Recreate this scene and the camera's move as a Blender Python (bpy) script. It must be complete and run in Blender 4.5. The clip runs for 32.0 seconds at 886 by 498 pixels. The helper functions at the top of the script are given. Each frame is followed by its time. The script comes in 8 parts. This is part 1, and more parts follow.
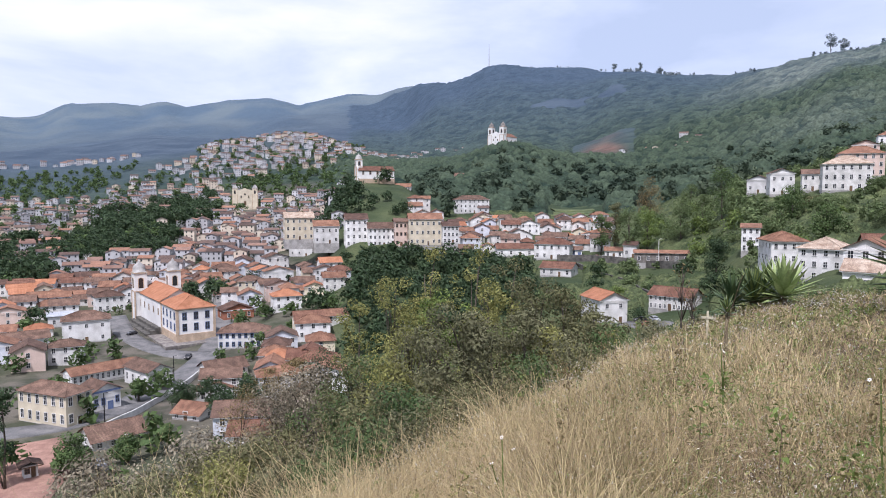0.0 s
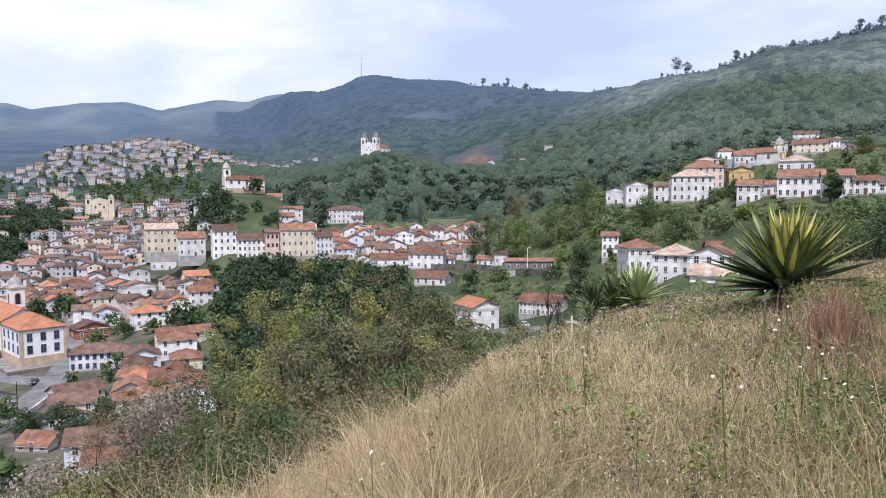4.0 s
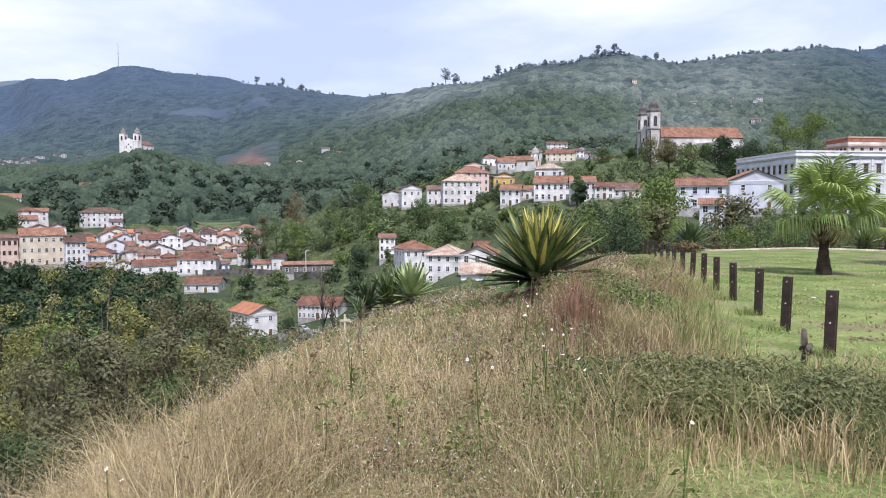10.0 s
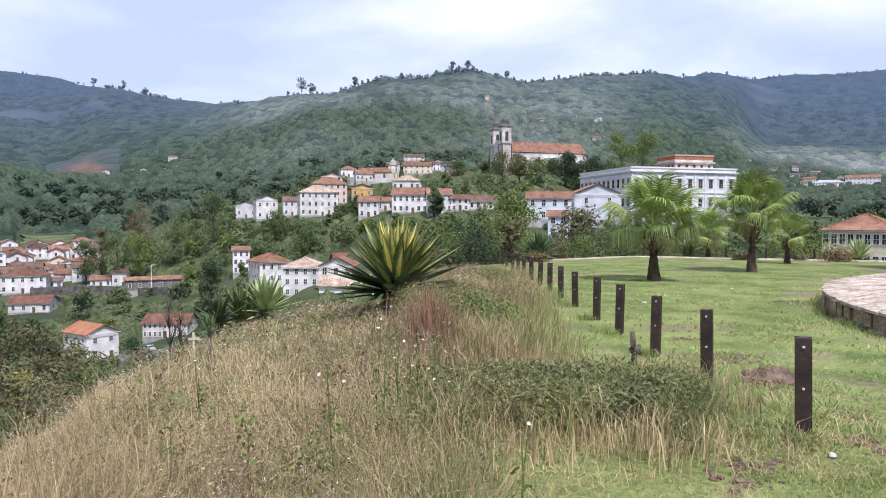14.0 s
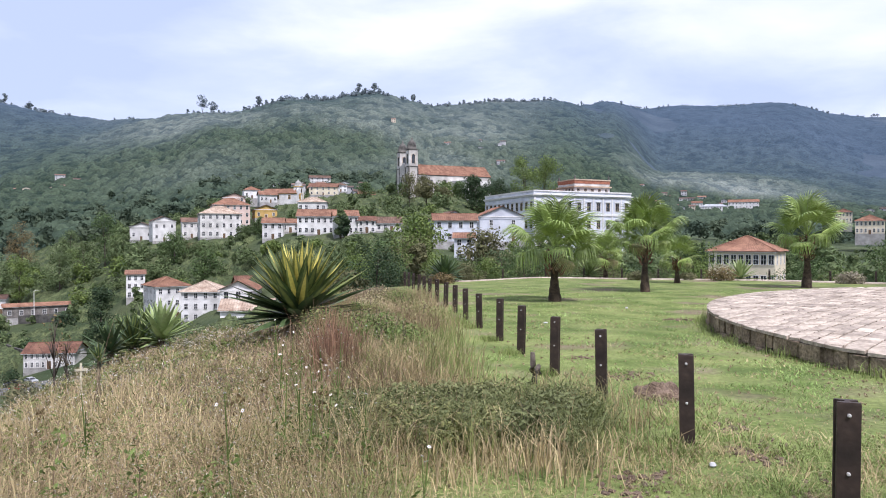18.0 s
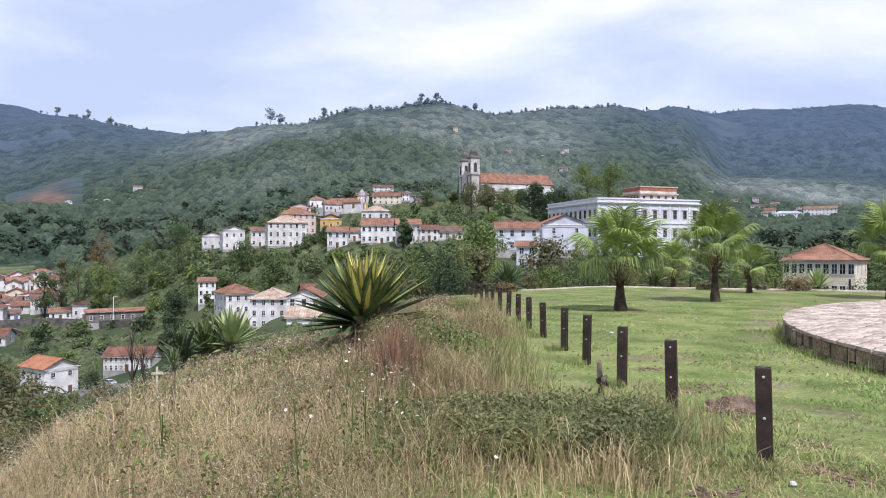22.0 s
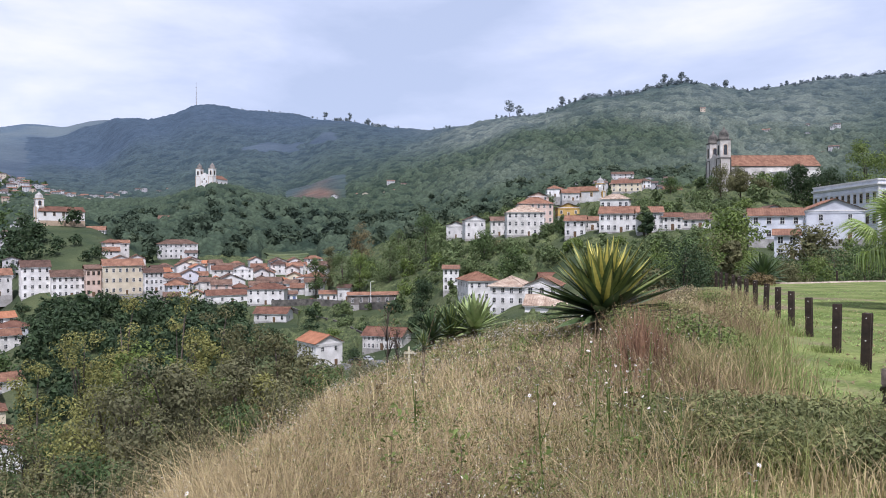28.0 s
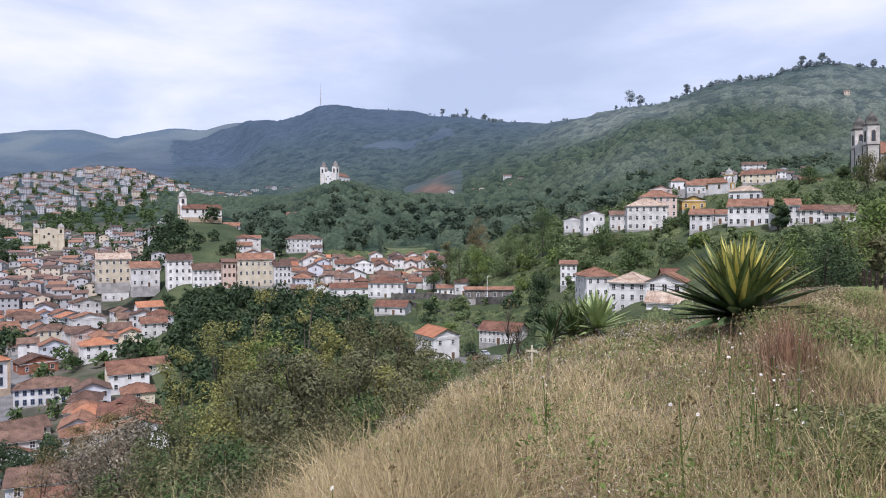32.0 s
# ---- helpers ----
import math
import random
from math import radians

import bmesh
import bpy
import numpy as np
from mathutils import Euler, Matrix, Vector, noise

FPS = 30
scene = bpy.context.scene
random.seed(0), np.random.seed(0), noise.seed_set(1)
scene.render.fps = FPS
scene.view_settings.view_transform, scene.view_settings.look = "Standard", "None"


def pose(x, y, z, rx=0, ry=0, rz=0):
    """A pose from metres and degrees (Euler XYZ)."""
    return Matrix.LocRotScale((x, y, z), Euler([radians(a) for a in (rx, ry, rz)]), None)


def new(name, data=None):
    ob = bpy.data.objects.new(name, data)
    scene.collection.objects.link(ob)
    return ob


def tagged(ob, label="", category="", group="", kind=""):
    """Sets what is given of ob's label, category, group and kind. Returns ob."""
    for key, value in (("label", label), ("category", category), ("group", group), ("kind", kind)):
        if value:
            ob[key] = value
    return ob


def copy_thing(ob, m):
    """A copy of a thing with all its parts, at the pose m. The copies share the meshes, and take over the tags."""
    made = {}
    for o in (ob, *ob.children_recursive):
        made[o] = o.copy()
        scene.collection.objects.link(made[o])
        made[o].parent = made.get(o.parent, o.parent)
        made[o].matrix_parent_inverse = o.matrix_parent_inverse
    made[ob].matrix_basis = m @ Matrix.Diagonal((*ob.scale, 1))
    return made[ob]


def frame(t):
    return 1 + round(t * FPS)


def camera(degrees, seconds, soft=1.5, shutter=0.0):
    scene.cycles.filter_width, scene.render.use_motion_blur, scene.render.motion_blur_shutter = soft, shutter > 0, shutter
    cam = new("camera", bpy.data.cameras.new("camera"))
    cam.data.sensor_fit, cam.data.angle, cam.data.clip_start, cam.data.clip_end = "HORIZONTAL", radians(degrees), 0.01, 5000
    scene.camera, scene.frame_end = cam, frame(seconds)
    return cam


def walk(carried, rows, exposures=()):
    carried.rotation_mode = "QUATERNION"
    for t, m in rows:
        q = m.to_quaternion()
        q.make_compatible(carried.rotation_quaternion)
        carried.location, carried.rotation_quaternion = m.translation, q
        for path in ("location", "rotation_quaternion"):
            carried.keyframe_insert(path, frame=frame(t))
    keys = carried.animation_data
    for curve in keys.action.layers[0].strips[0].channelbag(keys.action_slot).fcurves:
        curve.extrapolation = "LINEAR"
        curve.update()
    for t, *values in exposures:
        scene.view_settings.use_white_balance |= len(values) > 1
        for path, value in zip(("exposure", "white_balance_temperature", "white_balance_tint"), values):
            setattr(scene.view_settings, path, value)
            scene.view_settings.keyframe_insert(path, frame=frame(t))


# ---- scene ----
cam = camera(65.63, 32.0, soft=1.0)
EYE = 1.68
# seconds, x, y, z from the standing place, yaw, pitch, roll
ROWS = [
    (0.0, -0.045, 0.147, 0.023, 0.27, -4.47, 0.01),
    (0.5, -0.043, 0.155, 0.027, -0.34, -4.35, -0.02),
    (1.0, -0.04, 0.162, 0.031, -1.22, -4.29, -0.34),
    (1.5, -0.037, 0.17, 0.035, -2.7, -4.15, -0.34),
    (2.0, -0.033, 0.178, 0.038, -4.64, -3.99, -0.18),
    (2.5, -0.026, 0.185, 0.04, -6.11, -3.91, -0.14),
    (3.0, -0.018, 0.192, 0.036, -7.54, -3.81, -0.14),
    (3.5, -0.006, 0.198, 0.027, -8.88, -3.71, -0.07),
    (5.5, 0.01, 0.204, 0.017, -14.34, -3.48, -0.05),
    (6.0, 0.026, 0.211, 0.007, -15.84, -3.43, -0.13),
    (6.5, 0.044, 0.219, -0.0, -17.26, -3.37, -0.05),
    (7.0, 0.061, 0.228, -0.007, -18.57, -3.3, -0.07),
    (7.5, 0.076, 0.238, -0.013, -19.9, -3.33, -0.09),
    (8.0, 0.092, 0.246, -0.017, -21.21, -3.37, -0.17),
    (8.5, 0.105, 0.252, -0.025, -22.66, -3.43, -0.11),
    (9.0, 0.116, 0.252, -0.038, -24.76, -3.44, -0.04),
    (9.5, 0.127, 0.242, -0.052, -26.77, -3.38, -0.23),
    (10.0, 0.136, 0.227, -0.052, -28.5, -3.38, -0.13),
    (10.5, 0.141, 0.21, -0.049, -30.21, -3.31, -0.1),
    (11.0, 0.143, 0.19, -0.044, -31.79, -3.19, -0.12),
    (11.5, 0.142, 0.17, -0.036, -33.38, -3.09, -0.05),
    (12.0, 0.135, 0.151, -0.026, -35.02, -3.0, 0.01),
    (12.5, 0.129, 0.134, -0.024, -36.67, -2.87, -0.1),
    (13.0, 0.121, 0.125, -0.021, -37.95, -2.76, -0.08),
    (13.5, 0.118, 0.114, -0.02, -39.11, -2.62, -0.02),
    (14.0, 0.12, 0.1, -0.021, -40.24, -2.41, -0.08),
    (14.5, 0.124, 0.082, -0.012, -41.15, -2.28, -0.03),
    (16.5, 0.126, 0.055, -0.002, -45.49, -1.45, 0.01),
    (17.0, 0.116, 0.04, 0.007, -46.67, -1.12, 0.07),
    (17.5, 0.107, 0.03, 0.009, -47.48, -0.83, 0.04),
    (18.0, 0.101, 0.024, 0.006, -47.97, -0.58, -0.01),
    (18.5, 0.099, 0.024, 0.006, -48.09, -0.44, -0.05),
    (19.0, 0.101, 0.027, 0.01, -47.9, -0.37, 0.0),
    (19.5, 0.105, 0.025, 0.016, -47.67, -0.29, 0.13),
    (20.0, 0.106, 0.024, 0.013, -47.37, -0.12, 0.05),
    (20.5, 0.102, 0.031, 0.008, -46.78, 0.02, -0.03),
    (21.0, 0.097, 0.041, 0.005, -45.57, 0.09, -0.1),
    (21.5, 0.097, 0.048, 0.007, -44.14, 0.09, 0.03),
    (22.0, 0.095, 0.056, 0.004, -42.81, 0.12, -0.01),
    (22.5, 0.093, 0.066, 0.004, -41.56, 0.09, -0.01),
    (23.0, 0.091, 0.076, 0.003, -40.06, -0.03, -0.01),
    (23.5, 0.092, 0.083, 0.002, -38.61, -0.2, 0.01),
    (24.0, 0.091, 0.09, -0.002, -37.24, -0.41, 0.04),
    (24.5, 0.093, 0.093, -0.005, -36.09, -0.53, 0.03),
    (26.5, 0.095, 0.098, -0.011, -29.56, -0.7, 0.05),
    (27.0, 0.096, 0.103, -0.013, -27.74, -0.71, -0.07),
    (27.5, 0.093, 0.109, -0.012, -25.26, -0.76, -0.13),
    (28.0, 0.087, 0.117, -0.008, -23.2, -0.79, -0.02),
    (28.5, 0.08, 0.124, -0.007, -21.43, -1.03, -0.14),
    (29.0, 0.072, 0.13, 0.0, -19.65, -1.16, 0.18),
    (29.5, 0.062, 0.137, 0.007, -18.62, -1.28, -0.15),
    (30.0, 0.047, 0.146, 0.011, -17.97, -1.32, -0.14),
    (30.5, 0.03, 0.156, 0.014, -16.9, -1.36, -0.14),
    (31.0, 0.014, 0.166, 0.017, -15.6, -1.36, -0.15),
    (31.5, -0.0, 0.173, 0.027, -14.47, -1.29, 0.02),
    (32.0, -0.012, 0.18, 0.04, -13.53, -1.22, 0.08),
]
walk(cam, [(t, pose(x, y, EYE + z, 90 + pitch, roll, yaw)) for t, x, y, z, yaw, pitch, roll in ROWS],
     [(0, .04, 5820, 22), (6, .15, 5820, 22), (13, .17, 5820, 22), (20, .12, 5820, 22), (28, -.04, 5820, 22), (32, -.08, 5820, 22)])


# ---- sky and sun: high thin overcast with brighter and greyer cloud, the sun veiled ----
SUN_UP, SUN_FROM = 60, 195
world = bpy.data.worlds.new("sky")
scene.world = world
world.use_nodes = True
wn, wl = world.node_tree.nodes, world.node_tree.links
wn.clear()
w_out = wn.new("ShaderNodeOutputWorld")
w_sky = wn.new("ShaderNodeTexSky")
w_sky.sky_type, w_sky.sun_disc = "NISHITA", False
w_sky.sun_elevation, w_sky.sun_rotation = radians(SUN_UP), radians(SUN_FROM)
w_clear = wn.new("ShaderNodeBackground")
w_clear.inputs[1].default_value = .15
wl.new(w_sky.outputs[0], w_clear.inputs[0])
w_co = wn.new("ShaderNodeTexCoord")
w_map = wn.new("ShaderNodeMapping")
w_map.inputs["Scale"].default_value, w_map.inputs["Rotation"].default_value = (1.0, 1.0, 3.2), (0, 0, radians(-24))
wl.new(w_co.outputs["Generated"], w_map.inputs[0])
w_noise = wn.new("ShaderNodeTexNoise")
w_noise.inputs["Scale"].default_value, w_noise.inputs["Detail"].default_value, w_noise.inputs["Roughness"].default_value = 2.3, 6, .52
w_noise.inputs["Distortion"].default_value = .25
wl.new(w_map.outputs[0], w_noise.inputs["Vector"])
w_ramp = wn.new("ShaderNodeValToRGB")
for place, colour in ((.33, (.555, .640, .745, 1)), (.44, (.67, .745, .84, 1)), (.54, (.84, .888, .94, 1)), (.66, (1.04, 1.035, 1.03, 1))):
    e = w_ramp.color_ramp.elements.new(place)
    e.color = colour
w_ramp.color_ramp.elements.remove(w_ramp.color_ramp.elements[0])
w_ramp.color_ramp.elements.remove(w_ramp.color_ramp.elements[-1])
wl.new(w_noise.outputs["Fac"], w_ramp.inputs[0])
w_cloud = wn.new("ShaderNodeBackground")
w_cloud.inputs[1].default_value = 1.06
wl.new(w_ramp.outputs[0], w_cloud.inputs[0])
w_mix = wn.new("ShaderNodeMixShader")
w_mix.inputs[0].default_value = .9
wl.new(w_clear.outputs[0], w_mix.inputs[1])
wl.new(w_cloud.outputs[0], w_mix.inputs[2])
wl.new(w_mix.outputs[0], w_out.inputs[0])

sun = new("sun", bpy.data.lights.new("sun", "SUN"))
sun.data.energy, sun.data.angle, sun.data.color = 5.0, radians(3), (1.0, .95, .86)
sun.rotation_euler = (radians(90 - SUN_UP), 0, radians(180 - SUN_FROM))


# ---- materials ----
def surface(name, dark, light, scale=2.0, rough=.85, bump=.15, fine=9.0, mottle=.35, spread=0.0, metal=0.0, sheen=.25, islands=0.0, through_light=0.0, place="Object"):
    """A procedural surface: two colours mixed by broad noise, mottled by fine noise, with relief; spread and islands vary it from piece to piece."""
    m = bpy.data.materials.new(name)
    m.use_nodes = True
    n, l = m.node_tree.nodes, m.node_tree.links
    b = n["Principled BSDF"]
    b.inputs["Roughness"].default_value, b.inputs["Metallic"].default_value, b.inputs["Specular IOR Level"].default_value = rough, metal, sheen
    if place == "World":
        co = n.new("ShaderNodeNewGeometry").outputs["Position"]
    else:
        co = n.new("ShaderNodeTexCoord").outputs["Object"]
    broad, small = n.new("ShaderNodeTexNoise"), n.new("ShaderNodeTexNoise")
    for t, s, d in ((broad, scale, 3), (small, scale * fine, 4)):
        t.inputs["Scale"].default_value, t.inputs["Detail"].default_value = s, d
        l.new(co, t.inputs["Vector"])
    ramp = n.new("ShaderNodeValToRGB")
    ramp.color_ramp.elements[0].position, ramp.color_ramp.elements[1].position = .32, .68
    ramp.color_ramp.elements[0].color, ramp.color_ramp.elements[1].color = (*dark, 1), (*light, 1)
    l.new(broad.outputs["Fac"], ramp.inputs[0])
    hue = n.new("ShaderNodeHueSaturation")
    l.new(ramp.outputs[0], hue.inputs["Color"])
    value = n.new("ShaderNodeMapRange")
    value.inputs["From Min"].default_value, value.inputs["From Max"].default_value = .3, .7
    value.inputs["To Min"].default_value, value.inputs["To Max"].default_value = 1 - mottle, 1 + mottle
    l.new(small.outputs["Fac"], value.inputs["Value"])
    out = value.outputs[0]
    if spread or islands:
        vary = n.new("ShaderNodeMapRange")
        amount = spread or islands
        vary.inputs["To Min"].default_value, vary.inputs["To Max"].default_value = 1 - amount, 1 + amount
        if spread:
            l.new(n.new("ShaderNodeObjectInfo").outputs["Random"], vary.inputs["Value"])
        else:
            l.new(n.new("ShaderNodeNewGeometry").outputs["Random Per Island"], vary.inputs["Value"])
        times = n.new("ShaderNodeMath")
        times.operation = "MULTIPLY"
        l.new(out, times.inputs[0])
        l.new(vary.outputs[0], times.inputs[1])
        out = times.outputs[0]
        tint = n.new("ShaderNodeMapRange")
        tint.inputs["To Min"].default_value, tint.inputs["To Max"].default_value = .5 - .05 * amount, .5 + .05 * amount
        l.new(vary.outputs[0], tint.inputs["Value"])
        l.new(tint.outputs[0], hue.inputs["Hue"])
    l.new(out, hue.inputs["Value"])
    l.new(hue.outputs[0], b.inputs["Base Color"])
    if bump:
        relief = n.new("ShaderNodeBump")
        relief.inputs["Strength"].default_value, relief.inputs["Distance"].default_value = bump, .05
        l.new(small.outputs["Fac"], relief.inputs["Height"])
        l.new(relief.outputs[0], b.inputs["Normal"])
    if through_light:
        thin, mix = n.new("ShaderNodeBsdfTranslucent"), n.new("ShaderNodeMixShader")
        mix.inputs[0].default_value = through_light
        l.new(hue.outputs[0], thin.inputs[0])
        l.new(b.outputs[0], mix.inputs[1])
        l.new(thin.outputs[0], mix.inputs[2])
        l.new(mix.outputs[0], n["Material Output"].inputs[0])
    return m


PLASTER = surface("white_plaster", (.50, .49, .47), (.74, .73, .71), .3, .9, .05, 14, .12, .14)
PLASTER_OLD = surface("stained_plaster", (.44, .43, .40), (.70, .68, .65), .35, .9, .08, 10, .14, .12)
# white plaster with the grey-blue of shaded walls put into its colour
PLASTER_SHADE_BLUE = surface("shade_blue_white_plaster", (.46, .48, .53), (.62, .645, .69), .25, .9, .05, 14, .08, .06)
PLASTER_CREAM = surface("cream_plaster", (.52, .45, .34), (.68, .60, .46), .3, .9, .05, 14, .08, .12)
PLASTER_PINK = surface("pink_plaster", (.50, .38, .32), (.62, .48, .42), .3, .9, .05, 14, .08, .10)
PLASTER_YELLOW = surface("ochre_plaster", (.42, .26, .09), (.55, .36, .13), .3, .9, .05, 14, .08, .10)
BRICK_RED = surface("bare_red_brick", (.24, .09, .06), (.34, .14, .09), .8, .9, .2, 9, .2, .1)
SAND = surface("sandstone", (.36, .28, .20), (.52, .40, .29), .5, .9, .1, 9, .15)
STONE = surface("grey_stone", (.10, .09, .085), (.23, .21, .19), .6, .9, .3, 8, .3, .15)
DARK_STONE = surface("blackened_stone", (.05, .048, .045), (.14, .13, .115), .5, .9, .3, 8, .3, .15)
TILE_BROWN = surface("weathered_brown_roof_tiles", (.070, .040, .032), (.150, .086, .068), .45, .9, .3, 9, .45, .32)
TILE_RED = surface("red_clay_roof_tiles", (.118, .052, .038), (.225, .110, .078), .45, .9, .3, 9, .4, .28)
TILE_ORANGE = surface("orange_clay_roof_tiles", (.25, .098, .055), (.35, .150, .090), .4, .9, .3, 9, .25, .15)
TILE_PALE = surface("lichen_flecked_roof_tiles", (.22, .15, .11), (.42, .34, .27), .6, .9, .3, 9, .45, .12)
GLASS = surface("dark_window_glass", (.015, .018, .022), (.05, .055, .06), 1.5, .15, 0, 6, .2, .4, sheen=.6)
WOOD_WHITE = surface("white_painted_wood", (.58, .57, .55), (.70, .69, .67), 3, .6, .05, 10, .08, .08)
WOOD_BLUE = surface("blue_painted_wood", (.10, .15, .26), (.16, .22, .34), 3, .6, .05, 10, .12, .2)
WOOD_BROWN = surface("brown_painted_wood", (.09, .055, .035), (.17, .10, .06), 3, .7, .1, 10, .2, .2)
IRON = surface("black_iron", (.015, .015, .016), (.04, .04, .042), 4, .5, .05, 10, .2, metal=.6)
ASPHALT = surface("grey_road_setts", (.10, .10, .10), (.18, .175, .17), .3, .9, .25, 14, .25, place="World")
PAVING = surface("red_brown_paving", (.23, .13, .10), (.33, .20, .15), .5, .9, .2, 12, .25, place="World")
CONCRETE = surface("grey_concrete", (.24, .23, .22), (.40, .39, .37), .4, .9, .15, 10, .2, .1)
METAL_SHEET = surface("pale_sheet_metal", (.34, .36, .38), (.5, .52, .54), .5, .5, .05, 8, .12, .1, metal=.3)


# ---- mesh tools ----
class Shape:
    """Collects corners, faces and material slots for one mesh."""

    def __init__(self):
        self.v, self.f, self.m = [], [], []

    def face(self, points, mat=0):
        k = len(self.v)
        self.v += [tuple(p) for p in points]
        self.f.append(tuple(range(k, k + len(points))))
        self.m.append(mat)

    def box(self, lo, hi, mat=0):
        (a, b, c), (d, e, g) = lo, hi
        k = len(self.v)
        self.v += [(a, b, c), (d, b, c), (d, e, c), (a, e, c), (a, b, g), (d, b, g), (d, e, g), (a, e, g)]
        self.f += [(k, k + 3, k + 2, k + 1), (k + 4, k + 5, k + 6, k + 7), (k, k + 1, k + 5, k + 4), (k + 1, k + 2, k + 6, k + 5), (k + 2, k + 3, k + 7, k + 6), (k + 3, k, k + 4, k + 7)]
        self.m += [mat] * 6

    def tube(self, points, radii, sides=6, mat=0, cap=True):
        k, n = len(self.v), len(points)
        for i, (p, r) in enumerate(zip(points, radii)):
            p, r = Vector([float(c) for c in p]), float(r)
            way = Vector(points[min(i + 1, n - 1)]) - Vector(points[max(i - 1, 0)])
            way = way.normalized() if way.length else Vector((0, 0, 1))
            a = way.orthogonal().normalized()
            b = way.cross(a)
            for s in range(sides):
                t = 2 * math.pi * s / sides
                self.v.append(tuple(p + r * (math.cos(t) * a + math.sin(t) * b)))
        for i in range(n - 1):
            for s in range(sides):
                t = (s + 1) % sides
                self.f.append((k + i * sides + s, k + i * sides + t, k + (i + 1) * sides + t, k + (i + 1) * sides + s))
                self.m.append(mat)
        if cap:
            self.f += [tuple(range(k + sides - 1, k - 1, -1)), tuple(range(k + (n - 1) * sides, k + n * sides))]
            self.m += [mat, mat]

    def lathe(self, rings, sides=10, centre=(0, 0), mat=0):
        """rings: (radius, z) from below upwards."""
        k = len(self.v)
        for r, z in rings:
            for s in range(sides):
                t = 2 * math.pi * (s + .5) / sides
                self.v.append((centre[0] + r * math.cos(t), centre[1] + r * math.sin(t), z))
        for i in range(len(rings) - 1):
            for s in range(sides):
                t = (s + 1) % sides
                self.f.append((k + i * sides + s, k + i * sides + t, k + (i + 1) * sides + t, k + (i + 1) * sides + s))
                self.m.append(mat)
        self.f += [tuple(range(k + sides - 1, k - 1, -1)), tuple(range(k + (len(rings) - 1) * sides, k + len(rings) * sides))]
        self.m += [mat, mat]

    def mesh(self, name, mats, smooth=False):
        me = bpy.data.meshes.new(name)
        me.from_pydata(self.v, [], self.f)
        for m in (mats if isinstance(mats, (list, tuple)) else [mats]):
            me.materials.append(m)
        if len(me.materials) > 1:
            me.polygons.foreach_set("material_index", self.m)
        if smooth:
            me.polygons.foreach_set("use_smooth", [True] * len(self.f))
        me.update()
        return me


def mesh_of(name, verts, faces, mats, index=None, smooth=False):
    """A mesh from numpy arrays of corners and of faces with the same number of corners each."""
    me = bpy.data.meshes.new(name)
    n, k = faces.shape
    me.vertices.add(len(verts))
    me.vertices.foreach_set("co", np.ascontiguousarray(verts, np.float32).ravel())
    me.loops.add(n * k)
    me.loops.foreach_set("vertex_index", np.ascontiguousarray(faces, np.int32).ravel())
    me.polygons.add(n)
    me.polygons.foreach_set("loop_start", np.arange(0, n * k, k, dtype=np.int32))
    for m in (mats if isinstance(mats, (list, tuple)) else [mats]):
        me.materials.append(m)
    if index is not None:
        me.polygons.foreach_set("material_index", np.ascontiguousarray(index, np.int32))
    if smooth:
        me.polygons.foreach_set("use_smooth", np.ones(n, bool))
    me.update(calc_edges=True)
    return me


def part(name, me, parent, at=(0, 0, 0), turn=0.0, label=""):
    """Links a mesh as one part under a thing or under a part."""
    ob = new(name, me)
    ob.parent = parent
    ob.location, ob.rotation_euler = at, (0, 0, turn)
    if label:
        ob["label"] = label
    return ob


def thing(name, at, turn=0.0, label="", category="", group="", kind=""):
    """An Empty at the base of a thing, to which its parts belong. turn in degrees about z."""
    ob = new(name)
    ob.empty_display_size = .2
    ob.location, ob.rotation_euler = at, (0, 0, radians(turn))
    return tagged(ob, label, category, group, kind)


def polar(bearing, r):
    return r * math.sin(radians(bearing)), r * math.cos(radians(bearing))


# ---- the parts of buildings ----
MESHES = {}


def kept(key, make):
    if key not in MESHES:
        MESHES[key] = make()
    return MESHES[key]


def stepped(xs, zs, depth, slot, back=.02):
    """One closed front made of cells at different depths (y), joined by their edges: windows, doors, panels."""
    s, seen = Shape(), {}

    def at(*p):
        p = tuple(round(c, 4) for c in p)
        if p not in seen:
            seen[p] = len(s.v)
            s.v.append(p)
        return seen[p]

    def add(points, mat):
        s.f.append(tuple(at(*p) for p in points))
        s.m.append(mat)

    nx, nz = len(xs) - 1, len(zs) - 1
    for i in range(nx):
        for j in range(nz):
            y, m = depth(i, j), slot(i, j)
            a, b, c, d = xs[i], xs[i + 1], zs[j], zs[j + 1]
            add([(a, y, c), (b, y, c), (b, y, d), (a, y, d)], m)
            r = depth(i + 1, j) if i + 1 < nx else back
            if r != y:
                add([(b, y, c), (b, r, c), (b, r, d), (b, y, d)], m if y < r else slot(i + 1, j))
            if i == 0:
                add([(a, back, c), (a, y, c), (a, y, d), (a, back, d)], m)
            u = depth(i, j + 1) if j + 1 < nz else back
            if u != y:
                add([(a, y, d), (b, y, d), (b, u, d), (a, u, d)], m if y < u else slot(i, j + 1))
            if j == 0:
                add([(a, back, c), (b, back, c), (b, y, c), (a, y, c)], m)
    return s


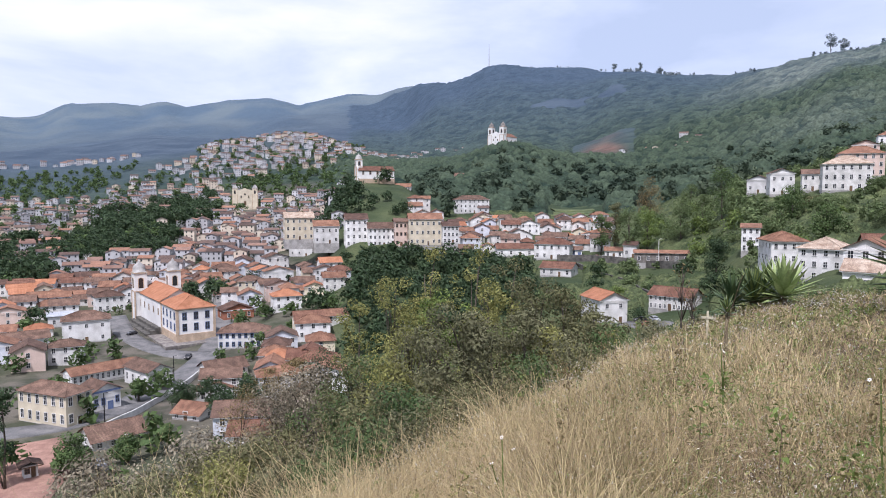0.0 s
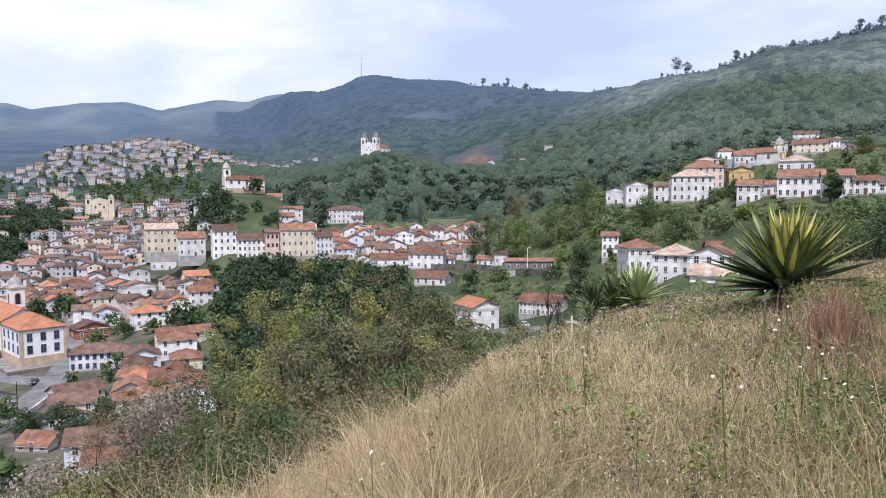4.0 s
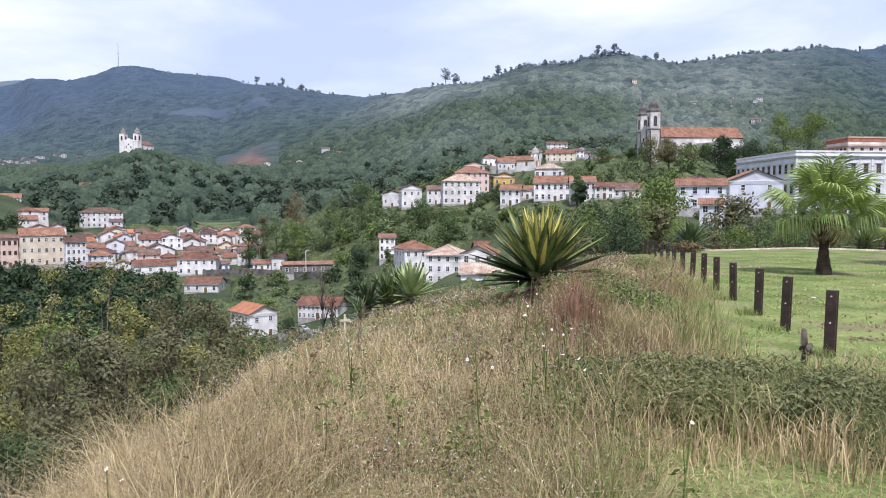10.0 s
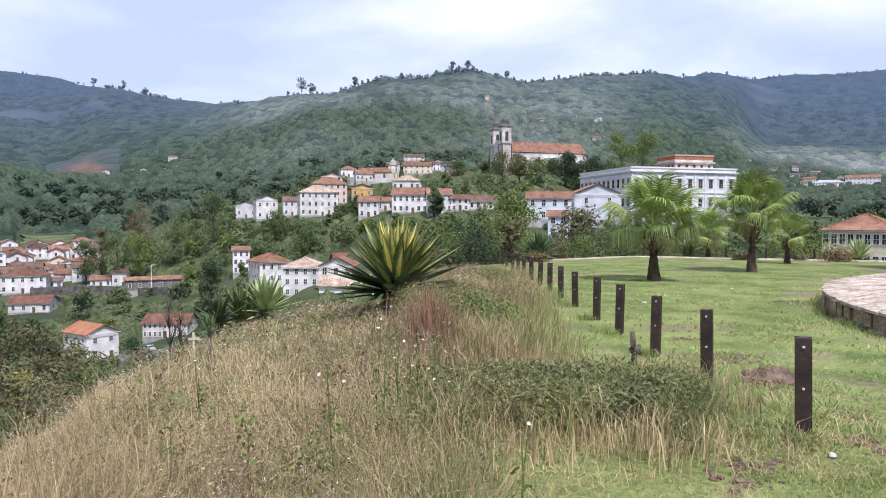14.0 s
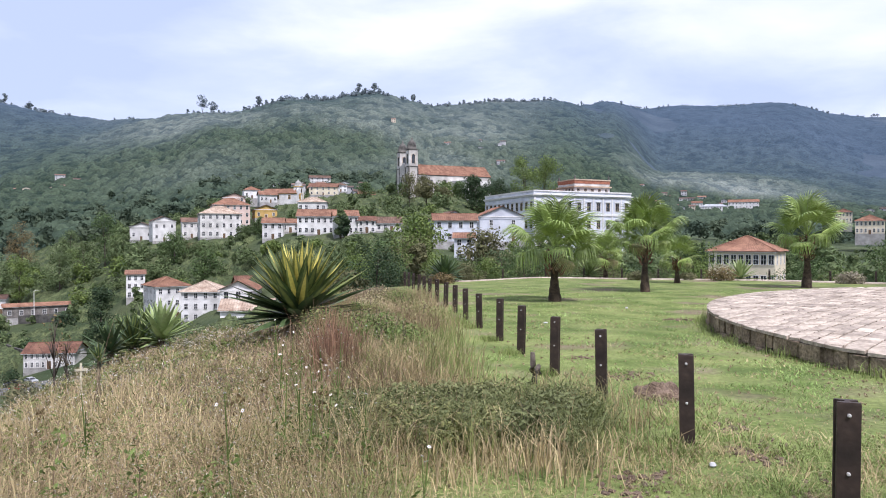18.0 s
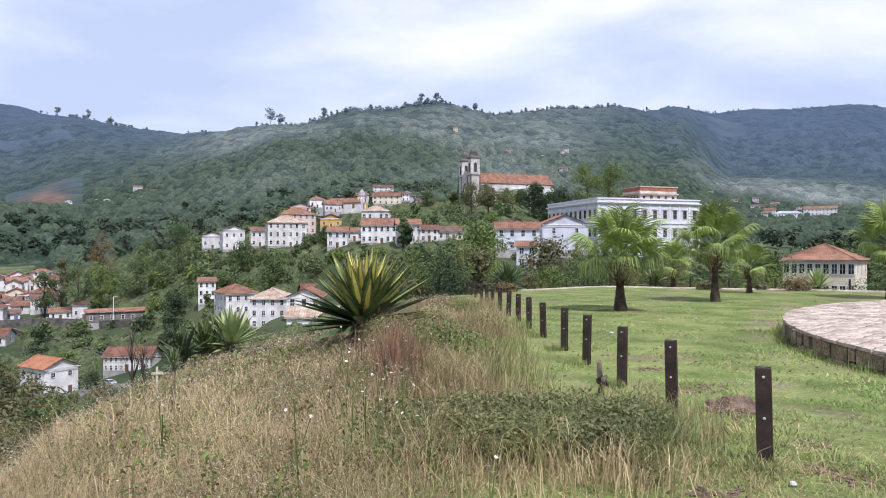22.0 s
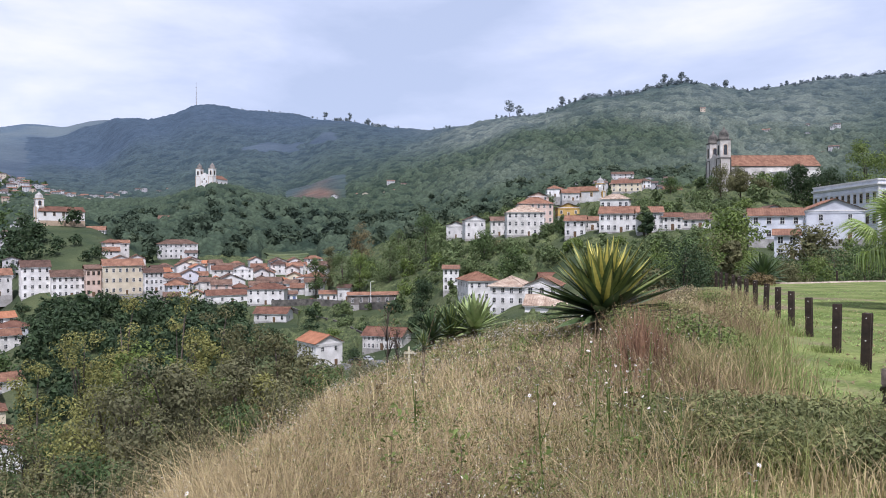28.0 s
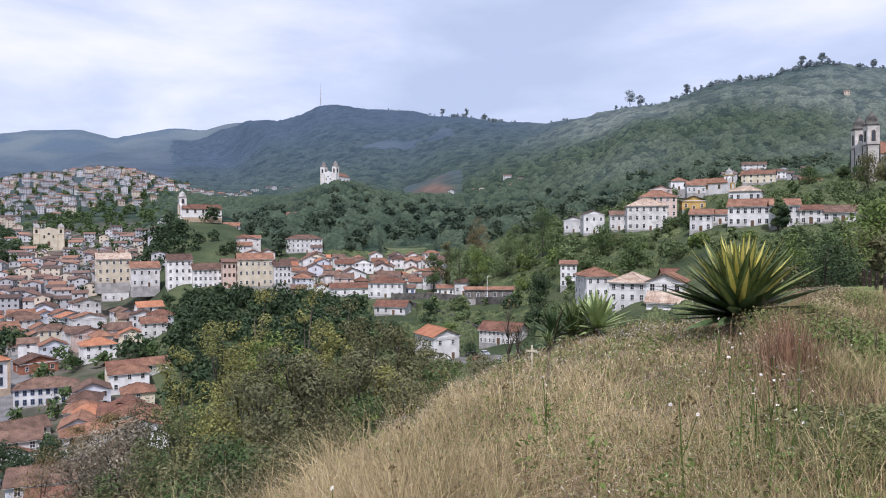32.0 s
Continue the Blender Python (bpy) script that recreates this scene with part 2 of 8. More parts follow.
def window_mesh(w, h, trim, arched=False):
    """A window that stands proud of its wall: sill, frame, glazing bars and recessed panes. Its plane is y = 0, the outside towards -y."""
    f = .13
    xs = (-w / 2 - f, -w / 2, -.03, .03, w / 2, w / 2 + f)
    zs = (-.16, -.06, h * .5 - .03, h * .5 + .03, h, h + f)
    pane = {(1, 1), (3, 1), (1, 3), (3, 3)}
    return stepped(xs, zs, lambda i, j: -.12 if j == 0 else -.015 if (i, j) in pane else -.04 if i in (1, 2, 3) and j in (1, 2, 3) else -.07,
                   lambda i, j: 1 if (i, j) in pane else 0).mesh("window", [trim, GLASS])


def door_mesh(w, h, trim, leaf):
    f = .15
    xs = (-w / 2 - f, -w / 2, -w * .4, -w * .08, w * .08, w * .4, w / 2, w / 2 + f)
    zs = (0, .15, h * .42, h * .5, h - .15, h, h + f)
    panel = {(2, 1), (4, 1), (2, 3), (4, 3)}
    return stepped(xs, zs, lambda i, j: -.07 if i in (0, 6) or j == 5 else -.045 if (i, j) in panel else -.03, lambda i, j: 0 if i in (0, 6) or j == 5 else 1).mesh("door", [trim, leaf])


def tiled_panel(s, a, b, c, d, mat=0, pitch=.3, proud=.06, thick=.1):
    """A tiled roof plane a-b (eave) to d-c (ridge), with channels running up it; c and d may meet."""
    a, b, c, d = (Vector(p) for p in (a, b, c, d))
    n = max(2, int((b - a).length / pitch))
    up = (b - a).cross(d - a).normalized()
    k = len(s.v)
    for i in range(n + 1):
        t = i / n
        off = up * (proud if i % 2 else 0)
        p, q = a.lerp(b, t), d.lerp(c, t)
        s.v += [tuple(p + off), tuple(q + off), tuple(p - up * thick)]
    for i in range(n):
        j = k + 3 * i
        s.f += [(j, j + 3, j + 4, j + 1), (j, j + 2, j + 5, j + 3)]
        s.m += [mat, mat]
    s.face([a - up * thick, d - up * thick, c - up * thick, b - up * thick], mat)


def roof_mesh(w, d, h, kind, rise, over, mat, trim, pitch):
    """A roof over a plan w by d with its eaves at height h: gable along x or y, hip, or lean-to falling to the front."""
    s = Shape()
    x, y = w / 2 + over, d / 2 + over
    e = h - over * rise / (min(w, d) / 2 if kind == "hip" else (d / 2 if kind == "gable" else w / 2)) if kind != "lean" else h
    e, top = max(e, h - .6) + .08, h + rise + .08
    if kind == "gable":
        tiled_panel(s, (-x, -y, e), (x, -y, e), (x, 0, top), (-x, 0, top), 0, pitch)
        tiled_panel(s, (x, y, e), (-x, y, e), (-x, 0, top), (x, 0, top), 0, pitch)
        s.tube([(-x, 0, top), (x, 0, top)], [.14, .14], 6)
    elif kind == "side":
        tiled_panel(s, (x, -y, e), (x, y, e), (0, y, top), (0, -y, top), 0, pitch)
        tiled_panel(s, (-x, y, e), (-x, -y, e), (0, -y, top), (0, y, top), 0, pitch)
        s.tube([(0, -y, top), (0, y, top)], [.14, .14], 6)
    elif kind == "hip":
        g = max(0.0, (w - d) / 2)
        q = max(0.0, (d - w) / 2)
        r1, r2 = (-g, -q, top), (g, q, top)
        if w >= d:
            tiled_panel(s, (-x, -y, e), (x, -y, e), r2, r1, 0, pitch)
            tiled_panel(s, (x, y, e), (-x, y, e), r1, r2, 0, pitch)
            tiled_panel(s, (x, -y, e), (x, y, e), r2, r2, 0, pitch)
            tiled_panel(s, (-x, y, e), (-x, -y, e), r1, r1, 0, pitch)
        else:
            tiled_panel(s, (-x, -y, e), (x, -y, e), r1, r1, 0, pitch)
            tiled_panel(s, (x, y, e), (-x, y, e), r2, r2, 0, pitch)
            tiled_panel(s, (x, -y, e), (x, y, e), r2, r1, 0, pitch)
            tiled_panel(s, (-x, y, e), (-x, -y, e), r1, r2, 0, pitch)
        s.tube([r1, r2], [.14, .14], 6)
        for cx, cy, r in ((-x, -y, r1), (x, y, r2), (x, -y, r2 if w >= d else r1), (-x, y, r1 if w >= d else r2)):
            s.tube([(cx, cy, e + .04), r], [.12, .12], 5)
    else:
        tiled_panel(s, (-x, -y, h + .08), (x, -y, h + .08), (x, y, top), (-x, y, top), 0, pitch)
    s.box((-x + .06, -y + .06, e - .2), (x - .06, -y + .12, e - .02), 1)
    s.box((-x + .06, y - .12, e - .2), (x - .06, y - .06, e - .02), 1)
    return s.mesh("roof", [mat, trim])


def wall_mesh(w, d, h, kind, rise, mat, deep=5.0):
    """The four walls with their gables, as one body that goes down into the slope."""
    s = Shape()
    x, y = w / 2, d / 2
    s.v = [(-x, -y, -deep), (x, -y, -deep), (x, y, -deep), (-x, y, -deep), (-x, -y, h), (x, -y, h), (x, y, h), (-x, y, h)]
    s.f = [(0, 3, 2, 1), (0, 1, 5, 4), (1, 2, 6, 5), (2, 3, 7, 6), (3, 0, 4, 7), (4, 5, 6, 7)]
    if kind == "gable":
        s.v += [(-x, 0, h + rise), (x, 0, h + rise)]
        s.f = s.f[:1] + [(0, 1, 5, 4), (1, 2, 6, 9, 5), (2, 3, 7, 6), (3, 0, 4, 8, 7), (4, 5, 9, 8), (6, 7, 8, 9)]
    elif kind == "side":
        s.v += [(0, -y, h + rise), (0, y, h + rise)]
        s.f = s.f[:1] + [(0, 1, 5, 8, 4), (1, 2, 6, 5), (2, 3, 7, 9, 6), (3, 0, 4, 7), (5, 6, 9, 8), (7, 4, 8, 9)]
    elif kind == "lean":
        s.v[6], s.v[7] = (x, y, h + rise), (-x, y, h + rise)
    s.m = [0] * len(s.f)
    return s.mesh("wall", [mat])


def ring_mesh(name, w, d, z0, z1, out, mat, inner=.05):
    """A band round a plan w by d, from z0 to z1, standing out by so much."""
    s = Shape()
    rows = []
    for x, y, z in ((w / 2 - inner, d / 2 - inner, z0), (w / 2 + out, d / 2 + out, z0), (w / 2 + out, d / 2 + out, z1), (w / 2 - inner, d / 2 - inner, z1)):
        rows.append([(-x, -y, z), (x, -y, z), (x, y, z), (-x, y, z)])
    for r in rows:
        s.v += r
    for k in range(3):
        for q in range(4):
            a, b = 4 * k + q, 4 * k + (q + 1) % 4
            s.f.append((a, b, b + 4, a + 4))
            s.m.append(0)
    return s.mesh(name, [mat])


def house(x, y, z, w, d, h, turn, label, wall=None, roof=None, kind="hip", floors=2, front=4, side=2, rise=None, over=.55, trim=None, leaf=None, base=None, group="", door=True, name="house", category="house", size=None, fine=True, back=False, chimney=False):
    """A house on its own base: walls on footings, tiled roof, a window for each bay and floor, a door to the front (-y)."""
    wall, roof, trim, leaf, base = wall or PLASTER, roof or TILE_BROWN, trim or WOOD_WHITE, leaf or WOOD_BROWN, base or CONCRETE
    rise = rise if rise is not None else .24 * min(w, d) if kind != "lean" else .2 * d
    ob = thing(name, (x, y, z), turn, label, category, group)
    part("wall", wall_mesh(w, d, h, kind, rise, wall), ob)
    if fine:
        part("plinth", ring_mesh("plinth", w, d, -5, .45, .04, base), ob)
        if kind != "lean":
            part("cornice", ring_mesh("cornice", w, d, h - .3, h - .02, .1, trim), ob)
    if roof != "none":
        part("roof", roof_mesh(w, d, h, kind, rise, over, roof, trim, .3 if fine else .6), ob)
    storey = h / floors
    ww, wh = size or (min(1.0, .42 * w / max(front, 1)), min(1.6, storey * .5))
    me = kept(("window", round(ww, 1), round(wh, 1), trim.name), lambda: window_mesh(round(ww, 1), round(wh, 1), trim))
    for i in range(floors):
        zz = i * storey + storey * .34
        for k in range(front):
            xx = -w / 2 + (k + .5) * w / front
            if door and i == 0 and k == front // 2:
                dm = kept(("door", trim.name, leaf.name), lambda: door_mesh(1.1, 2.2, trim, leaf))
                part("door", dm, ob, (xx, -d / 2 - .02, .12))
                continue
            part("window", me, ob, (xx, -d / 2 - .01, zz))
            if back:
                part("window", me, ob, (-xx, d / 2 + .01, zz), math.pi)
        for k in range(side):
            yy = -d / 2 + (k + .5) * d / side
            part("window", me, ob, (w / 2 + .01, yy, zz), math.pi / 2)
            part("window", me, ob, (-w / 2 - .01, -yy, zz), -math.pi / 2)
    if chimney:
        s = Shape()
        s.box((w * .2, -.3, h), (w * .2 + .6, .3, h + rise + .8))
        s.box((w * .2 - .08, -.38, h + rise + .8), (w * .2 + .68, .38, h + rise + .95))
        part("chimney", s.mesh("chimney", [wall]), ob)
    return ob


# ---- the lie of the land: height over the ground round the viewpoint, from profiles along bearings ----
PROFILES = {}


def stretched(bearing, r):
    """Stretch of the town's middle distances along a sight line; view-fitted houses reach likely sizes."""
    k = float(np.interp(bearing, (-10, 4, 14), (1.2, 1.15, 1.45)))
    return float(np.interp(r, (40, 100, 350, 1000), (1, k, k, 1)))


def profile(bearing, *pairs):
    PROFILES[bearing] = [(r * stretched(bearing, r), 1.68 + (h - 1.68) * stretched(bearing, r)) for r, h in pairs]


def slope_left(*rest):
    return ((0, 0), (3, -.4), (6, -1.9), (10, -4.1), (20, -9.8), (40, -19.5), (70, -34), (95, -43)) + rest


profile(-180, (0, 0), (10, -.1), (46, -.6), (80, -6), (200, -12), (600, 10), (1500, 120), (3000, 330), (4700, 200))
profile(-120, (0, 0), (5, -.6), (12, -2.5), (46, -14), (95, -40), (300, -40), (900, 20), (2000, 150), (3600, 360), (4700, 220))
profile(-60, *slope_left((300, -42), (700, -25), (1500, 60), (3800, 350), (4700, 200)))
profile(-33, *slope_left((200, -44), (330, -42), (500, -36), (700, -26), (1000, 0), (1450, 52), (2200, 110), (3800, 373), (4700, 200)))
profile(-28, *slope_left((200, -45), (330, -42), (500, -35), (700, -24), (1000, 5), (1450, 55), (2200, 130), (3800, 440), (4700, 250)))
profile(-22, *slope_left((200, -46), (330, -41), (450, -34), (560, -22), (700, -16), (900, 10), (1150, 42), (1500, 75), (2200, 160), (3800, 476), (4700, 260)))
profile(-17, (0, 0), (3, -.35), (6, -1.7), (10, -3.8), (20, -9.4), (40, -18.8), (70, -33), (100, -44), (200, -45), (330, -38), (450, -30), (600, -14), (800, 6), (1000, 38), (1300, 88), (1600, 114), (2200, 170), (3800, 494), (4700, 270))
profile(-12, (0, 0), (3, -.35), (7, -1.9), (12, -4.4), (25, -11.2), (45, -20), (75, -34), (105, -44), (200, -43), (330, -34), (450, -22), (600, -10), (800, 12), (1000, 46), (1400, 114), (2000, 180), (3700, 475), (4700, 270))
profile(-7, (0, 0), (3, -.3), (8, -2.0), (14, -4.9), (25, -10.2), (45, -19), (80, -34), (115, -45), (200, -42), (300, -25), (360, -10), (420, 13), (470, 14), (540, -2), (700, 14), (1000, 50), (1400, 95), (2000, 185), (3300, 475), (4600, 280))
profile(-4, (0, 0), (3, -.26), (8, -1.75), (15, -4.7), (25, -9.3), (45, -18), (80, -34), (118, -45), (200, -41), (300, -25), (360, -10), (420, 12), (470, 12), (540, -2), (700, 12), (1000, 48), (1400, 90), (2000, 180), (2900, 445), (4600, 280))
profile(0, (0, 0), (3, -.22), (8, -1.5), (15, -4.1), (25, -8.5), (45, -17), (80, -33), (120, -44), (200, -40), (270, -30), (330, -24), (420, -14), (600, 14), (850, 45), (1100, 58), (1500, 130), (2600, 416), (4500, 260))
profile(5, (0, 0), (3, -.2), (8, -1.2), (16, -3.6), (27, -7.9), (50, -16.5), (85, -31), (130, -38), (200, -34), (270, -27), (330, -21), (430, -11), (600, 20), (780, 60), (870, 68), (980, 60), (1500, 140), (2300, 404), (4500, 240))
profile(10, (0, 0), (4, -.2), (10, -1.25), (18, -3.4), (30, -7.8), (60, -17), (100, -28), (150, -28), (230, -23), (330, -15), (450, -7), (700, 38), (850, 44), (1200, 75), (1500, 150), (2300, 390), (4500, 240))
profile(15, (0, 0), (4, -.15), (10, -.8), (18, -2.2), (30, -6), (60, -16), (100, -26), (150, -25), (220, -19), (300, -12), (400, -4), (600, 22), (900, 48), (1300, 130), (2200, 352), (4500, 240))
profile(20, (0, 0), (5, -.12), (12, -.7), (20, -1.8), (35, -6), (60, -14), (100, -23), (140, -23), (200, -18), (260, -8), (350, 2), (500, 13), (800, 42), (1200, 125), (2100, 308), (4500, 230))
profile(25, (0, 0), (5, -.1), (12, -.4), (20, -1.1), (35, -4), (70, -12), (110, -15.5), (150, -15), (200, -7), (260, 2), (350, 12), (500, 20), (800, 65), (1200, 145), (1700, 262), (2300, 240), (4500, 200))
profile(30, (0, 0), (5, -.1), (12, -.2), (20, -.8), (35, -3), (70, -9), (110, -11), (160, -8), (230, 3), (300, 13), (450, 25), (700, 60), (1000, 130), (1500, 264), (2100, 220), (4500, 180))
profile(36, (0, 0), (6, -.06), (14, -.22), (22, -.75), (40, -3.2), (70, -7), (110, -7), (160, -1), (230, 9), (300, 18), (450, 36), (700, 68), (1000, 140), (1400, 296), (2000, 230), (4500, 180))
profile(42, (0, 0), (6, -.04), (14, -.18), (24, -.4), (40, -.85), (60, -4), (100, -4), (160, 2), (230, 12), (330, 24), (450, 36), (700, 68), (1000, 140), (1400, 310), (2000, 230), (4500, 180))
profile(48, (0, 0), (6, -.04), (14, -.18), (24, -.4), (46, -.8), (60, -3), (90, -4), (140, 0), (220, 10), (330, 27), (450, 34), (700, 60), (1000, 130), (1450, 276), (2000, 230), (4500, 180))
profile(57, (0, 0), (6, .0), (10, -.16), (14, -.25), (24, -.37), (46, -.47), (60, -3), (90, -6), (150, -3), (220, 0), (270, 1), (320, 5), (370, 16), (450, 22), (700, 48), (1100, 140), (1700, 330), (2300, 280), (4500, 200))
profile(61.5, (0, 0), (6, .0), (10, -.16), (14, -.25), (24, -.37), (46, -.47), (60, -3), (90, -6.5), (150, -5), (300, 4), (450, 16), (700, 34), (1100, 115), (1700, 300), (2050, 385), (2500, 340), (4500, 220))
profile(66, (0, 0), (6, .0), (10, -.16), (14, -.25), (24, -.37), (46, -.47), (60, -3), (90, -7), (150, -7), (300, 2), (600, 18), (900, 38), (1050, 70), (1200, 116), (1350, 100), (1600, 150), (2200, 425), (4500, 240))
profile(73, (0, 0), (6, .0), (10, -.16), (14, -.25), (24, -.37), (46, -.47), (60, -3), (90, -7), (150, -7), (300, 0), (600, 14), (900, 35), (1100, 65), (1250, 85), (1500, 110), (2300, 420), (4500, 240))
profile(81, (0, 0), (6, .0), (10, -.16), (14, -.25), (24, -.37), (46, -.47), (60, -3), (90, -7), (150, -7), (300, 0), (600, 12), (900, 30), (1300, 60), (1800, 150), (2600, 395), (4500, 240))
profile(110, (0, 0), (6, .0), (10, -.16), (14, -.25), (24, -.37), (50, -.5), (70, -3), (200, -10), (600, 10), (1500, 130), (2800, 380), (4500, 240))

RADII = np.concatenate(([0.0], np.geomspace(0.6, 4700, 260)))
BEARINGS = np.array(sorted(PROFILES) + [180.0])


def column(pairs):
    """A smooth profile on RADII: straight between its points over the logarithm of the distance, then softened."""
    r = np.array([p[0] for p in pairs], float)
    h = np.array([p[1] for p in pairs], float)
    v = np.interp(np.log(RADII + 8), np.log(r + 8), h)
    for _ in range(6):
        v[1:-1] = .25 * v[:-2] + .5 * v[1:-1] + .25 * v[2:]
    return v


TABLE = np.array([column(PROFILES[b]) for b in sorted(PROFILES)] + [column(PROFILES[-180])])


def waves(x, y, seed, scale, octaves=4):
    """Smooth noise in numpy: value noise on a hashed lattice."""
    out, amp, total = np.zeros_like(x, dtype=float), 1.0, 0.0
    for o in range(octaves):
        u, v = x / scale, y / scale
        i, j = np.floor(u), np.floor(v)
        fu, fv = u - i, v - j
        fu, fv = fu * fu * (3 - 2 * fu), fv * fv * (3 - 2 * fv)

        def cell(a, b):
            s = np.sin(a * 127.1 + b * 311.7 + (seed + o) * 74.7) * 43758.5453
            return s - np.floor(s)

        out += amp * ((cell(i, j) * (1 - fu) + cell(i + 1, j) * fu) * (1 - fv) + (cell(i, j + 1) * (1 - fu) + cell(i + 1, j + 1) * fu) * fv - .5)
        total += amp
        amp, scale = amp * .5, scale * .5
    return out / total * 2


# the humps and saddles of the skyline: bearing and rise
HUMPS = ((-33, 0), (-30.4, -24), (-28.6, 15), (-27, 11), (-25.6, 5), (-23.7, -25), (-22.1, -8), (-20.5, -30), (-17.6, -6), (-15.9, 6), (-14.1, 6), (-11.9, -31), (-9.7, -8), (-7.5, -14), (-5.5, -20), (-2.3, 26), (0, -7), (3.2, 20), (7.4, 0), (22, 3), (24.5, 12), (26.2, 16), (29, 0), (35.8, 3), (43, 0), (47.2, 11), (51.6, 22), (55.7, 5), (59.7, -2), (80, 0))


def humps(r, b):
    start = np.interp(b, (-10, 5, 25, 60), (2400, 1500, 1000, 1100))
    return np.interp(b, [q[0] for q in HUMPS], [q[1] for q in HUMPS]) * np.clip((r - start) / 400, 0, 1)


def height(x, y):
    """The ground's height at (x, y), arrays or numbers."""
    x, y = np.asarray(x, float), np.asarray(y, float)
    r, b = np.hypot(x, y), np.degrees(np.arctan2(x, y))
    k = np.clip(np.searchsorted(BEARINGS, b, "right") - 1, 0, len(BEARINGS) - 2)
    s = (b - BEARINGS[k]) / (BEARINGS[k + 1] - BEARINGS[k])
    s = s * s * (3 - 2 * s)
    q = np.clip(np.searchsorted(RADII, r, "right") - 1, 0, len(RADII) - 2)
    g = np.clip((r - RADII[q]) / (RADII[q + 1] - RADII[q]), 0, 1)
    low = TABLE[k, q] * (1 - g) + TABLE[k, q + 1] * g
    high = TABLE[k + 1, q] * (1 - g) + TABLE[k + 1, q + 1] * g
    h = (low * (1 - s) + high * s) * (1 + .043 * np.clip((r - 1100) / 500, 0, 1))
    far = np.clip((r - 420) / 900, 0, 1)
    return h + humps(r, b) + far * (waves(x, y, 3, 420, 5) * 34) + np.clip((r - 4) / 60, 0, 1) * np.clip((1200 - r) / 900, 0, 1) * waves(x, y, 8, 26, 3) * .5


def ground(x, y):
    return float(height(x, y))


# ---- the ground: one sheet from the viewpoint to the horizon ----
def band(x, lo, hi, soft):
    return np.clip((x - lo) / soft, 0, 1) * np.clip((hi - x) / soft, 0, 1)


def lawn_mask(x, y):
    """1 on the mown lawn beyond the line of posts, 0 on the slope."""
    side = x * math.cos(radians(41)) - y * math.sin(radians(41))
    r = np.hypot(x, y)
    side = side + np.interp(r, (2.5, 4.8, 6.2), (.5, .45, 0))
    near = np.clip((side + .9 - .11 * np.minimum(r, 22) + .7 * waves(x, y, 5, 2.5, 3)) / .9, 0, 1)
    return near * np.clip((52 - r) / 3, 0, 1)


def make_ground():
    az = np.radians(np.concatenate((np.arange(-180, -44, 4), np.arange(-44, 92, .46), np.arange(92, 180, 4))))
    rr = np.concatenate((np.geomspace(.5, 60, 90), np.geomspace(61.5, 4650, 210)))
    a, r = np.meshgrid(az, rr)
    x, y = r * np.sin(a), r * np.cos(a)
    z = height(x, y)
    na, nr = len(az), len(rr)
    verts = np.concatenate((np.array([[0, 0, 0.0]]), np.stack((x, y, z), -1).reshape(-1, 3)))
    i, j = np.meshgrid(np.arange(nr - 1), np.arange(na), indexing="ij")
    jn = (j + 1) % na
    quads = np.stack((1 + i * na + j, 1 + (i + 1) * na + j, 1 + (i + 1) * na + jn, 1 + i * na + jn), -1).reshape(-1, 4)[:, ::-1]
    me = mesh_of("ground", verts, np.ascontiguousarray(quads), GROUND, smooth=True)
    k = np.arange(na)
    fan = bmesh.new()
    fan.from_mesh(me)
    fan.verts.ensure_lookup_table()
    for q in k:
        fan.faces.new((fan.verts[0], fan.verts[1 + (q + 1) % na], fan.verts[1 + q])).smooth = True
    fan.to_mesh(me)
    fan.free()
    X, Y = verts[:, 0], verts[:, 1]
    R, B = np.hypot(X, Y), np.degrees(np.arctan2(X, Y))
    lawn = lawn_mask(X, Y)
    # lighter meadow slopes, with sunlit tone and haze put into their colour
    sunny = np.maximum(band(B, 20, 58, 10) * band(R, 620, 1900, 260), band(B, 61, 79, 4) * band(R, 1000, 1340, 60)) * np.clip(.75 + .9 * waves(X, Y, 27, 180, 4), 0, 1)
    # where haze over the farthest slopes is put into the ground colour
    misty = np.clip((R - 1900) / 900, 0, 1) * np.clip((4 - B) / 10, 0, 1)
    straw = np.clip((75 - R) / 25, 0, 1) * (1 - lawn)
    # grows with distance, not height: there haze blue goes into the colour
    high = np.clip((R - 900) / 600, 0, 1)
    wood = np.clip((R - 380) / 300, 0, 1) * np.clip(.85 + 1.0 * waves(X, Y, 21, 260, 4), 0, 1)
    scar = np.clip(1.5 - np.hypot((B - 12.7) / 1.5, (R - 1060) / 130), 0, 1) * np.clip(.6 + waves(X, Y, 4, 40, 3), 0, 1)
    yard = band(B, -60, -8.5, 3) * band(R, 125, 900, 40) * np.clip(.75 + .8 * waves(X, Y, 66, 30, 3), 0, 1)
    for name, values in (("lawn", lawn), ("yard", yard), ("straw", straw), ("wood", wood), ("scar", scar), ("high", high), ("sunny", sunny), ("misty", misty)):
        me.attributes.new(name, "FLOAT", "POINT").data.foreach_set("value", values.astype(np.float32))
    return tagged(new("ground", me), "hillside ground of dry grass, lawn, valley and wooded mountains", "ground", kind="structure")


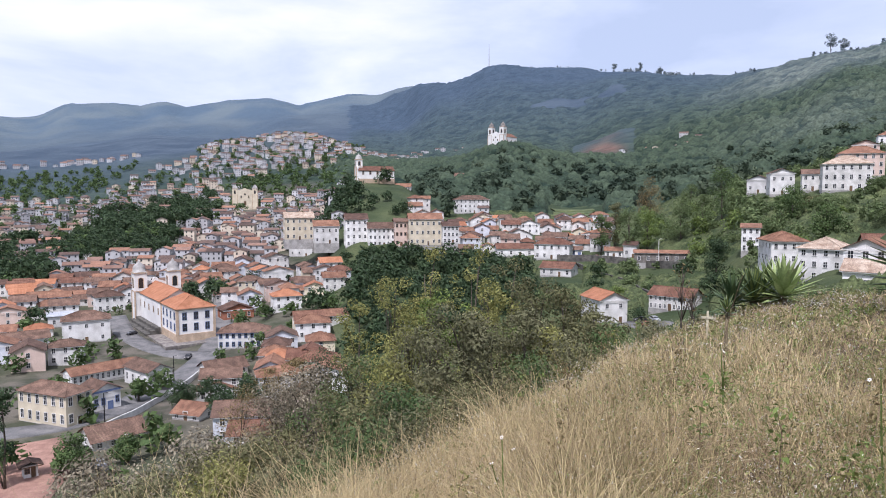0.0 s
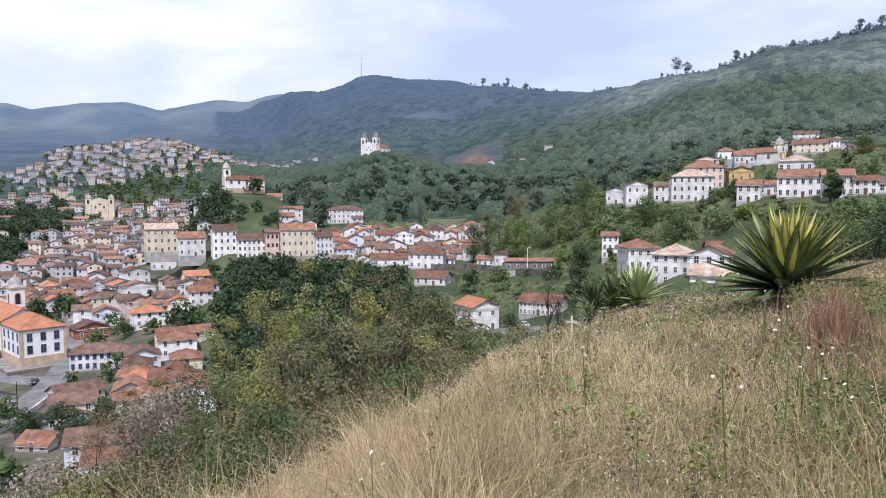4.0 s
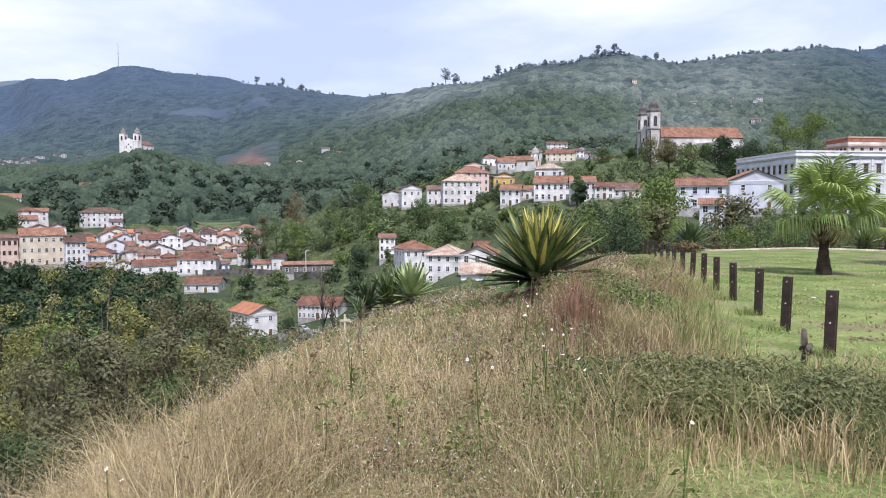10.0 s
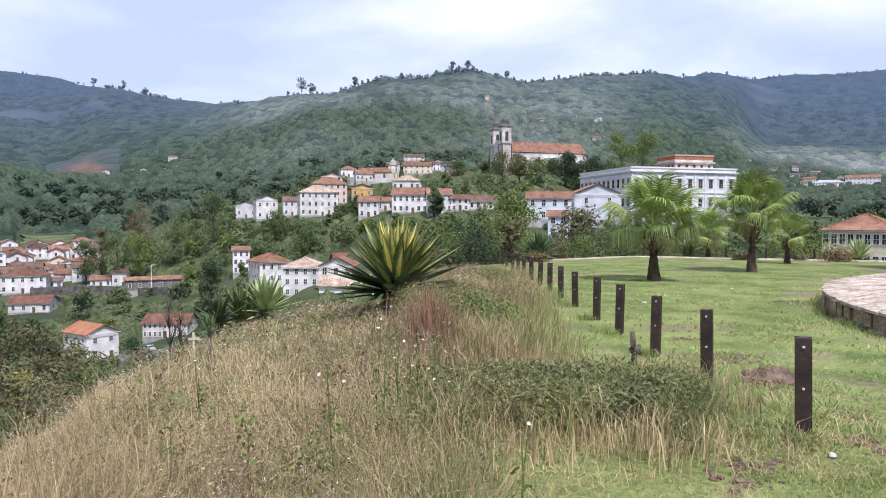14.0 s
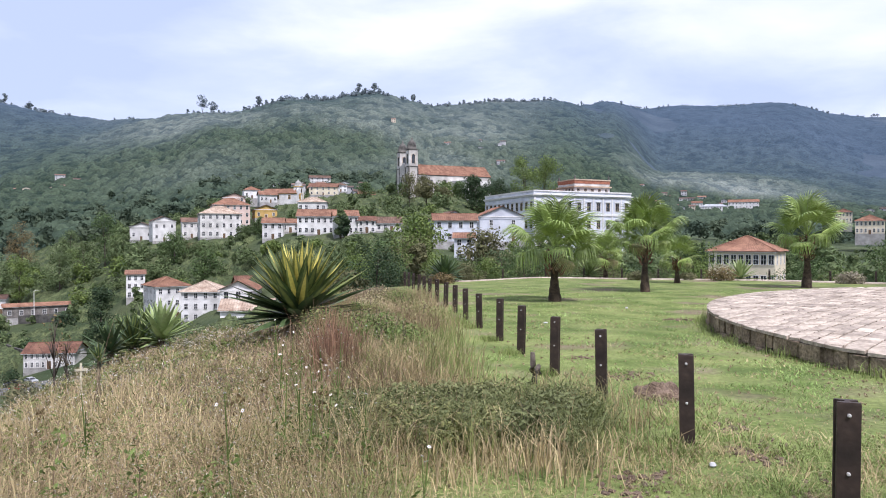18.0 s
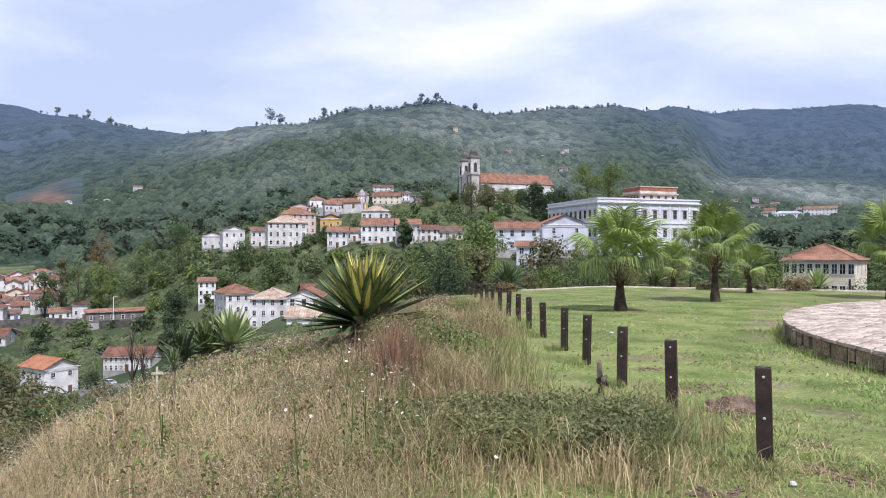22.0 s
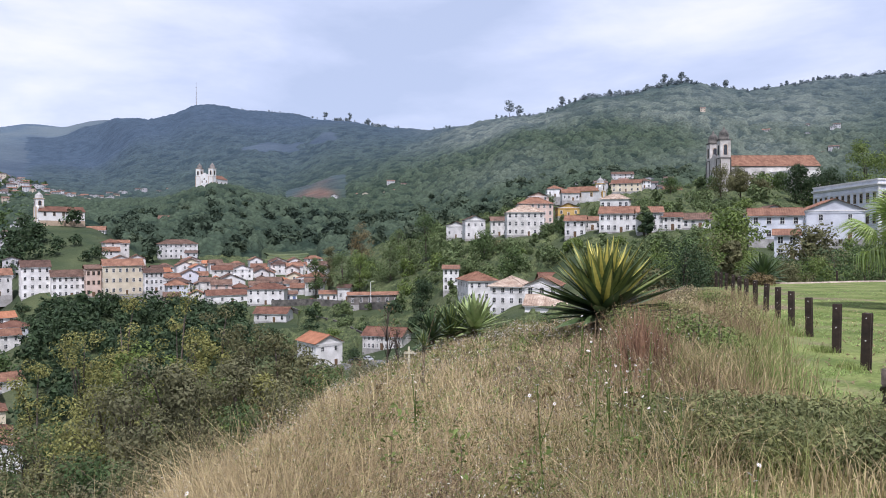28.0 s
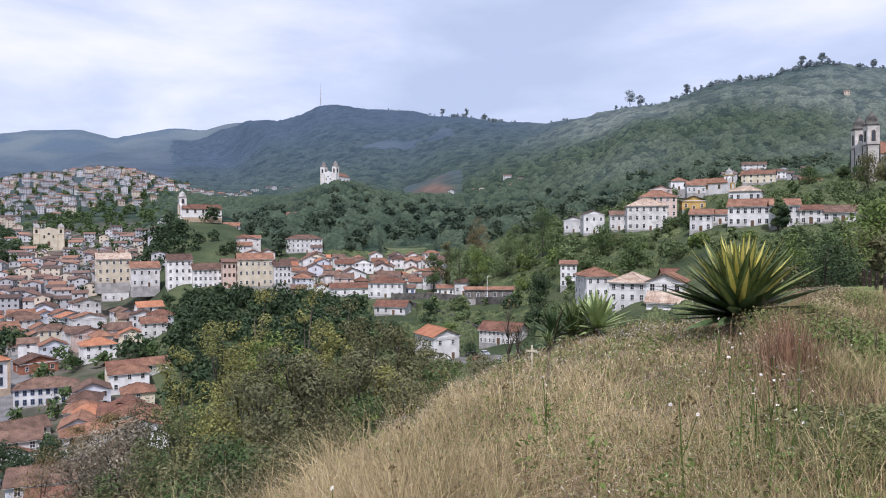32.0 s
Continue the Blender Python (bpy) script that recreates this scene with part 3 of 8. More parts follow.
def ground_material():
    m = bpy.data.materials.new("ground_cover")
    m.use_nodes = True
    n, l = m.node_tree.nodes, m.node_tree.links
    b = n["Principled BSDF"]
    b.inputs["Roughness"].default_value, b.inputs["Specular IOR Level"].default_value = .95, .1
    co = n.new("ShaderNodeNewGeometry").outputs["Position"]

    def noise_at(scale, detail=4):
        t = n.new("ShaderNodeTexNoise")
        t.inputs["Scale"].default_value, t.inputs["Detail"].default_value = scale, detail
        l.new(co, t.inputs["Vector"])
        return t.outputs["Fac"]

    def two(fac, a, c, lo=.35, hi=.65):
        r = n.new("ShaderNodeValToRGB")
        r.color_ramp.elements[0].position, r.color_ramp.elements[1].position = lo, hi
        r.color_ramp.elements[0].color, r.color_ramp.elements[1].color = (*a, 1), (*c, 1)
        l.new(fac, r.inputs[0])
        return r.outputs[0]

    def mixed(name, base, over):
        t, x = n.new("ShaderNodeAttribute"), n.new("ShaderNodeMix")
        t.attribute_name, x.data_type = name, "RGBA"
        l.new(t.outputs["Fac"], x.inputs["Factor"])
        l.new(base, x.inputs["A"])
        l.new(over, x.inputs["B"])
        return x.outputs["Result"]

    near, fine, far, giant = noise_at(.9), noise_at(14), noise_at(.035, 8), noise_at(.004, 6)
    meadow = two(far, (.034, .050, .024), (.078, .094, .044))
    forest = two(far, (.022, .038, .028), (.050, .070, .046), .36, .64)
    # meadow green, made lighter and greyer to stand in for sun and haze
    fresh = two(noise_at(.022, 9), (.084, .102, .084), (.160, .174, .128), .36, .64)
    # farthest ground, its blue-grey base colour standing in for haze
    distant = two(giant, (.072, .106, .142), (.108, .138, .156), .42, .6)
    turf = two(near, (.090, .126, .034), (.185, .212, .074), .34, .66)
    bald = two(noise_at(2.2, 6), (.13, .105, .065), (.23, .185, .125), .3, .7)
    worn, lawn_mix = two(noise_at(.42, 7), (0, 0, 0), (1, 1, 1), .55, .68), n.new("ShaderNodeMix")
    lawn_mix.data_type = "RGBA"
    l.new(worn, lawn_mix.inputs["Factor"])
    l.new(turf, lawn_mix.inputs["A"])
    l.new(bald, lawn_mix.inputs["B"])
    lawn = lawn_mix.outputs["Result"]
    # soil under the straw, darkened to paint the shade between blades
    straw = two(near, (.040, .031, .020), (.105, .080, .052))
    earth = two(far, (.11, .068, .055), (.17, .105, .082))
    # far slopes: haze is put into this blue-grey base colour
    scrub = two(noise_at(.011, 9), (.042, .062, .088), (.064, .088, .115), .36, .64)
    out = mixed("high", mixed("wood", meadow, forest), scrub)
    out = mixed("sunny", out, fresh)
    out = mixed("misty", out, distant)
    out = mixed("yard", out, two(noise_at(.12, 6), (.058, .060, .044), (.135, .118, .098), .4, .6))
    out = mixed("straw", out, straw)
    out = mixed("lawn", out, lawn)
    out = mixed("scar", out, earth)
    speck, hue = n.new("ShaderNodeMapRange"), n.new("ShaderNodeHueSaturation")
    speck.inputs["From Min"].default_value, speck.inputs["From Max"].default_value = .3, .7
    speck.inputs["To Min"].default_value, speck.inputs["To Max"].default_value = .72, 1.28
    l.new(fine, speck.inputs["Value"])
    l.new(speck.outputs[0], hue.inputs["Value"])
    l.new(out, hue.inputs["Color"])
    l.new(hue.outputs[0], b.inputs["Base Color"])
    relief = n.new("ShaderNodeBump")
    relief.inputs["Strength"].default_value, relief.inputs["Distance"].default_value = .7, 8
    l.new(noise_at(.045, 6), relief.inputs["Height"])
    small = n.new("ShaderNodeBump")
    small.inputs["Strength"].default_value, small.inputs["Distance"].default_value = .6, .05
    l.new(fine, small.inputs["Height"])
    l.new(relief.outputs[0], small.inputs["Normal"])
    l.new(small.outputs[0], b.inputs["Normal"])
    return m


GROUND = ground_material()
make_ground()


# ---- the houses, from the valley round to the upper town ----
house(-95.2, 163.5, -53.2, 7.3, 16.0, 8.1, 68.7, "cream two-storey mansion with arched windows and brown tile roof", kind="hip", floors=2, front=3, side=6, wall=PLASTER_CREAM, size=(1.0, 2.0))
house(-90.5, 175.4, -53.6, 7.2, 8.0, 5.5, 51.8, "white single-storey house with blue door and windows", kind="side", floors=1, front=4, side=2, trim=WOOD_BLUE, leaf=WOOD_BLUE)
house(-89.4, 202.2, -55.0, 7.6, 14.0, 5.6, 51.0, "white gabled hall with tall arched windows beside the road", kind="side", floors=1, front=4, side=4, size=(0.9, 1.9))
house(-105.5, 205.9, -54.3, 19.0, 7.0, 3.4, 48.8, "long white building with orange tile roof and small windows", kind="gable", floors=1, front=12, side=2, roof=TILE_RED, door=False)
house(-136.1, 256.2, -53.0, 16.0, 11.0, 8.7, 28.0, "white two-storey house with brown hip roof beside the church", kind="hip", floors=2, front=3, side=2, size=(0.9, 1.2))
house(-149.1, 238.5, -52.4, 15.1, 9.0, 4.2, 36.9, "low white house with a long brown roof", kind="gable", floors=1, front=6, side=1)
house(-156.1, 314.5, -51.5, 11.9, 9.0, 7.3, 36.3, "white two-storey house with dark windows by the church", kind="hip", floors=2, front=4, side=2)
house(-73.8, 248.0, -53.2, 17.3, 10.0, 6.0, 8.7, "white two-storey house with arched shop doors on the street corner", kind="hip", floors=2, front=8, side=3, trim=WOOD_BLUE)
house(-90.2, 291.0, -50.7, 12.8, 10.0, 4.4, 32.0, "small house with a red-brown roof", kind="side", floors=1, front=3, side=1, wall=BRICK_RED)
house(-97.6, 338.8, -47.9, 12.3, 9.0, 7.8, 16.1, "pale house with tile roof above the street", kind="hip", floors=2, front=4, side=2, wall=PLASTER_CREAM)
house(-69.8, 211.3, -54.2, 12.4, 9.0, 2.8, 37.9, "low house with old brown tiles below the trees", kind="gable", floors=1, front=4, side=1, wall=PLASTER_OLD)
house(-74.0, 148.8, -52.8, 11.3, 9.0, 2.3, 44.0, "long low house with a brown tile roof below the hill", kind="gable", floors=1, front=4, side=1, wall=PLASTER_OLD)
house(-63.1, 169.1, -53.7, 7.8, 8.0, 1.8, -16.8, "low house with red tiles in a garden", kind="gable", floors=1, front=3, side=1, roof=TILE_RED)
house(-19.8, 114.5, -40.7, 6.1, 8.0, 2.4, 19.5, "small house with brown tiles under the slope", kind="hip", floors=1, front=3, side=1, roof=TILE_RED)
house(-159.9, 281.0, -52.2, 9.1, 9.0, 4.7, 29.6, "white garden wall house with a flat grey roof", kind="lean", rise=.4, floors=1, front=2, side=1, roof=METAL_SHEET)
house(-83.8, 389.0, -23.3, 15.9, 12.0, 12.7, 18.1, "tall terraced house of cream plaster above the ravine", wall=PLASTER_CREAM, roof=TILE_PALE, floors=3, front=5, side=3, kind="gable", group="terraced houses above the ravine", trim=WOOD_WHITE)
house(-68.2, 386.9, -25.3, 13.7, 12.0, 10.1, 15.9, "tall terraced house of white plaster above the ravine", wall=PLASTER, roof=TILE_RED, floors=2, front=4, side=3, kind="gable", group="terraced houses above the ravine", trim=WOOD_WHITE)
house(-50.4, 381.4, -26.7, 12.1, 12.0, 15.4, 13.4, "tall terraced house of white plaster above the ravine", wall=PLASTER, roof=TILE_BROWN, floors=4, front=4, side=3, kind="gable", group="terraced houses above the ravine", trim=WOOD_WHITE)
house(-36.1, 376.9, -26.1, 14.4, 12.0, 10.1, 11.4, "tall terraced house of white plaster above the ravine", wall=PLASTER, roof=TILE_BROWN, floors=3, front=6, side=3, kind="gable", group="terraced houses above the ravine", trim=WOOD_WHITE)
house(-25.0, 371.5, -25.7, 6.6, 12.0, 13.5, 9.8, "tall terraced house of pink plaster above the ravine", wall=PLASTER_PINK, roof=TILE_BROWN, floors=3, front=3, side=3, kind="gable", group="terraced houses above the ravine", trim=WOOD_BROWN)
house(-11.7, 367.5, -24.8, 17.4, 12.0, 14.1, 7.7, "tall terraced house of cream plaster above the ravine", wall=PLASTER_CREAM, roof=TILE_RED, floors=3, front=6, side=3, kind="gable", group="terraced houses above the ravine", trim=WOOD_WHITE)
house(1.8, 359.8, -23.4, 8.2, 12.0, 9.4, 5.6, "tall terraced house of white plaster above the ravine", wall=PLASTER, roof=TILE_BROWN, floors=3, front=4, side=3, kind="gable", group="terraced houses above the ravine", trim=WOOD_WHITE)
house(-99.6, 397.5, -41.2, 13.5, 9.0, 7.5, 33.9, "white house with stepped tile roofs", kind="side", floors=2, front=3, side=2)
house(-88.6, 428.6, -36.3, 17.1, 10.0, 9.4, -3.2, "white house with stepped tile roofs", kind="side", floors=2, front=4, side=2, wall=PLASTER)
house(-89.3, 361.4, -43.8, 14.8, 9.0, 6.0, 25.7, "white house with stepped tile roofs", kind="side", floors=1, front=3, side=2, roof=TILE_RED)
house(18.4, 512.0, -11.6, 25.5, 12.0, 10.3, 5.8, "white three-storey house at the foot of the wooded hill", kind="hip", floors=3, front=8, side=3)
house(52.0, 332.0, -29.0, 17.0, 10.0, 7.6, -20.7, "white two-storey house with brown tile roof above a stone wall", kind="hip", floors=2, front=5, side=2, roof=TILE_RED)
house(63.8, 336.2, -28.2, 5.4, 7.0, 3.6, -10.7, "small blue-doored white house", kind="gable", floors=1, front=2, side=1, trim=WOOD_BLUE, leaf=WOOD_BLUE)
house(79.0, 323.6, -27.6, 8.2, 7.0, 3.4, -13.7, "small house under a red lean-to roof on posts", kind="lean", floors=1, front=3, side=1, roof=TILE_RED, wall=PLASTER_OLD)
house(86.1, 319.2, -27.4, 5.8, 8.0, 6.3, -25.0, "small white house with grey tile roof beside a shed", kind="gable", floors=1, front=2, side=1)
house(91.3, 290.5, -27.1, 22.6, 7.0, 4.7, -13.5, "long open shed with a dark red tile roof", kind="gable", floors=1, front=6, side=1, roof=TILE_RED, wall=STONE, rise=.9, door=False)
house(48.8, 211.2, -37.2, 9.2, 12.0, 7.6, 16.2, "white house with a bright orange tile roof and side porch", kind="side", floors=2, front=2, side=3, roof=TILE_ORANGE, size=(1.0, 1.2))
house(71.0, 211.6, -33.6, 13.3, 9.0, 4.7, -40.1, "long white house with a row of small windows and red roof", kind="gable", floors=2, front=9, side=1, roof=TILE_RED, wall=PLASTER_OLD)
house(34.5, 348.9, -29.2, 18.7, 9.0, 4.3, 4.2, "low house with a red roof on the slope", kind="gable", floors=1, front=4, side=1, roof=TILE_RED)
house(47.6, 288.8, -32.2, 13.6, 9.0, 3.8, -29.1, "white house with low red tile roof among trees", kind="gable", floors=1, front=4, side=1, roof=TILE_RED)
house(104.8, 236.8, -17.7, 5.8, 8.0, 8.4, -23.9, "narrow three-storey white house with pink tile canopies on the hillside", kind="lean", floors=3, front=3, side=2, roof=TILE_RED, rise=1.2)
house(95.5, 195.4, -20.8, 9.4, 12.0, 10.0, -8.5, "large white three-storey house with red hip roof on the slope", kind="hip", floors=3, front=4, side=4, roof=TILE_RED, size=(0.8, 1.3))
house(90.9, 164.7, -18.6, 9.4, 11.0, 8.0, -40.5, "white house with lichen-flecked pale tile roof", kind="hip", floors=3, front=4, side=3, roof=TILE_PALE, size=(0.8, 1.2))
house(92.6, 150.3, -16.2, 8.4, 11.0, 6.6, -39.4, "white two-storey house with salmon tile roof and balcony", kind="side", floors=2, front=3, side=3, roof=TILE_RED)
house(85.5, 135.9, -17.1, 10.9, 8.0, 4.0, -40.0, "low white annex with a mottled tile roof", kind="gable", floors=1, front=4, side=1, roof=TILE_PALE, size=(0.7, 0.9))
house(120.0, 187.3, -15.6, 11.7, 10.0, 4.3, -22.9, "house with mossy salmon roof behind the agave", kind="gable", floors=2, front=4, side=2, roof=TILE_RED, wall=PLASTER_CREAM)
house(160.7, 354.8, 2.3, 10.9, 9.0, 7.3, -32.3, "low white house with a small grey gable above the slope", kind="side", floors=1, front=3, side=2)
house(162.3, 336.3, 1.7, 10.9, 9.0, 10.6, -13.9, "tall white gabled house at the head of the steps", kind="side", floors=2, front=3, side=2)
house(165.5, 313.4, 3.4, 8.6, 8.0, 8.0, -22.9, "house with brown roof on the upper street", kind="gable", floors=2, front=3, side=1, wall=PLASTER_OLD)
house(167.4, 290.7, 3.3, 17.8, 14.0, 11.5, -24.1, "pale three-storey mansion with arched ground floor windows", kind="hip", floors=3, front=6, side=4, roof=TILE_PALE, wall=PLASTER_OLD, size=(1.0, 1.7))
house(186.0, 312.5, 9.8, 18.0, 14.0, 10.5, -24.9, "pale upper wing with two roof tiers behind the mansion", kind="hip", floors=3, front=6, side=4, roof=TILE_RED, wall=PLASTER_PINK, size=(1.0, 1.7))
house(198.1, 329.4, 17.1, 11.4, 9.0, 8.2, -25.1, "pink rooftop pavilion with gabled tile roof", kind="side", floors=3, front=3, side=2, roof=TILE_RED, wall=PLASTER_PINK)
house(202.2, 306.3, 13.4, 11.2, 9.0, 5.0, -23.5, "ochre gabled house with brown roof", kind="side", floors=1, front=3, side=2, wall=PLASTER_YELLOW, roof=TILE_BROWN)
house(158.0, 232.9, 2.6, 8.0, 8.0, 6.7, -40.1, "small white house with open veranda below the street", kind="gable", floors=2, front=3, side=1, roof=TILE_RED)
house(165.5, 233.3, 5.3, 6.8, 8.0, 4.1, -27.5, "white house with pink roof in a stepped row", kind="gable", floors=1, front=3, side=1, roof=TILE_RED)
house(166.6, 216.3, 4.2, 14.0, 11.0, 7.5, -43.5, "white two-storey house with broad salmon roof", kind="gable", floors=2, front=6, side=2, roof=TILE_RED)
house(163.2, 195.3, 3.9, 8.6, 11.0, 7.3, -36.0, "white two-storey house with broad salmon roof and windows in pairs", kind="gable", floors=2, front=5, side=2, roof=TILE_RED)
house(168.3, 189.6, 4.8, 6.4, 9.0, 4.7, -37.7, "house with open balcony under a red roof", kind="gable", floors=2, front=3, side=1, roof=TILE_RED, wall=PLASTER_OLD)
house(175.0, 185.2, 5.2, 9.2, 9.0, 3.5, -39.5, "low brown-roofed house beside the hedge", kind="gable", floors=1, front=4, side=1, wall=PLASTER_OLD)
house(237.3, 356.6, 24.9, 10.2, 10.0, 5.1, -25.7, "long white house with red roof beside the small church", kind="gable", floors=1, front=4, side=1, roof=TILE_RED)
house(243.1, 383.4, 28.9, 9.8, 9.0, 5.8, -24.5, "pale house with red roof on the upper street", kind="hip", floors=1, front=3, side=1, roof=TILE_RED)
house(227.3, 298.5, 16.5, 14.9, 11.0, 6.5, -43.2, "white house with tall dark windows above the street", kind="hip", floors=1, front=5, side=3, roof=TILE_PALE, size=(1.3, 2.4))
house(299.0, 380.6, 33.6, 19.4, 11.0, 6.0, -44.1, "white house in the upper town", kind="gable", floors=2, front=5, side=2, roof=TILE_RED, wall=PLASTER_CREAM)
house(333.1, 404.5, 39.0, 9.2, 9.0, 5.3, -33.5, "white house in the upper town", kind="hip", floors=2, front=3, side=2, roof=TILE_BROWN)
house(363.6, 468.6, 51.2, 17.5, 9.0, 4.7, -31.9, "white house in the upper town", kind="gable", floors=2, front=4, side=2, roof=TILE_BROWN)
house(320.8, 361.0, 29.0, 11.5, 9.0, 5.6, -35.7, "white house in the upper town", kind="gable", floors=2, front=3, side=2, roof=TILE_RED, wall=PLASTER_CREAM)
house(156.8, 136.7, 1.4, 12.8, 10.0, 6.8, -45.0, "white two-storey house with red tile roof below the palace", kind="gable", floors=2, front=4, side=2, roof=TILE_RED, wall=PLASTER_SHADE_BLUE, rise=2.0)
house(177.4, 156.7, 5.7, 12.6, 10.0, 4.0, -29.0, "brown-roofed house behind the white house", kind="side", floors=2, front=4, side=2, roof=TILE_BROWN, wall=PLASTER_SHADE_BLUE)
house(187.8, 144.4, 1.4, 15.2, 16.0, 8.9, -38.9, "white gabled house with red roof below the palace", kind="side", floors=2, front=2, side=4, roof=TILE_RED, wall=PLASTER_SHADE_BLUE, rise=3.2)
house(135.5, 114.7, -2.9, 5.0, 7.0, 5.7, -49.8, "small white outhouse with red roof", kind="gable", floors=2, front=2, side=1, roof=TILE_RED, wall=PLASTER_SHADE_BLUE)
house(150.3, 49.2, -8.3, 12.7, 12.0, 8.3, -83.4, "cream building with two rows of arched windows and red hip roof", kind="hip", floors=2, front=9, side=3, roof=TILE_RED, wall=PLASTER_CREAM, size=(0.9, 1.8))
house(872.1, 348.1, 41.4, 13.5, 12.0, 10.0, -68.2, "white house on the far slope", kind="gable", floors=2, front=4, side=2, roof=TILE_RED)
house(874.3, 327.3, 33.8, 31.4, 12.0, 12.8, -59.5, "long white apartment block on the far slope", kind="hip", floors=3, front=9, side=2, roof=METAL_SHEET)
house(906.4, 301.9, 43.9, 35.9, 14.0, 8.6, -71.6, "white house on the far slope", kind="gable", floors=2, front=9, side=2, roof=TILE_RED)
house(475.3, 99.2, 13.0, 8.9, 14.0, 6.8, -78.2, "cream building with red roof among trees", kind="hip", floors=2, front=5, side=3, roof=TILE_RED, wall=PLASTER_CREAM)
house(378.0, 67.9, 5.2, 11.8, 14.0, 6.6, -79.8, "cream building with red roof among trees", kind="hip", floors=2, front=7, side=3, roof=TILE_RED, wall=PLASTER_CREAM)
house(14.0, 703.7, 10.7, 32.0, 14.0, 10.2, -1.1, "long brick factory building with rows of windows", kind="hip", floors=2, front=9, side=2, wall=PLASTER_PINK, roof=TILE_BROWN)
house(45.6, 772.9, 30.3, 30.0, 14.0, 4.3, -3.4, "low hall with a red roof on the wooded hill", kind="gable", floors=1, front=6, side=2, roof=TILE_RED)
house(-30.7, 495.6, 2.0, 10.5, 10.0, 5.7, -2.4, "white annex below the hilltop chapel", kind="gable", floors=2, front=6, side=2, roof=TILE_RED)
TAKEN = [(o.location.x, o.location.y, 9.0) for o in scene.objects if o.get("category") == "house"]


# ---- churches and the palace ----
def dome_mesh(w, h, mat):
    s = Shape()
    r = w / 2
    s.lathe([(r * 1.12, 0), (r * 1.12, .25), (r * .98, .35), (r * 1.0, h * .3), (r * .82, h * .52), (r * .5, h * .68), (r * .22, h * .76), (r * .2, h * .86), (r * .1, h * .9), (r * .02, h)], 12)
    return s.mesh("dome", [mat], True)


def opening_mesh(w, h):
    """A dark arched opening with a stone surround."""
    n = 10
    s = Shape()
    arch = [(w / 2 * math.cos(a), h - w / 2 + w / 2 * math.sin(a)) for a in np.linspace(0, math.pi, n)]
    line = [(w / 2, 0)] + arch + [(-w / 2, 0)]
    outer = [(x * 1.35, z if z == 0 else z + .12 * w) for x, z in line]
    s.v = [(x, -.04, z) for x, z in line] + [(x, -.07, z) for x, z in outer] + [(x, .03, z) for x, z in outer]
    m = len(line)
    s.f.append(tuple(range(m - 1, -1, -1)))
    s.m.append(1)
    for k in range(m - 1):
        s.f += [(k, m + k, m + k + 1, k + 1), (m + k, 2 * m + k, 2 * m + k + 1, m + k + 1)]
        s.m += [0, 0]
    return s.mesh("belfry_opening", [SAND, GLASS])


def tower(parent, x, y, w, h, wall, trim, cap, cap_h, name="tower"):
    ob = part(name, wall_mesh(w, w, h, "flat", 0, wall, 4), parent, (x, y, 0))
    for z, out in ((h * .62, .18), (h - .5, .3)):
        part("cornice", ring_mesh("cornice", w, w, z, z + .45, out, trim), ob)
    part("dome", dome_mesh(w, cap_h, cap), ob, (0, 0, h - .06))
    me = kept(("opening", round(w * .34, 1), round(h * .2, 1)), lambda: opening_mesh(round(w * .34, 1), round(h * .2, 1)))
    for a, px, py in ((0, 0, -w / 2), (math.pi / 2, w / 2, 0), (math.pi, 0, w / 2), (-math.pi / 2, -w / 2, 0)):
        part("belfry_opening", me, ob, (px, py, h * .69), a)
    s = Shape()
    s.box((-.28, -.28, -3), (.28, .28, h * .62))
    me = s.mesh("corner_pilaster", [trim])
    for a in (-1, 1):
        for b in (-1, 1):
            part("corner_pilaster", me, ob, (a * w / 2, b * w / 2, 0))
    return ob


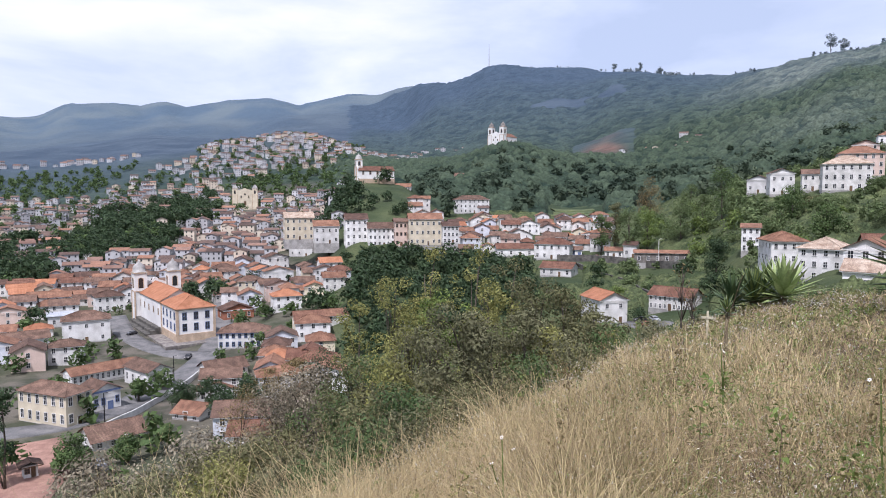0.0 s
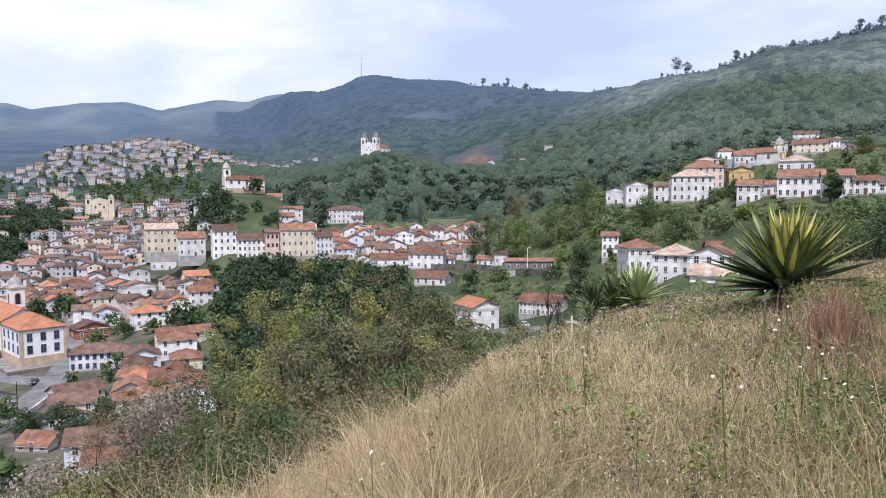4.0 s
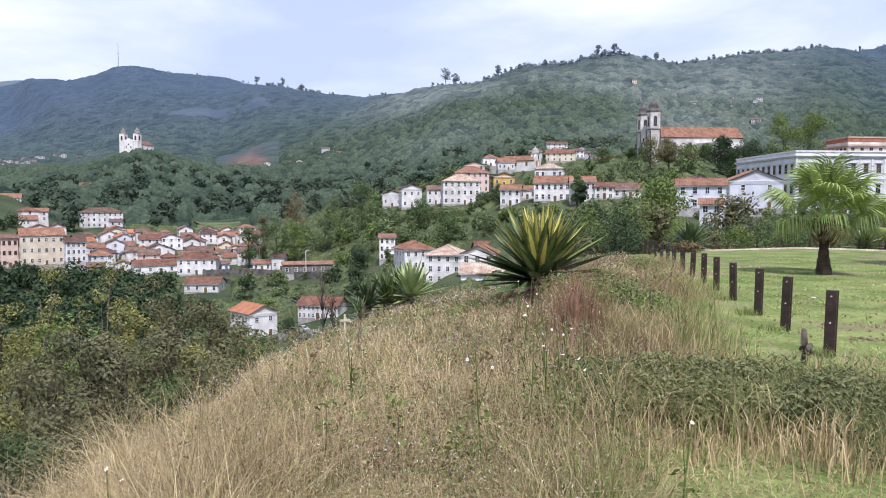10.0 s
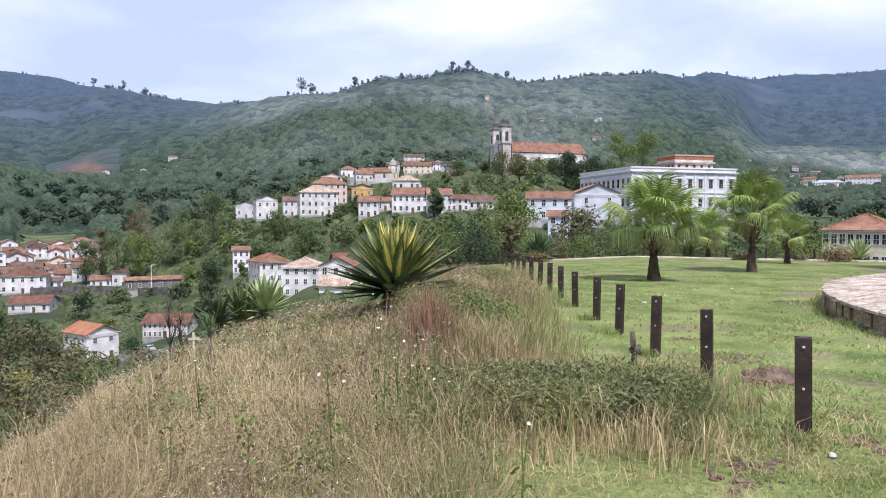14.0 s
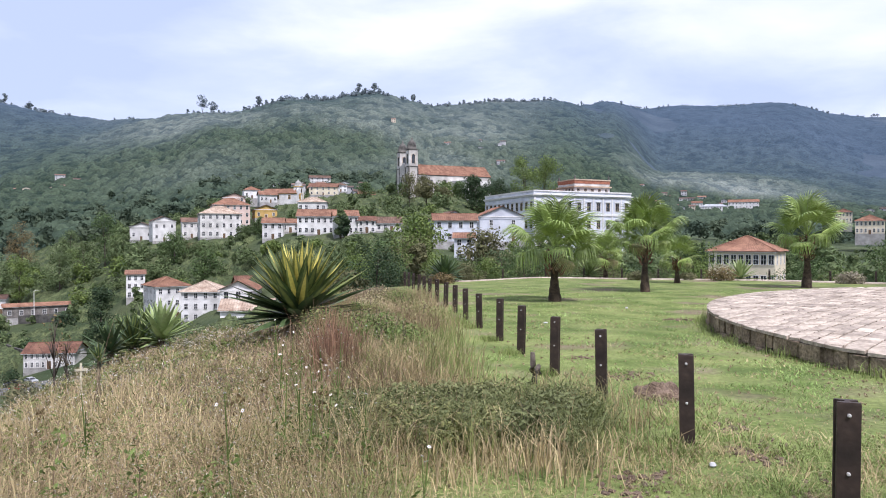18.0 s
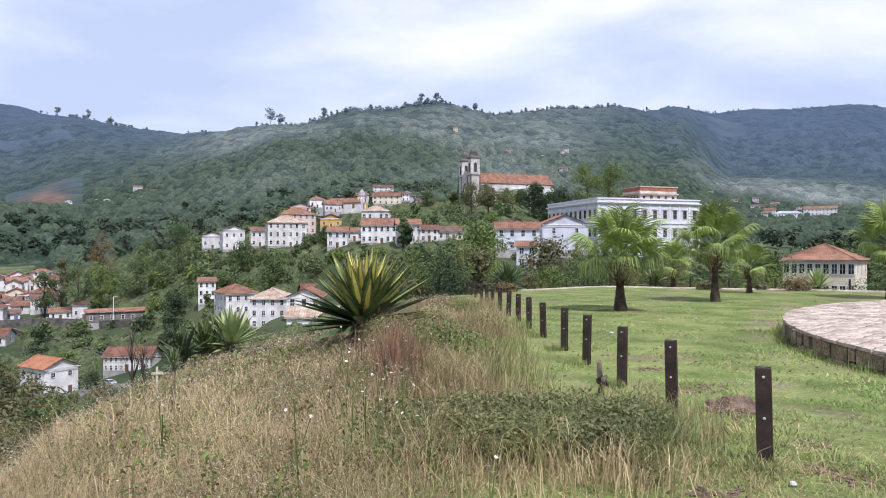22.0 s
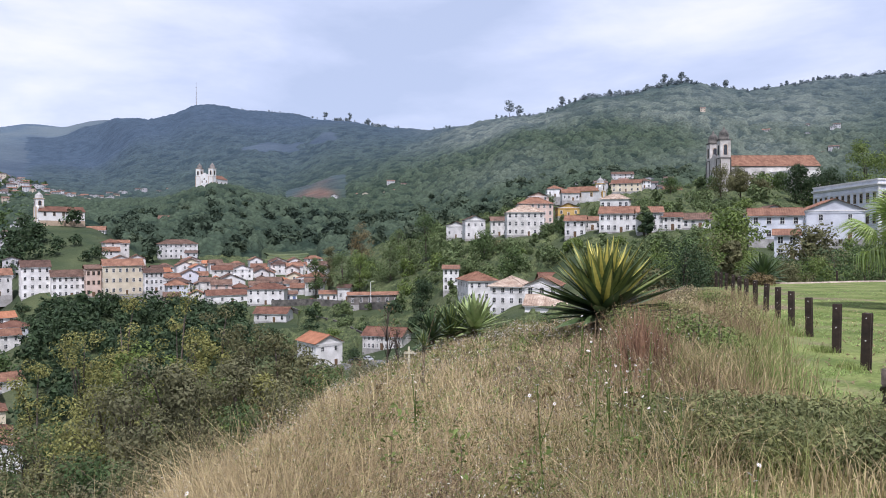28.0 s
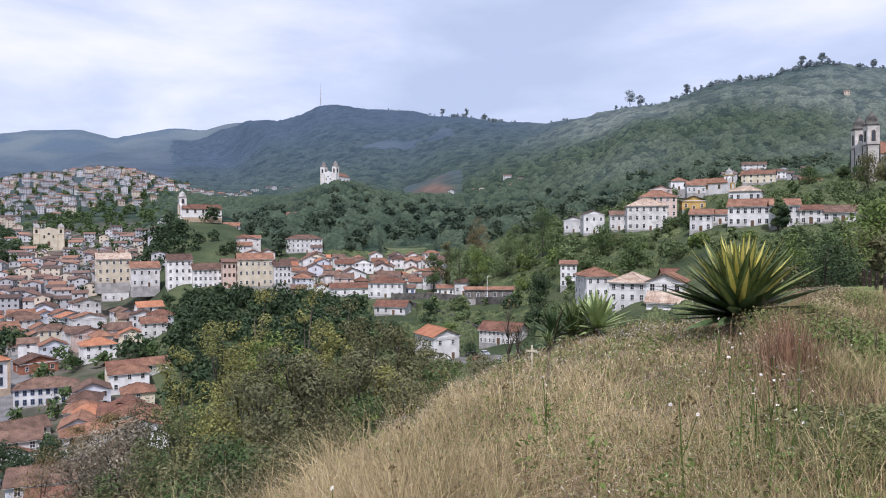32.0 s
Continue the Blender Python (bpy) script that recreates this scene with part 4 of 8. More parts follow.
def church(name, x, y, z, turn, label, w, l, h, tw, th, gap, wall, trim, roof, cap, cap_h=5.0, rise=None, bays=5, towers=2, facade_h=None):
    """A church with its front towards -y: nave, tiled roof, front wall with a curved gable, and one or two belfry towers."""
    ob = thing(name, (x, y, z), turn, label, "church")
    rise = rise or w * .28
    part("nave", wall_mesh(w, l, h, "side", rise, wall, 8), ob, (0, l / 2, 0))
    part("roof", roof_mesh(w, l, h, "side", rise, .5, roof, trim, .35), ob, (0, l / 2, 0))
    part("plinth", ring_mesh("plinth", w, l, -8, 1.0, .1, trim), ob, (0, l / 2, 0))
    part("cornice", ring_mesh("cornice", w, l, h - .6, h - .05, .2, trim), ob, (0, l / 2, 0))
    f = (facade_h or h + rise * .7)
    s = Shape()
    n = 14
    top = [(-gap / 2 + gap * k / n, f + 1.6 * math.sin(math.pi * k / n) ** .6 + (1.0 if abs(k - n / 2) < 2 else 0)) for k in range(n + 1)]
    line = [(-gap / 2, -6)] + top + [(gap / 2, -6)]
    m = len(line)
    s.v = [(a, -.9, b) for a, b in line] + [(a, .1, b) for a, b in line]
    s.f = [tuple(range(m - 1, -1, -1)), tuple(range(m, 2 * m))] + [(k, (k + 1) % m, m + (k + 1) % m, m + k) for k in range(m)]
    s.m = [0] * len(s.f)
    part("front_wall", s.mesh("front_wall", [wall]), ob, (0, 0, 0))
    part("door", kept(("door3", trim.name), lambda: door_mesh(2.2, 4.2, trim, WOOD_BROWN)), ob, (0, -.93, .1))
    wm = kept(("church_window", trim.name), lambda: window_mesh(1.3, 2.4, trim))
    for a in (-1, 1):
        part("window", wm, ob, (a * gap * .24, -.92, h * .62))
        for k in range(bays):
            part("window", wm, ob, (a * (w / 2 + .02), (k + .6) * l / bays, h * .58), a * math.pi / 2)
    part("oculus", opening_mesh(1.6, 1.8), ob, (0, -.93, h * .86))
    if towers == 2:
        for a in (-1, 1):
            tower(ob, a * (gap / 2 + tw / 2 - .3), tw / 2 - .9, tw, th, wall, trim, cap, cap_h)
    else:
        tower(ob, 0, tw / 2 - 1.2, tw, th, wall, trim, cap, cap_h)
    return ob


PLASTER_CHURCH = surface("church_plaster", (.60, .59, .57), (.76, .75, .72), .2, .9, .05, 14, .06)
pilar = church("church", -128.3, 300.7, -53.3, 216.9, "white baroque church with two bell towers and orange tile roofs", 15, 36, 13.5, 5.2, 22, 9.5, PLASTER_CHURCH, SAND, TILE_ORANGE, CONCRETE, 5.5, 4.0, 5)
part("choir", wall_mesh(14, 21, 13.2, "hip", 0, PLASTER_CHURCH, 8), pilar, (0, 46.5, 0))
part("choir_roof", roof_mesh(14, 21, 13.2, "hip", 3.8, .6, TILE_ORANGE, SAND, .35), pilar, (0, 46.5, 0))
part("stone_base", ring_mesh("stone_base", 14, 21, -8, 3.4, .25, SAND), pilar, (0, 46.5, 0))
part("choir_cornice", ring_mesh("choir_cornice", 14, 21, 12.4, 13.1, .2, SAND), pilar, (0, 46.5, 0))
for a in (-1, 1):
    for b in (-1, 1):
        s = Shape()
        s.box((-.45, -.45, 0), (.45, .45, 9))
        part("pilaster", s.mesh("pilaster", [SAND]), pilar, (a * 6.85, 46.5 + b * 10.35, 3.4))
wm = kept("choir_window", lambda: window_mesh(1.5, 2.6, WOOD_BLUE))
for zz in (4.6, 8.8):
    for k in (-4.2, 0, 4.2):
        part("window", wm, pilar, (k, 57.02, zz), math.pi)
    for k in range(4):
        for a in (-1, 1):
            part("window", wm, pilar, (a * 7.02, 39 + 5 * k, zz), a * math.pi / 2)

s = Shape()
s.box((-10.5, 33, -8), (12.5, 62.5, .55))
part("terrace", s.mesh("terrace", [STONE]), pilar)
for k, (x0, x1, top) in enumerate(((7.7, 9.6, 3.2), (9.6, 11.4, 2.1), (11.4, 13.2, 1.0))):
    s = Shape()
    s.box((x0, 2, -8), (x1, 36.5, top))
    part("stone_step", s.mesh("stone_step", [DARK_STONE]), pilar)
sx, sy = polar(4.1, 905)
church("church", sx, sy, 63, -42, "pale baroque hilltop church with twin dark-capped towers", 17, 34, 15, 6.5, 27, 13, PLASTER_CHURCH, SAND, TILE_RED, STONE, 7.5, 5, 4)
cx, cy = polar(-7.35, 500)
church("chapel", cx, cy, 12.5, -70, "white hilltop chapel with one bell tower and red roof", 11, 26, 7, 4.6, 15, 8, PLASTER_CHURCH, SAND, TILE_RED, CONCRETE, 4.5, 3, 5, towers=1)
rx, ry = polar(-16.3, 720)
church("church", rx, ry, -8.5, 10, "ochre and white church with small twin towers", 16, 28, 12, 5, 17, 15, PLASTER_CREAM, SAND, TILE_BROWN, CONCRETE, 4.5, 4, 3)
mx, my = polar(36.2, 432)
church("church", mx, my, 23, 32, "small white and yellow church with one belfry", 11, 22, 8.5, 4.2, 13, 10, PLASTER, PLASTER_YELLOW, TILE_RED, CONCRETE, 4.5, 3, 3, towers=1)

CHURCH_STONE = surface("weathered_church_wall", (.36, .335, .30), (.60, .575, .54), .25, .9, .1, 10, .2)
# the stone-towered church on the right-hand hill, seen along its side
kx, ky = polar(44.75, 418)
carmo = church("church", kx, ky, 29, -115, "large church with weathered stone towers and long salmon tile roof", 17, 54, 13.5, 5.6, 28, 11, CHURCH_STONE, DARK_STONE, TILE_RED, DARK_STONE, 7.5, 6.5, 6)
part("sacristy", wall_mesh(15, 40, 8.5, "lean", 2.0, PLASTER_OLD, 8), carmo, (14, 34, 0), math.pi / 2)


def long_palace():
    """The great white public building: storeys of tall windows between bands, a parapet, a low tiled roof and a rooftop block."""
    w, d, h = 47.4, 43.0, 22.4
    along, back = Vector((math.cos(radians(-25)), math.sin(radians(-25)))), Vector((math.cos(radians(65)), math.sin(radians(65))))
    mid = Vector(polar(55.5, 275)) + along * w / 2 + back * d / 2
    ob = thing("palace", (mid.x, mid.y, 0), -25, "large white palace in shade-tinted plaster with a parapet and tall windows", "palace")
    part("wall", wall_mesh(w, d, h, "flat", 0, PLASTER_SHADE_BLUE, 10), ob)
    for z, t, out, name in ((5.2, .5, .25, "string_course"), (12.4, .55, .3, "string_course"), (h - 2.4, .45, .35, "cornice"), (h - 1.95, .4, .7, "cornice"), (h - .45, .5, .3, "parapet_coping")):
        part(name, ring_mesh(name, w, d, z, z + t, out, WOOD_WHITE), ob)
    wm = kept("palace_window", lambda: window_mesh(1.6, 3.1, SAND))
    s = Shape()
    s.box((-1.3, -.34, 0), (1.3, -.02, .22))
    hood = s.mesh("window_hood", [WOOD_WHITE])
    for i, z in enumerate((.4, 7.3, 14.6)):
        for k in range(10):
            part("window", wm, ob, (-w / 2 + (k + .5) * w / 10, -d / 2 - .01, z))
            part("window_hood", hood, ob, (-w / 2 + (k + .5) * w / 10, -d / 2, z + 3.5))
        for k in range(11):
            part("window", wm, ob, (-w / 2 - .01, d / 2 - (k + .5) * d / 11, z), -math.pi / 2)
            part("window_hood", hood, ob, (-w / 2, d / 2 - (k + .5) * d / 11, z + 3.5), -math.pi / 2)
    s = Shape()
    s.box((-.32, -.16, -4), (.32, .05, h - 2.4))
    pil = s.mesh("pilaster", [WOOD_WHITE])
    for k in range(11):
        part("pilaster", pil, ob, (-w / 2 + .4 + k * (w - .8) / 10, -d / 2 - .02, 0))
    part("roof", roof_mesh(w - 5, d - 5, h - .6, "hip", 2.6, .1, TILE_RED, WOOD_WHITE, .4), ob)
    block = part("rooftop_block", wall_mesh(18, 13, 30.0, "flat", 0, PLASTER_OLD, -19), ob, (12.2, -3.5, -1.4))
    part("rooftop_cornice", ring_mesh("rooftop_cornice", 18, 13, 26.6, 27.2, .7, SAND), block)
    part("balustrade", ring_mesh("balustrade", 18, 13, 28.2, 29.6, .12, BRICK_RED), block)
    part("coping", ring_mesh("coping", 18, 13, 29.6, 30.1, .35, SAND), block)
    small = kept("pavilion_window", lambda: window_mesh(1.2, 2.0, SAND))
    for k in range(5):
        part("window", small, block, (-7.2 + 3.6 * k, -6.51, 24.0))
        part("window", small, block, (-9.01, -4.8 + 2.4 * k, 24.0), -math.pi / 2)
    s = Shape()
    s.lathe([(.5, 0), (.55, .3), (.3, .5), (.45, .9), (.4, 1.3), (.12, 1.6), (.05, 2.1)], 8)
    urn = s.mesh("urn", [DARK_STONE], True)
    for ux, uy in ((-8.7, -6.2), (8.7, -6.2), (8.7, 6.2), (-8.7, 6.2)):
        part("urn", urn, block, (ux, uy, 30.05))
    return ob


long_palace()
TAKEN += [(o.location.x, o.location.y, 22.0) for o in scene.objects if o.get("category") in ("church", "palace") and not o.parent]
TAKEN += [(-112.0, 276.0, 20.0), (-100.0, 262.0, 20.0), (-95.0, 240.0, 22.0), (-112.0, 247.0, 16.0), (-124.0, 263.0, 14.0)]


# ---- streets, walls, cars and street things ----
def ribbon(name, points, width, mat, label, category, lift=.25, kind="structure", every=6.0):
    """A paved strip that follows the ground along a line of (x, y)."""
    pts = [Vector(p) for p in points]
    line = []
    for a, b in zip(pts, pts[1:]):
        n = max(1, int((b - a).length / every))
        line += [a.lerp(b, k / n) for k in range(n)]
    line.append(pts[-1])
    for _ in range(3):
        line = [line[0]] + [(line[k - 1] + 2 * line[k] + line[k + 1]) / 4 for k in range(1, len(line) - 1)] + [line[-1]]
    s = Shape()
    cols = 5
    for k, p in enumerate(line):
        way = (line[min(k + 1, len(line) - 1)] - line[max(k - 1, 0)]).normalized()
        side = Vector((way.y, -way.x))
        for c in range(cols):
            q = p + side * width * (c / (cols - 1) - .5)
            s.v.append((q.x, q.y, ground(q.x, q.y) + lift))
        for e in (-.5, .5):
            q = p + side * width * e
            s.v.append((q.x, q.y, ground(q.x, q.y) - .4))
    n = cols + 2
    for k in range(len(line) - 1):
        a, b = k * n, (k + 1) * n
        for c in range(cols - 1):
            s.f.append((a + c, a + c + 1, b + c + 1, b + c))
        s.f += [(a + cols, a, b, b + cols), (a + cols - 1, a + cols + 1, b + cols + 1, b + cols - 1)]
    s.m = [0] * len(s.f)
    return tagged(new(name, s.mesh(name, [mat], True)), label, category, kind=kind)


def long_wall(points, h, mat, label, thick=.5, name="wall"):
    pts = [Vector(p) for p in points]
    line = []
    for a, b in zip(pts, pts[1:]):
        n = max(1, int((b - a).length / 5))
        line += [a.lerp(b, k / n) for k in range(n)]
    line.append(pts[-1])
    s = Shape()
    for k, p in enumerate(line):
        way = (line[min(k + 1, len(line) - 1)] - line[max(k - 1, 0)]).normalized()
        side = Vector((way.y, -way.x)) * thick / 2
        g = ground(p.x, p.y)
        for e, z in ((-1, -2), (-1, h), (1, h), (1, -2)):
            q = p + side * e
            s.v.append((q.x, q.y, g + z))
    for k in range(len(line) - 1):
        for c in range(3):
            s.f.append((4 * k + c, 4 * k + c + 1, 4 * k + 5 + c, 4 * k + 4 + c))
    s.f += [(0, 3, 2, 1), tuple(4 * len(line) - 4 + c for c in range(4))]
    s.m = [0] * len(s.f)
    return tagged(new(name, s.mesh(name, [mat])), label, "wall", kind="structure")


STREET = [(-135, 148), (-108, 150), (-94, 153), (-87, 163), (-84, 186), (-83, 226), (-86, 257), (-97, 294), (-113, 351), (-124, 406)]
ribbon("road", STREET, 9, ASPHALT, "grey paved street running through the valley", "road")
ribbon("road", [(-84, 236), (-93, 236), (-108, 246), (-124, 262), (-146, 300)], 8, ASPHALT, "grey paved lane round the church", "road", .3)
ribbon("road", [(-196, 376), (-232, 445), (-274, 523), (-303, 573)], 8, CONCRETE, "straight grey street climbing between roofs", "road", .4)
ribbon("road", [(52, 206), (60, 203), (63, 190), (60, 176)], 7, ASPHALT, "grey street behind the white house", "road")
ribbon("pavement", [(-76, 112), (-79, 126), (-84, 140), (-92, 146)], 14, PAVING, "red-brown paved square at the foot of the hill", "pavement", .2)
long_wall([(-80, 150), (-78.5, 168), (-77.5, 196), (-78, 220)], 1.6, PLASTER, "white garden wall along the street", .4)
long_wall([(52, 322), (66, 318), (80, 300), (94, 264)], 3.0, DARK_STONE, "dark stone retaining wall below the houses", .8)
long_wall([(58, 306), (62, 277), (69, 257), (70, 230)], 2.2, DARK_STONE, "mossy stone wall beside a grass terrace", .7)
long_wall([(102, 228), (113, 250), (123, 268), (140, 300), (160, 338)], .7, STONE, "low stone wall beside the steps up the hill", .5)
for k in range(4):
    ang = 14 + 1.1 * k
    long_wall([polar(9.3, 500 + 11 * k), polar(10.6, 497 + 11 * k), polar(12.0, 500 + 11 * k)], .9, surface("grass_terrace", (.12, .15, .05), (.2, .22, .08), .3, .95, .2, 9, .3, place="World") if k == 0 else bpy.data.materials["grass_terrace"], "grassy terrace step on the slope", 2.4, "terrace")


def car(x, y, turn, paint, label):
    """A small parked car: shaped body with cabin, glass, lamps and four wheels."""
    ob = thing("car", (x, y, ground(x, y) + .27), turn, label, "car", "parked cars")
    s = Shape()
    side = [(-2.05, .35), (-2.1, .75), (-1.9, .95), (-.95, 1.0), (-.35, 1.45), (1.05, 1.48), (1.75, 1.05), (2.05, .95), (2.08, .4)]
    m = len(side)
    for yy, inset in ((-.82, 0), (.82, 0)):
        s.v += [(a, yy * (1 if b < 1.02 else .84), b) for a, b in side]
    s.f = [tuple(range(m)), tuple(range(2 * m - 1, m - 1, -1))] + [(k, m + k, m + (k + 1) % m, (k + 1) % m) for k in range(m)]
    s.m = [0] * len(s.f)
    body = part("body", s.mesh("body", [paint]), ob)
    for yy in (-1, 1):
        g = Shape()
        g.face([(-.78, yy * .79, 1.06), (-.32, yy * .715, 1.38), (1.0, yy * .715, 1.4), (1.5, yy * .79, 1.06)][::yy])
        part("side_window", g.mesh("side_window", [GLASS]), body, (0, yy * .02, 0))
    for a in (((-.98, 1.03), (-.38, 1.43)), ((1.72, 1.1), (1.1, 1.46))):
        g = Shape()
        (x0, z0), (x1, z1) = a
        g.face([(x0, -.66, z0), (x0, .66, z0), (x1, .6, z1), (x1, -.6, z1)])
        part("windscreen", g.mesh("windscreen", [GLASS]), body, (-.02 if x0 < 0 else .02, 0, .02))
    wheel = kept("wheel", wheel_mesh)
    for a in (-1.3, 1.3):
        for b in (-.8, .8):
            part("wheel", wheel, ob, (a, b, .32))
    for yy in (-.6, .6):
        g = Shape()
        g.box((-2.12, yy - .18, .66), (-2.05, yy + .18, .82))
        part("headlight", g.mesh("headlight", [WOOD_WHITE]), ob)
    return ob


def wheel_mesh():
    s = Shape()
    s.tube([(0, -.11, 0), (0, -.1, 0), (0, .1, 0), (0, .11, 0)], [.26, .32, .32, .26], 12)
    return s.mesh("wheel", [IRON])


SILVER = surface("silver_car_paint", (.42, .43, .45), (.48, .49, .5), 1, .3, 0, 5, .05, metal=.4, sheen=.5)
DARK_PAINT = surface("dark_car_paint", (.03, .03, .035), (.05, .05, .055), 1, .3, 0, 5, .05, metal=.2, sheen=.5)
RED_PAINT = surface("red_car_paint", (.3, .05, .04), (.36, .07, .05), 1, .3, 0, 5, .05, metal=.2, sheen=.5)
car(*polar(17.0, 210), 100, SILVER, "silver hatchback parked on the street")
car(*polar(15.9, 214), 20, DARK_PAINT, "dark car parked beside a wall")
car(*polar(16.2, 206), 20, RED_PAINT, "red car parked beside a wall")
car(*polar(-27.1, 146), -50, DARK_PAINT, "dark car parked under a street tree")
car(*polar(-27.5, 150), -50, SILVER, "silver car parked under a street tree")
car(*polar(-17.9, 366), 110, SILVER, "white van parked up the street")
car(*polar(-20.9, 250), 95, DARK_PAINT, "dark car parked below the church")
car(*polar(-24.9, 292), 60, DARK_PAINT, "dark car parked beside the church steps")
car(*polar(13.2, 332), 0, SILVER, "pale car parked above the stone wall")
car(*polar(12.3, 331), 0, RED_PAINT, "red car parked above the stone wall")


def booth(x, y, turn):
    ob = thing("ticket_booth", (x, y, ground(x, y) + .2), turn, "small white booth with a brown shingled canopy", "booth")
    part("wall", wall_mesh(2.4, 2.2, 2.3, "flat", 0, PLASTER, .3), ob)
    part("roof", roof_mesh(3.6, 3.0, 2.35, "side", .7, .3, TILE_BROWN, WOOD_BROWN, .3), ob)
    part("door", kept("booth_door", lambda: door_mesh(.8, 1.9, WOOD_WHITE, WOOD_BROWN)), ob, (.4, -1.12, .02))
    part("window", kept("booth_window", lambda: window_mesh(.7, .8, WOOD_BROWN)), ob, (-.6, -1.11, .95))


booth(*polar(-32.0, 151), 40)


def lamp_post(x, y, h, label, mat, name="street_lamp"):
    ob = thing(name, (x, y, ground(x, y)), 0, label, "lamp post")
    s = Shape()
    s.tube([(0, 0, -1), (0, 0, h * .5), (0, 0, h)], [.16, .13, .1], 8)
    part("pole", s.mesh("pole", [mat]), ob)
    s = Shape()
    s.tube([(0, 0, h - .1), (.4, 0, h + .15), (1.2, 0, h + .2)], [.06, .05, .05], 6)
    part("arm", s.mesh("arm", [mat]), ob)
    s = Shape()
    s.lathe([(.05, h + .02), (.22, h + .06), (.2, h + .2), (.04, h + .26)], 8, (1.3, 0))
    part("lamp_head", s.mesh("lamp_head", [CONCRETE]), ob)


lamp_post(*polar(17.2, 300), 11, "tall pale concrete lamp post among trees", WOOD_WHITE)
lamp_post(*polar(-27.0, 178), 8, "dark street lamp post beside the road", IRON)
lamp_post(*polar(-22.0, 222), 8, "dark street lamp post beside the road", IRON)


def mast(bearing, r):
    x, y = polar(bearing, r)
    ob = thing("radio_mast", (x, y, ground(x, y)), 0, "thin steel radio mast on the mountain ridge", "mast")
    s = Shape()
    s.tube([(0, 0, -2), (0, 0, 40), (0, 0, 78)], [1.3, .9, .4], 5)
    part("pole", s.mesh("pole", [CONCRETE]), ob)
    for k in range(3):
        g = Shape()
        g.tube([(-3, 0, 30 + 16 * k), (3, 0, 30 + 16 * k)], [.3, .3], 4)
        part("crossbar", g.mesh("crossbar", [CONCRETE]), ob)


mast(3.5, 2250)


# grassed terraces on the far slope
TERRACE = surface("terraced_grass", (.055, .078, .035), (.115, .135, .062), .08, .95, .4, 12, .3, place="World")
for k in range(6):
    rr = 468 + 17 * k
    line = [polar(8.9 + .34 * j + .12 * math.sin(k + j), rr + 3 * math.sin(.8 * j + k)) for j in range(10)]
    ribbon("terrace", line, 9.0, TERRACE, "grassed terrace stepping up the slope", "terrace", 1.2)


# ---- the rest of the town: houses along the contours where the slopes are built over ----
rng = np.random.RandomState(5)


MAIN_BUILDINGS = []
for o in scene.objects:
    if o.get("category") in ("house", "church", "palace") and not o.parent:
        r = math.hypot(o.location.x, o.location.y)
        MAIN_BUILDINGS.append((math.degrees(math.atan2(o.location.x, o.location.y)), r, math.degrees((16 if o["category"] != "house" else 8) / r)))


def hides(b, r, reach=20):
    return any(abs(b - kb) < wide and kr - reach < r < kr for kb, kr, wide in MAIN_BUILDINGS)


def plots(b0, b1, r0, r1, step, chance, woods=.2, seed=33):
    """Plots in rows across a sector, left out where trees stand or another building is."""
    found = []
    r = r0
    while r < r1:
        db = math.degrees(step / r)
        b = b0 + rng.rand() * db
        while b < b1:
            rr, bb = r + rng.uniform(-.3, .3) * step, b + rng.uniform(-.22, .22) * db
            x, y = polar(bb, rr)
            if rng.rand() < chance and not hides(bb, rr) and float(waves(np.array(x), np.array(y), seed, 130, 3)) < woods and all((x - a) ** 2 + (y - c) ** 2 > (e + step * .36) ** 2 for a, c, e in TAKEN):
                found.append((x, y, bb, rr))
            b += db
        r += step * .82
    return found


WALLS = (PLASTER, PLASTER, PLASTER, PLASTER, PLASTER, PLASTER_OLD, PLASTER_OLD, PLASTER_SHADE_BLUE, PLASTER_SHADE_BLUE, PLASTER_CREAM, PLASTER_PINK)
WORDS = {PLASTER: "white", PLASTER_OLD: "stained white", PLASTER_CREAM: "cream", PLASTER_SHADE_BLUE: "bluish white", PLASTER_PINK: "pink"}
ROOFS = (TILE_BROWN, TILE_BROWN, TILE_BROWN, TILE_RED, TILE_RED, TILE_RED, TILE_ORANGE)
near_plots = plots(-34, -15, 262, 430, 12.6, .95, .34) + plots(-15.5, -8.5, 270, 395, 13, .93, .34) + plots(-2.5, 13, 352, 470, 13.5, .9, .45) + plots(-34, -27, 195, 265, 15, .6) + plots(-20, -9, 178, 270, 13, .85, .8) + plots(-25, -18, 135, 215, 14, .7, .4) + plots(-21, -6.5, 118, 215, 14, .34, .5) + plots(-34, -24, 160, 262, 14, .85, .4)
near_plots = near_plots[:330]
for x, y, b, r in near_plots:
    grain = 25 * float(waves(np.array(x), np.array(y), 12, 90, 2)) + (90 if rng.rand() < .4 else 0)
    w, d = rng.uniform(8.5, 13), rng.uniform(7, 9.5)
    floors = int(rng.choice((1, 1, 2, 2, 2)))
    wall, roof = WALLS[rng.randint(len(WALLS))], ROOFS[rng.randint(len(ROOFS) - (r < 200))]
    house(x, y, ground(x, y) + .1, w, d, 2.9 * floors + .3, -b + grain + rng.uniform(-8, 8), f"{WORDS[wall]} {('one', 'two', 'three')[floors - 1]}-storey town house with a {'brown' if roof == TILE_BROWN else 'orange' if roof == TILE_ORANGE else 'red'} tile roof", wall, roof,
          ("gable", "side", "hip", "gable")[rng.randint(4)], floors, int(w / 3.2), 1, group="town houses in the valley", fine=False, door=False)


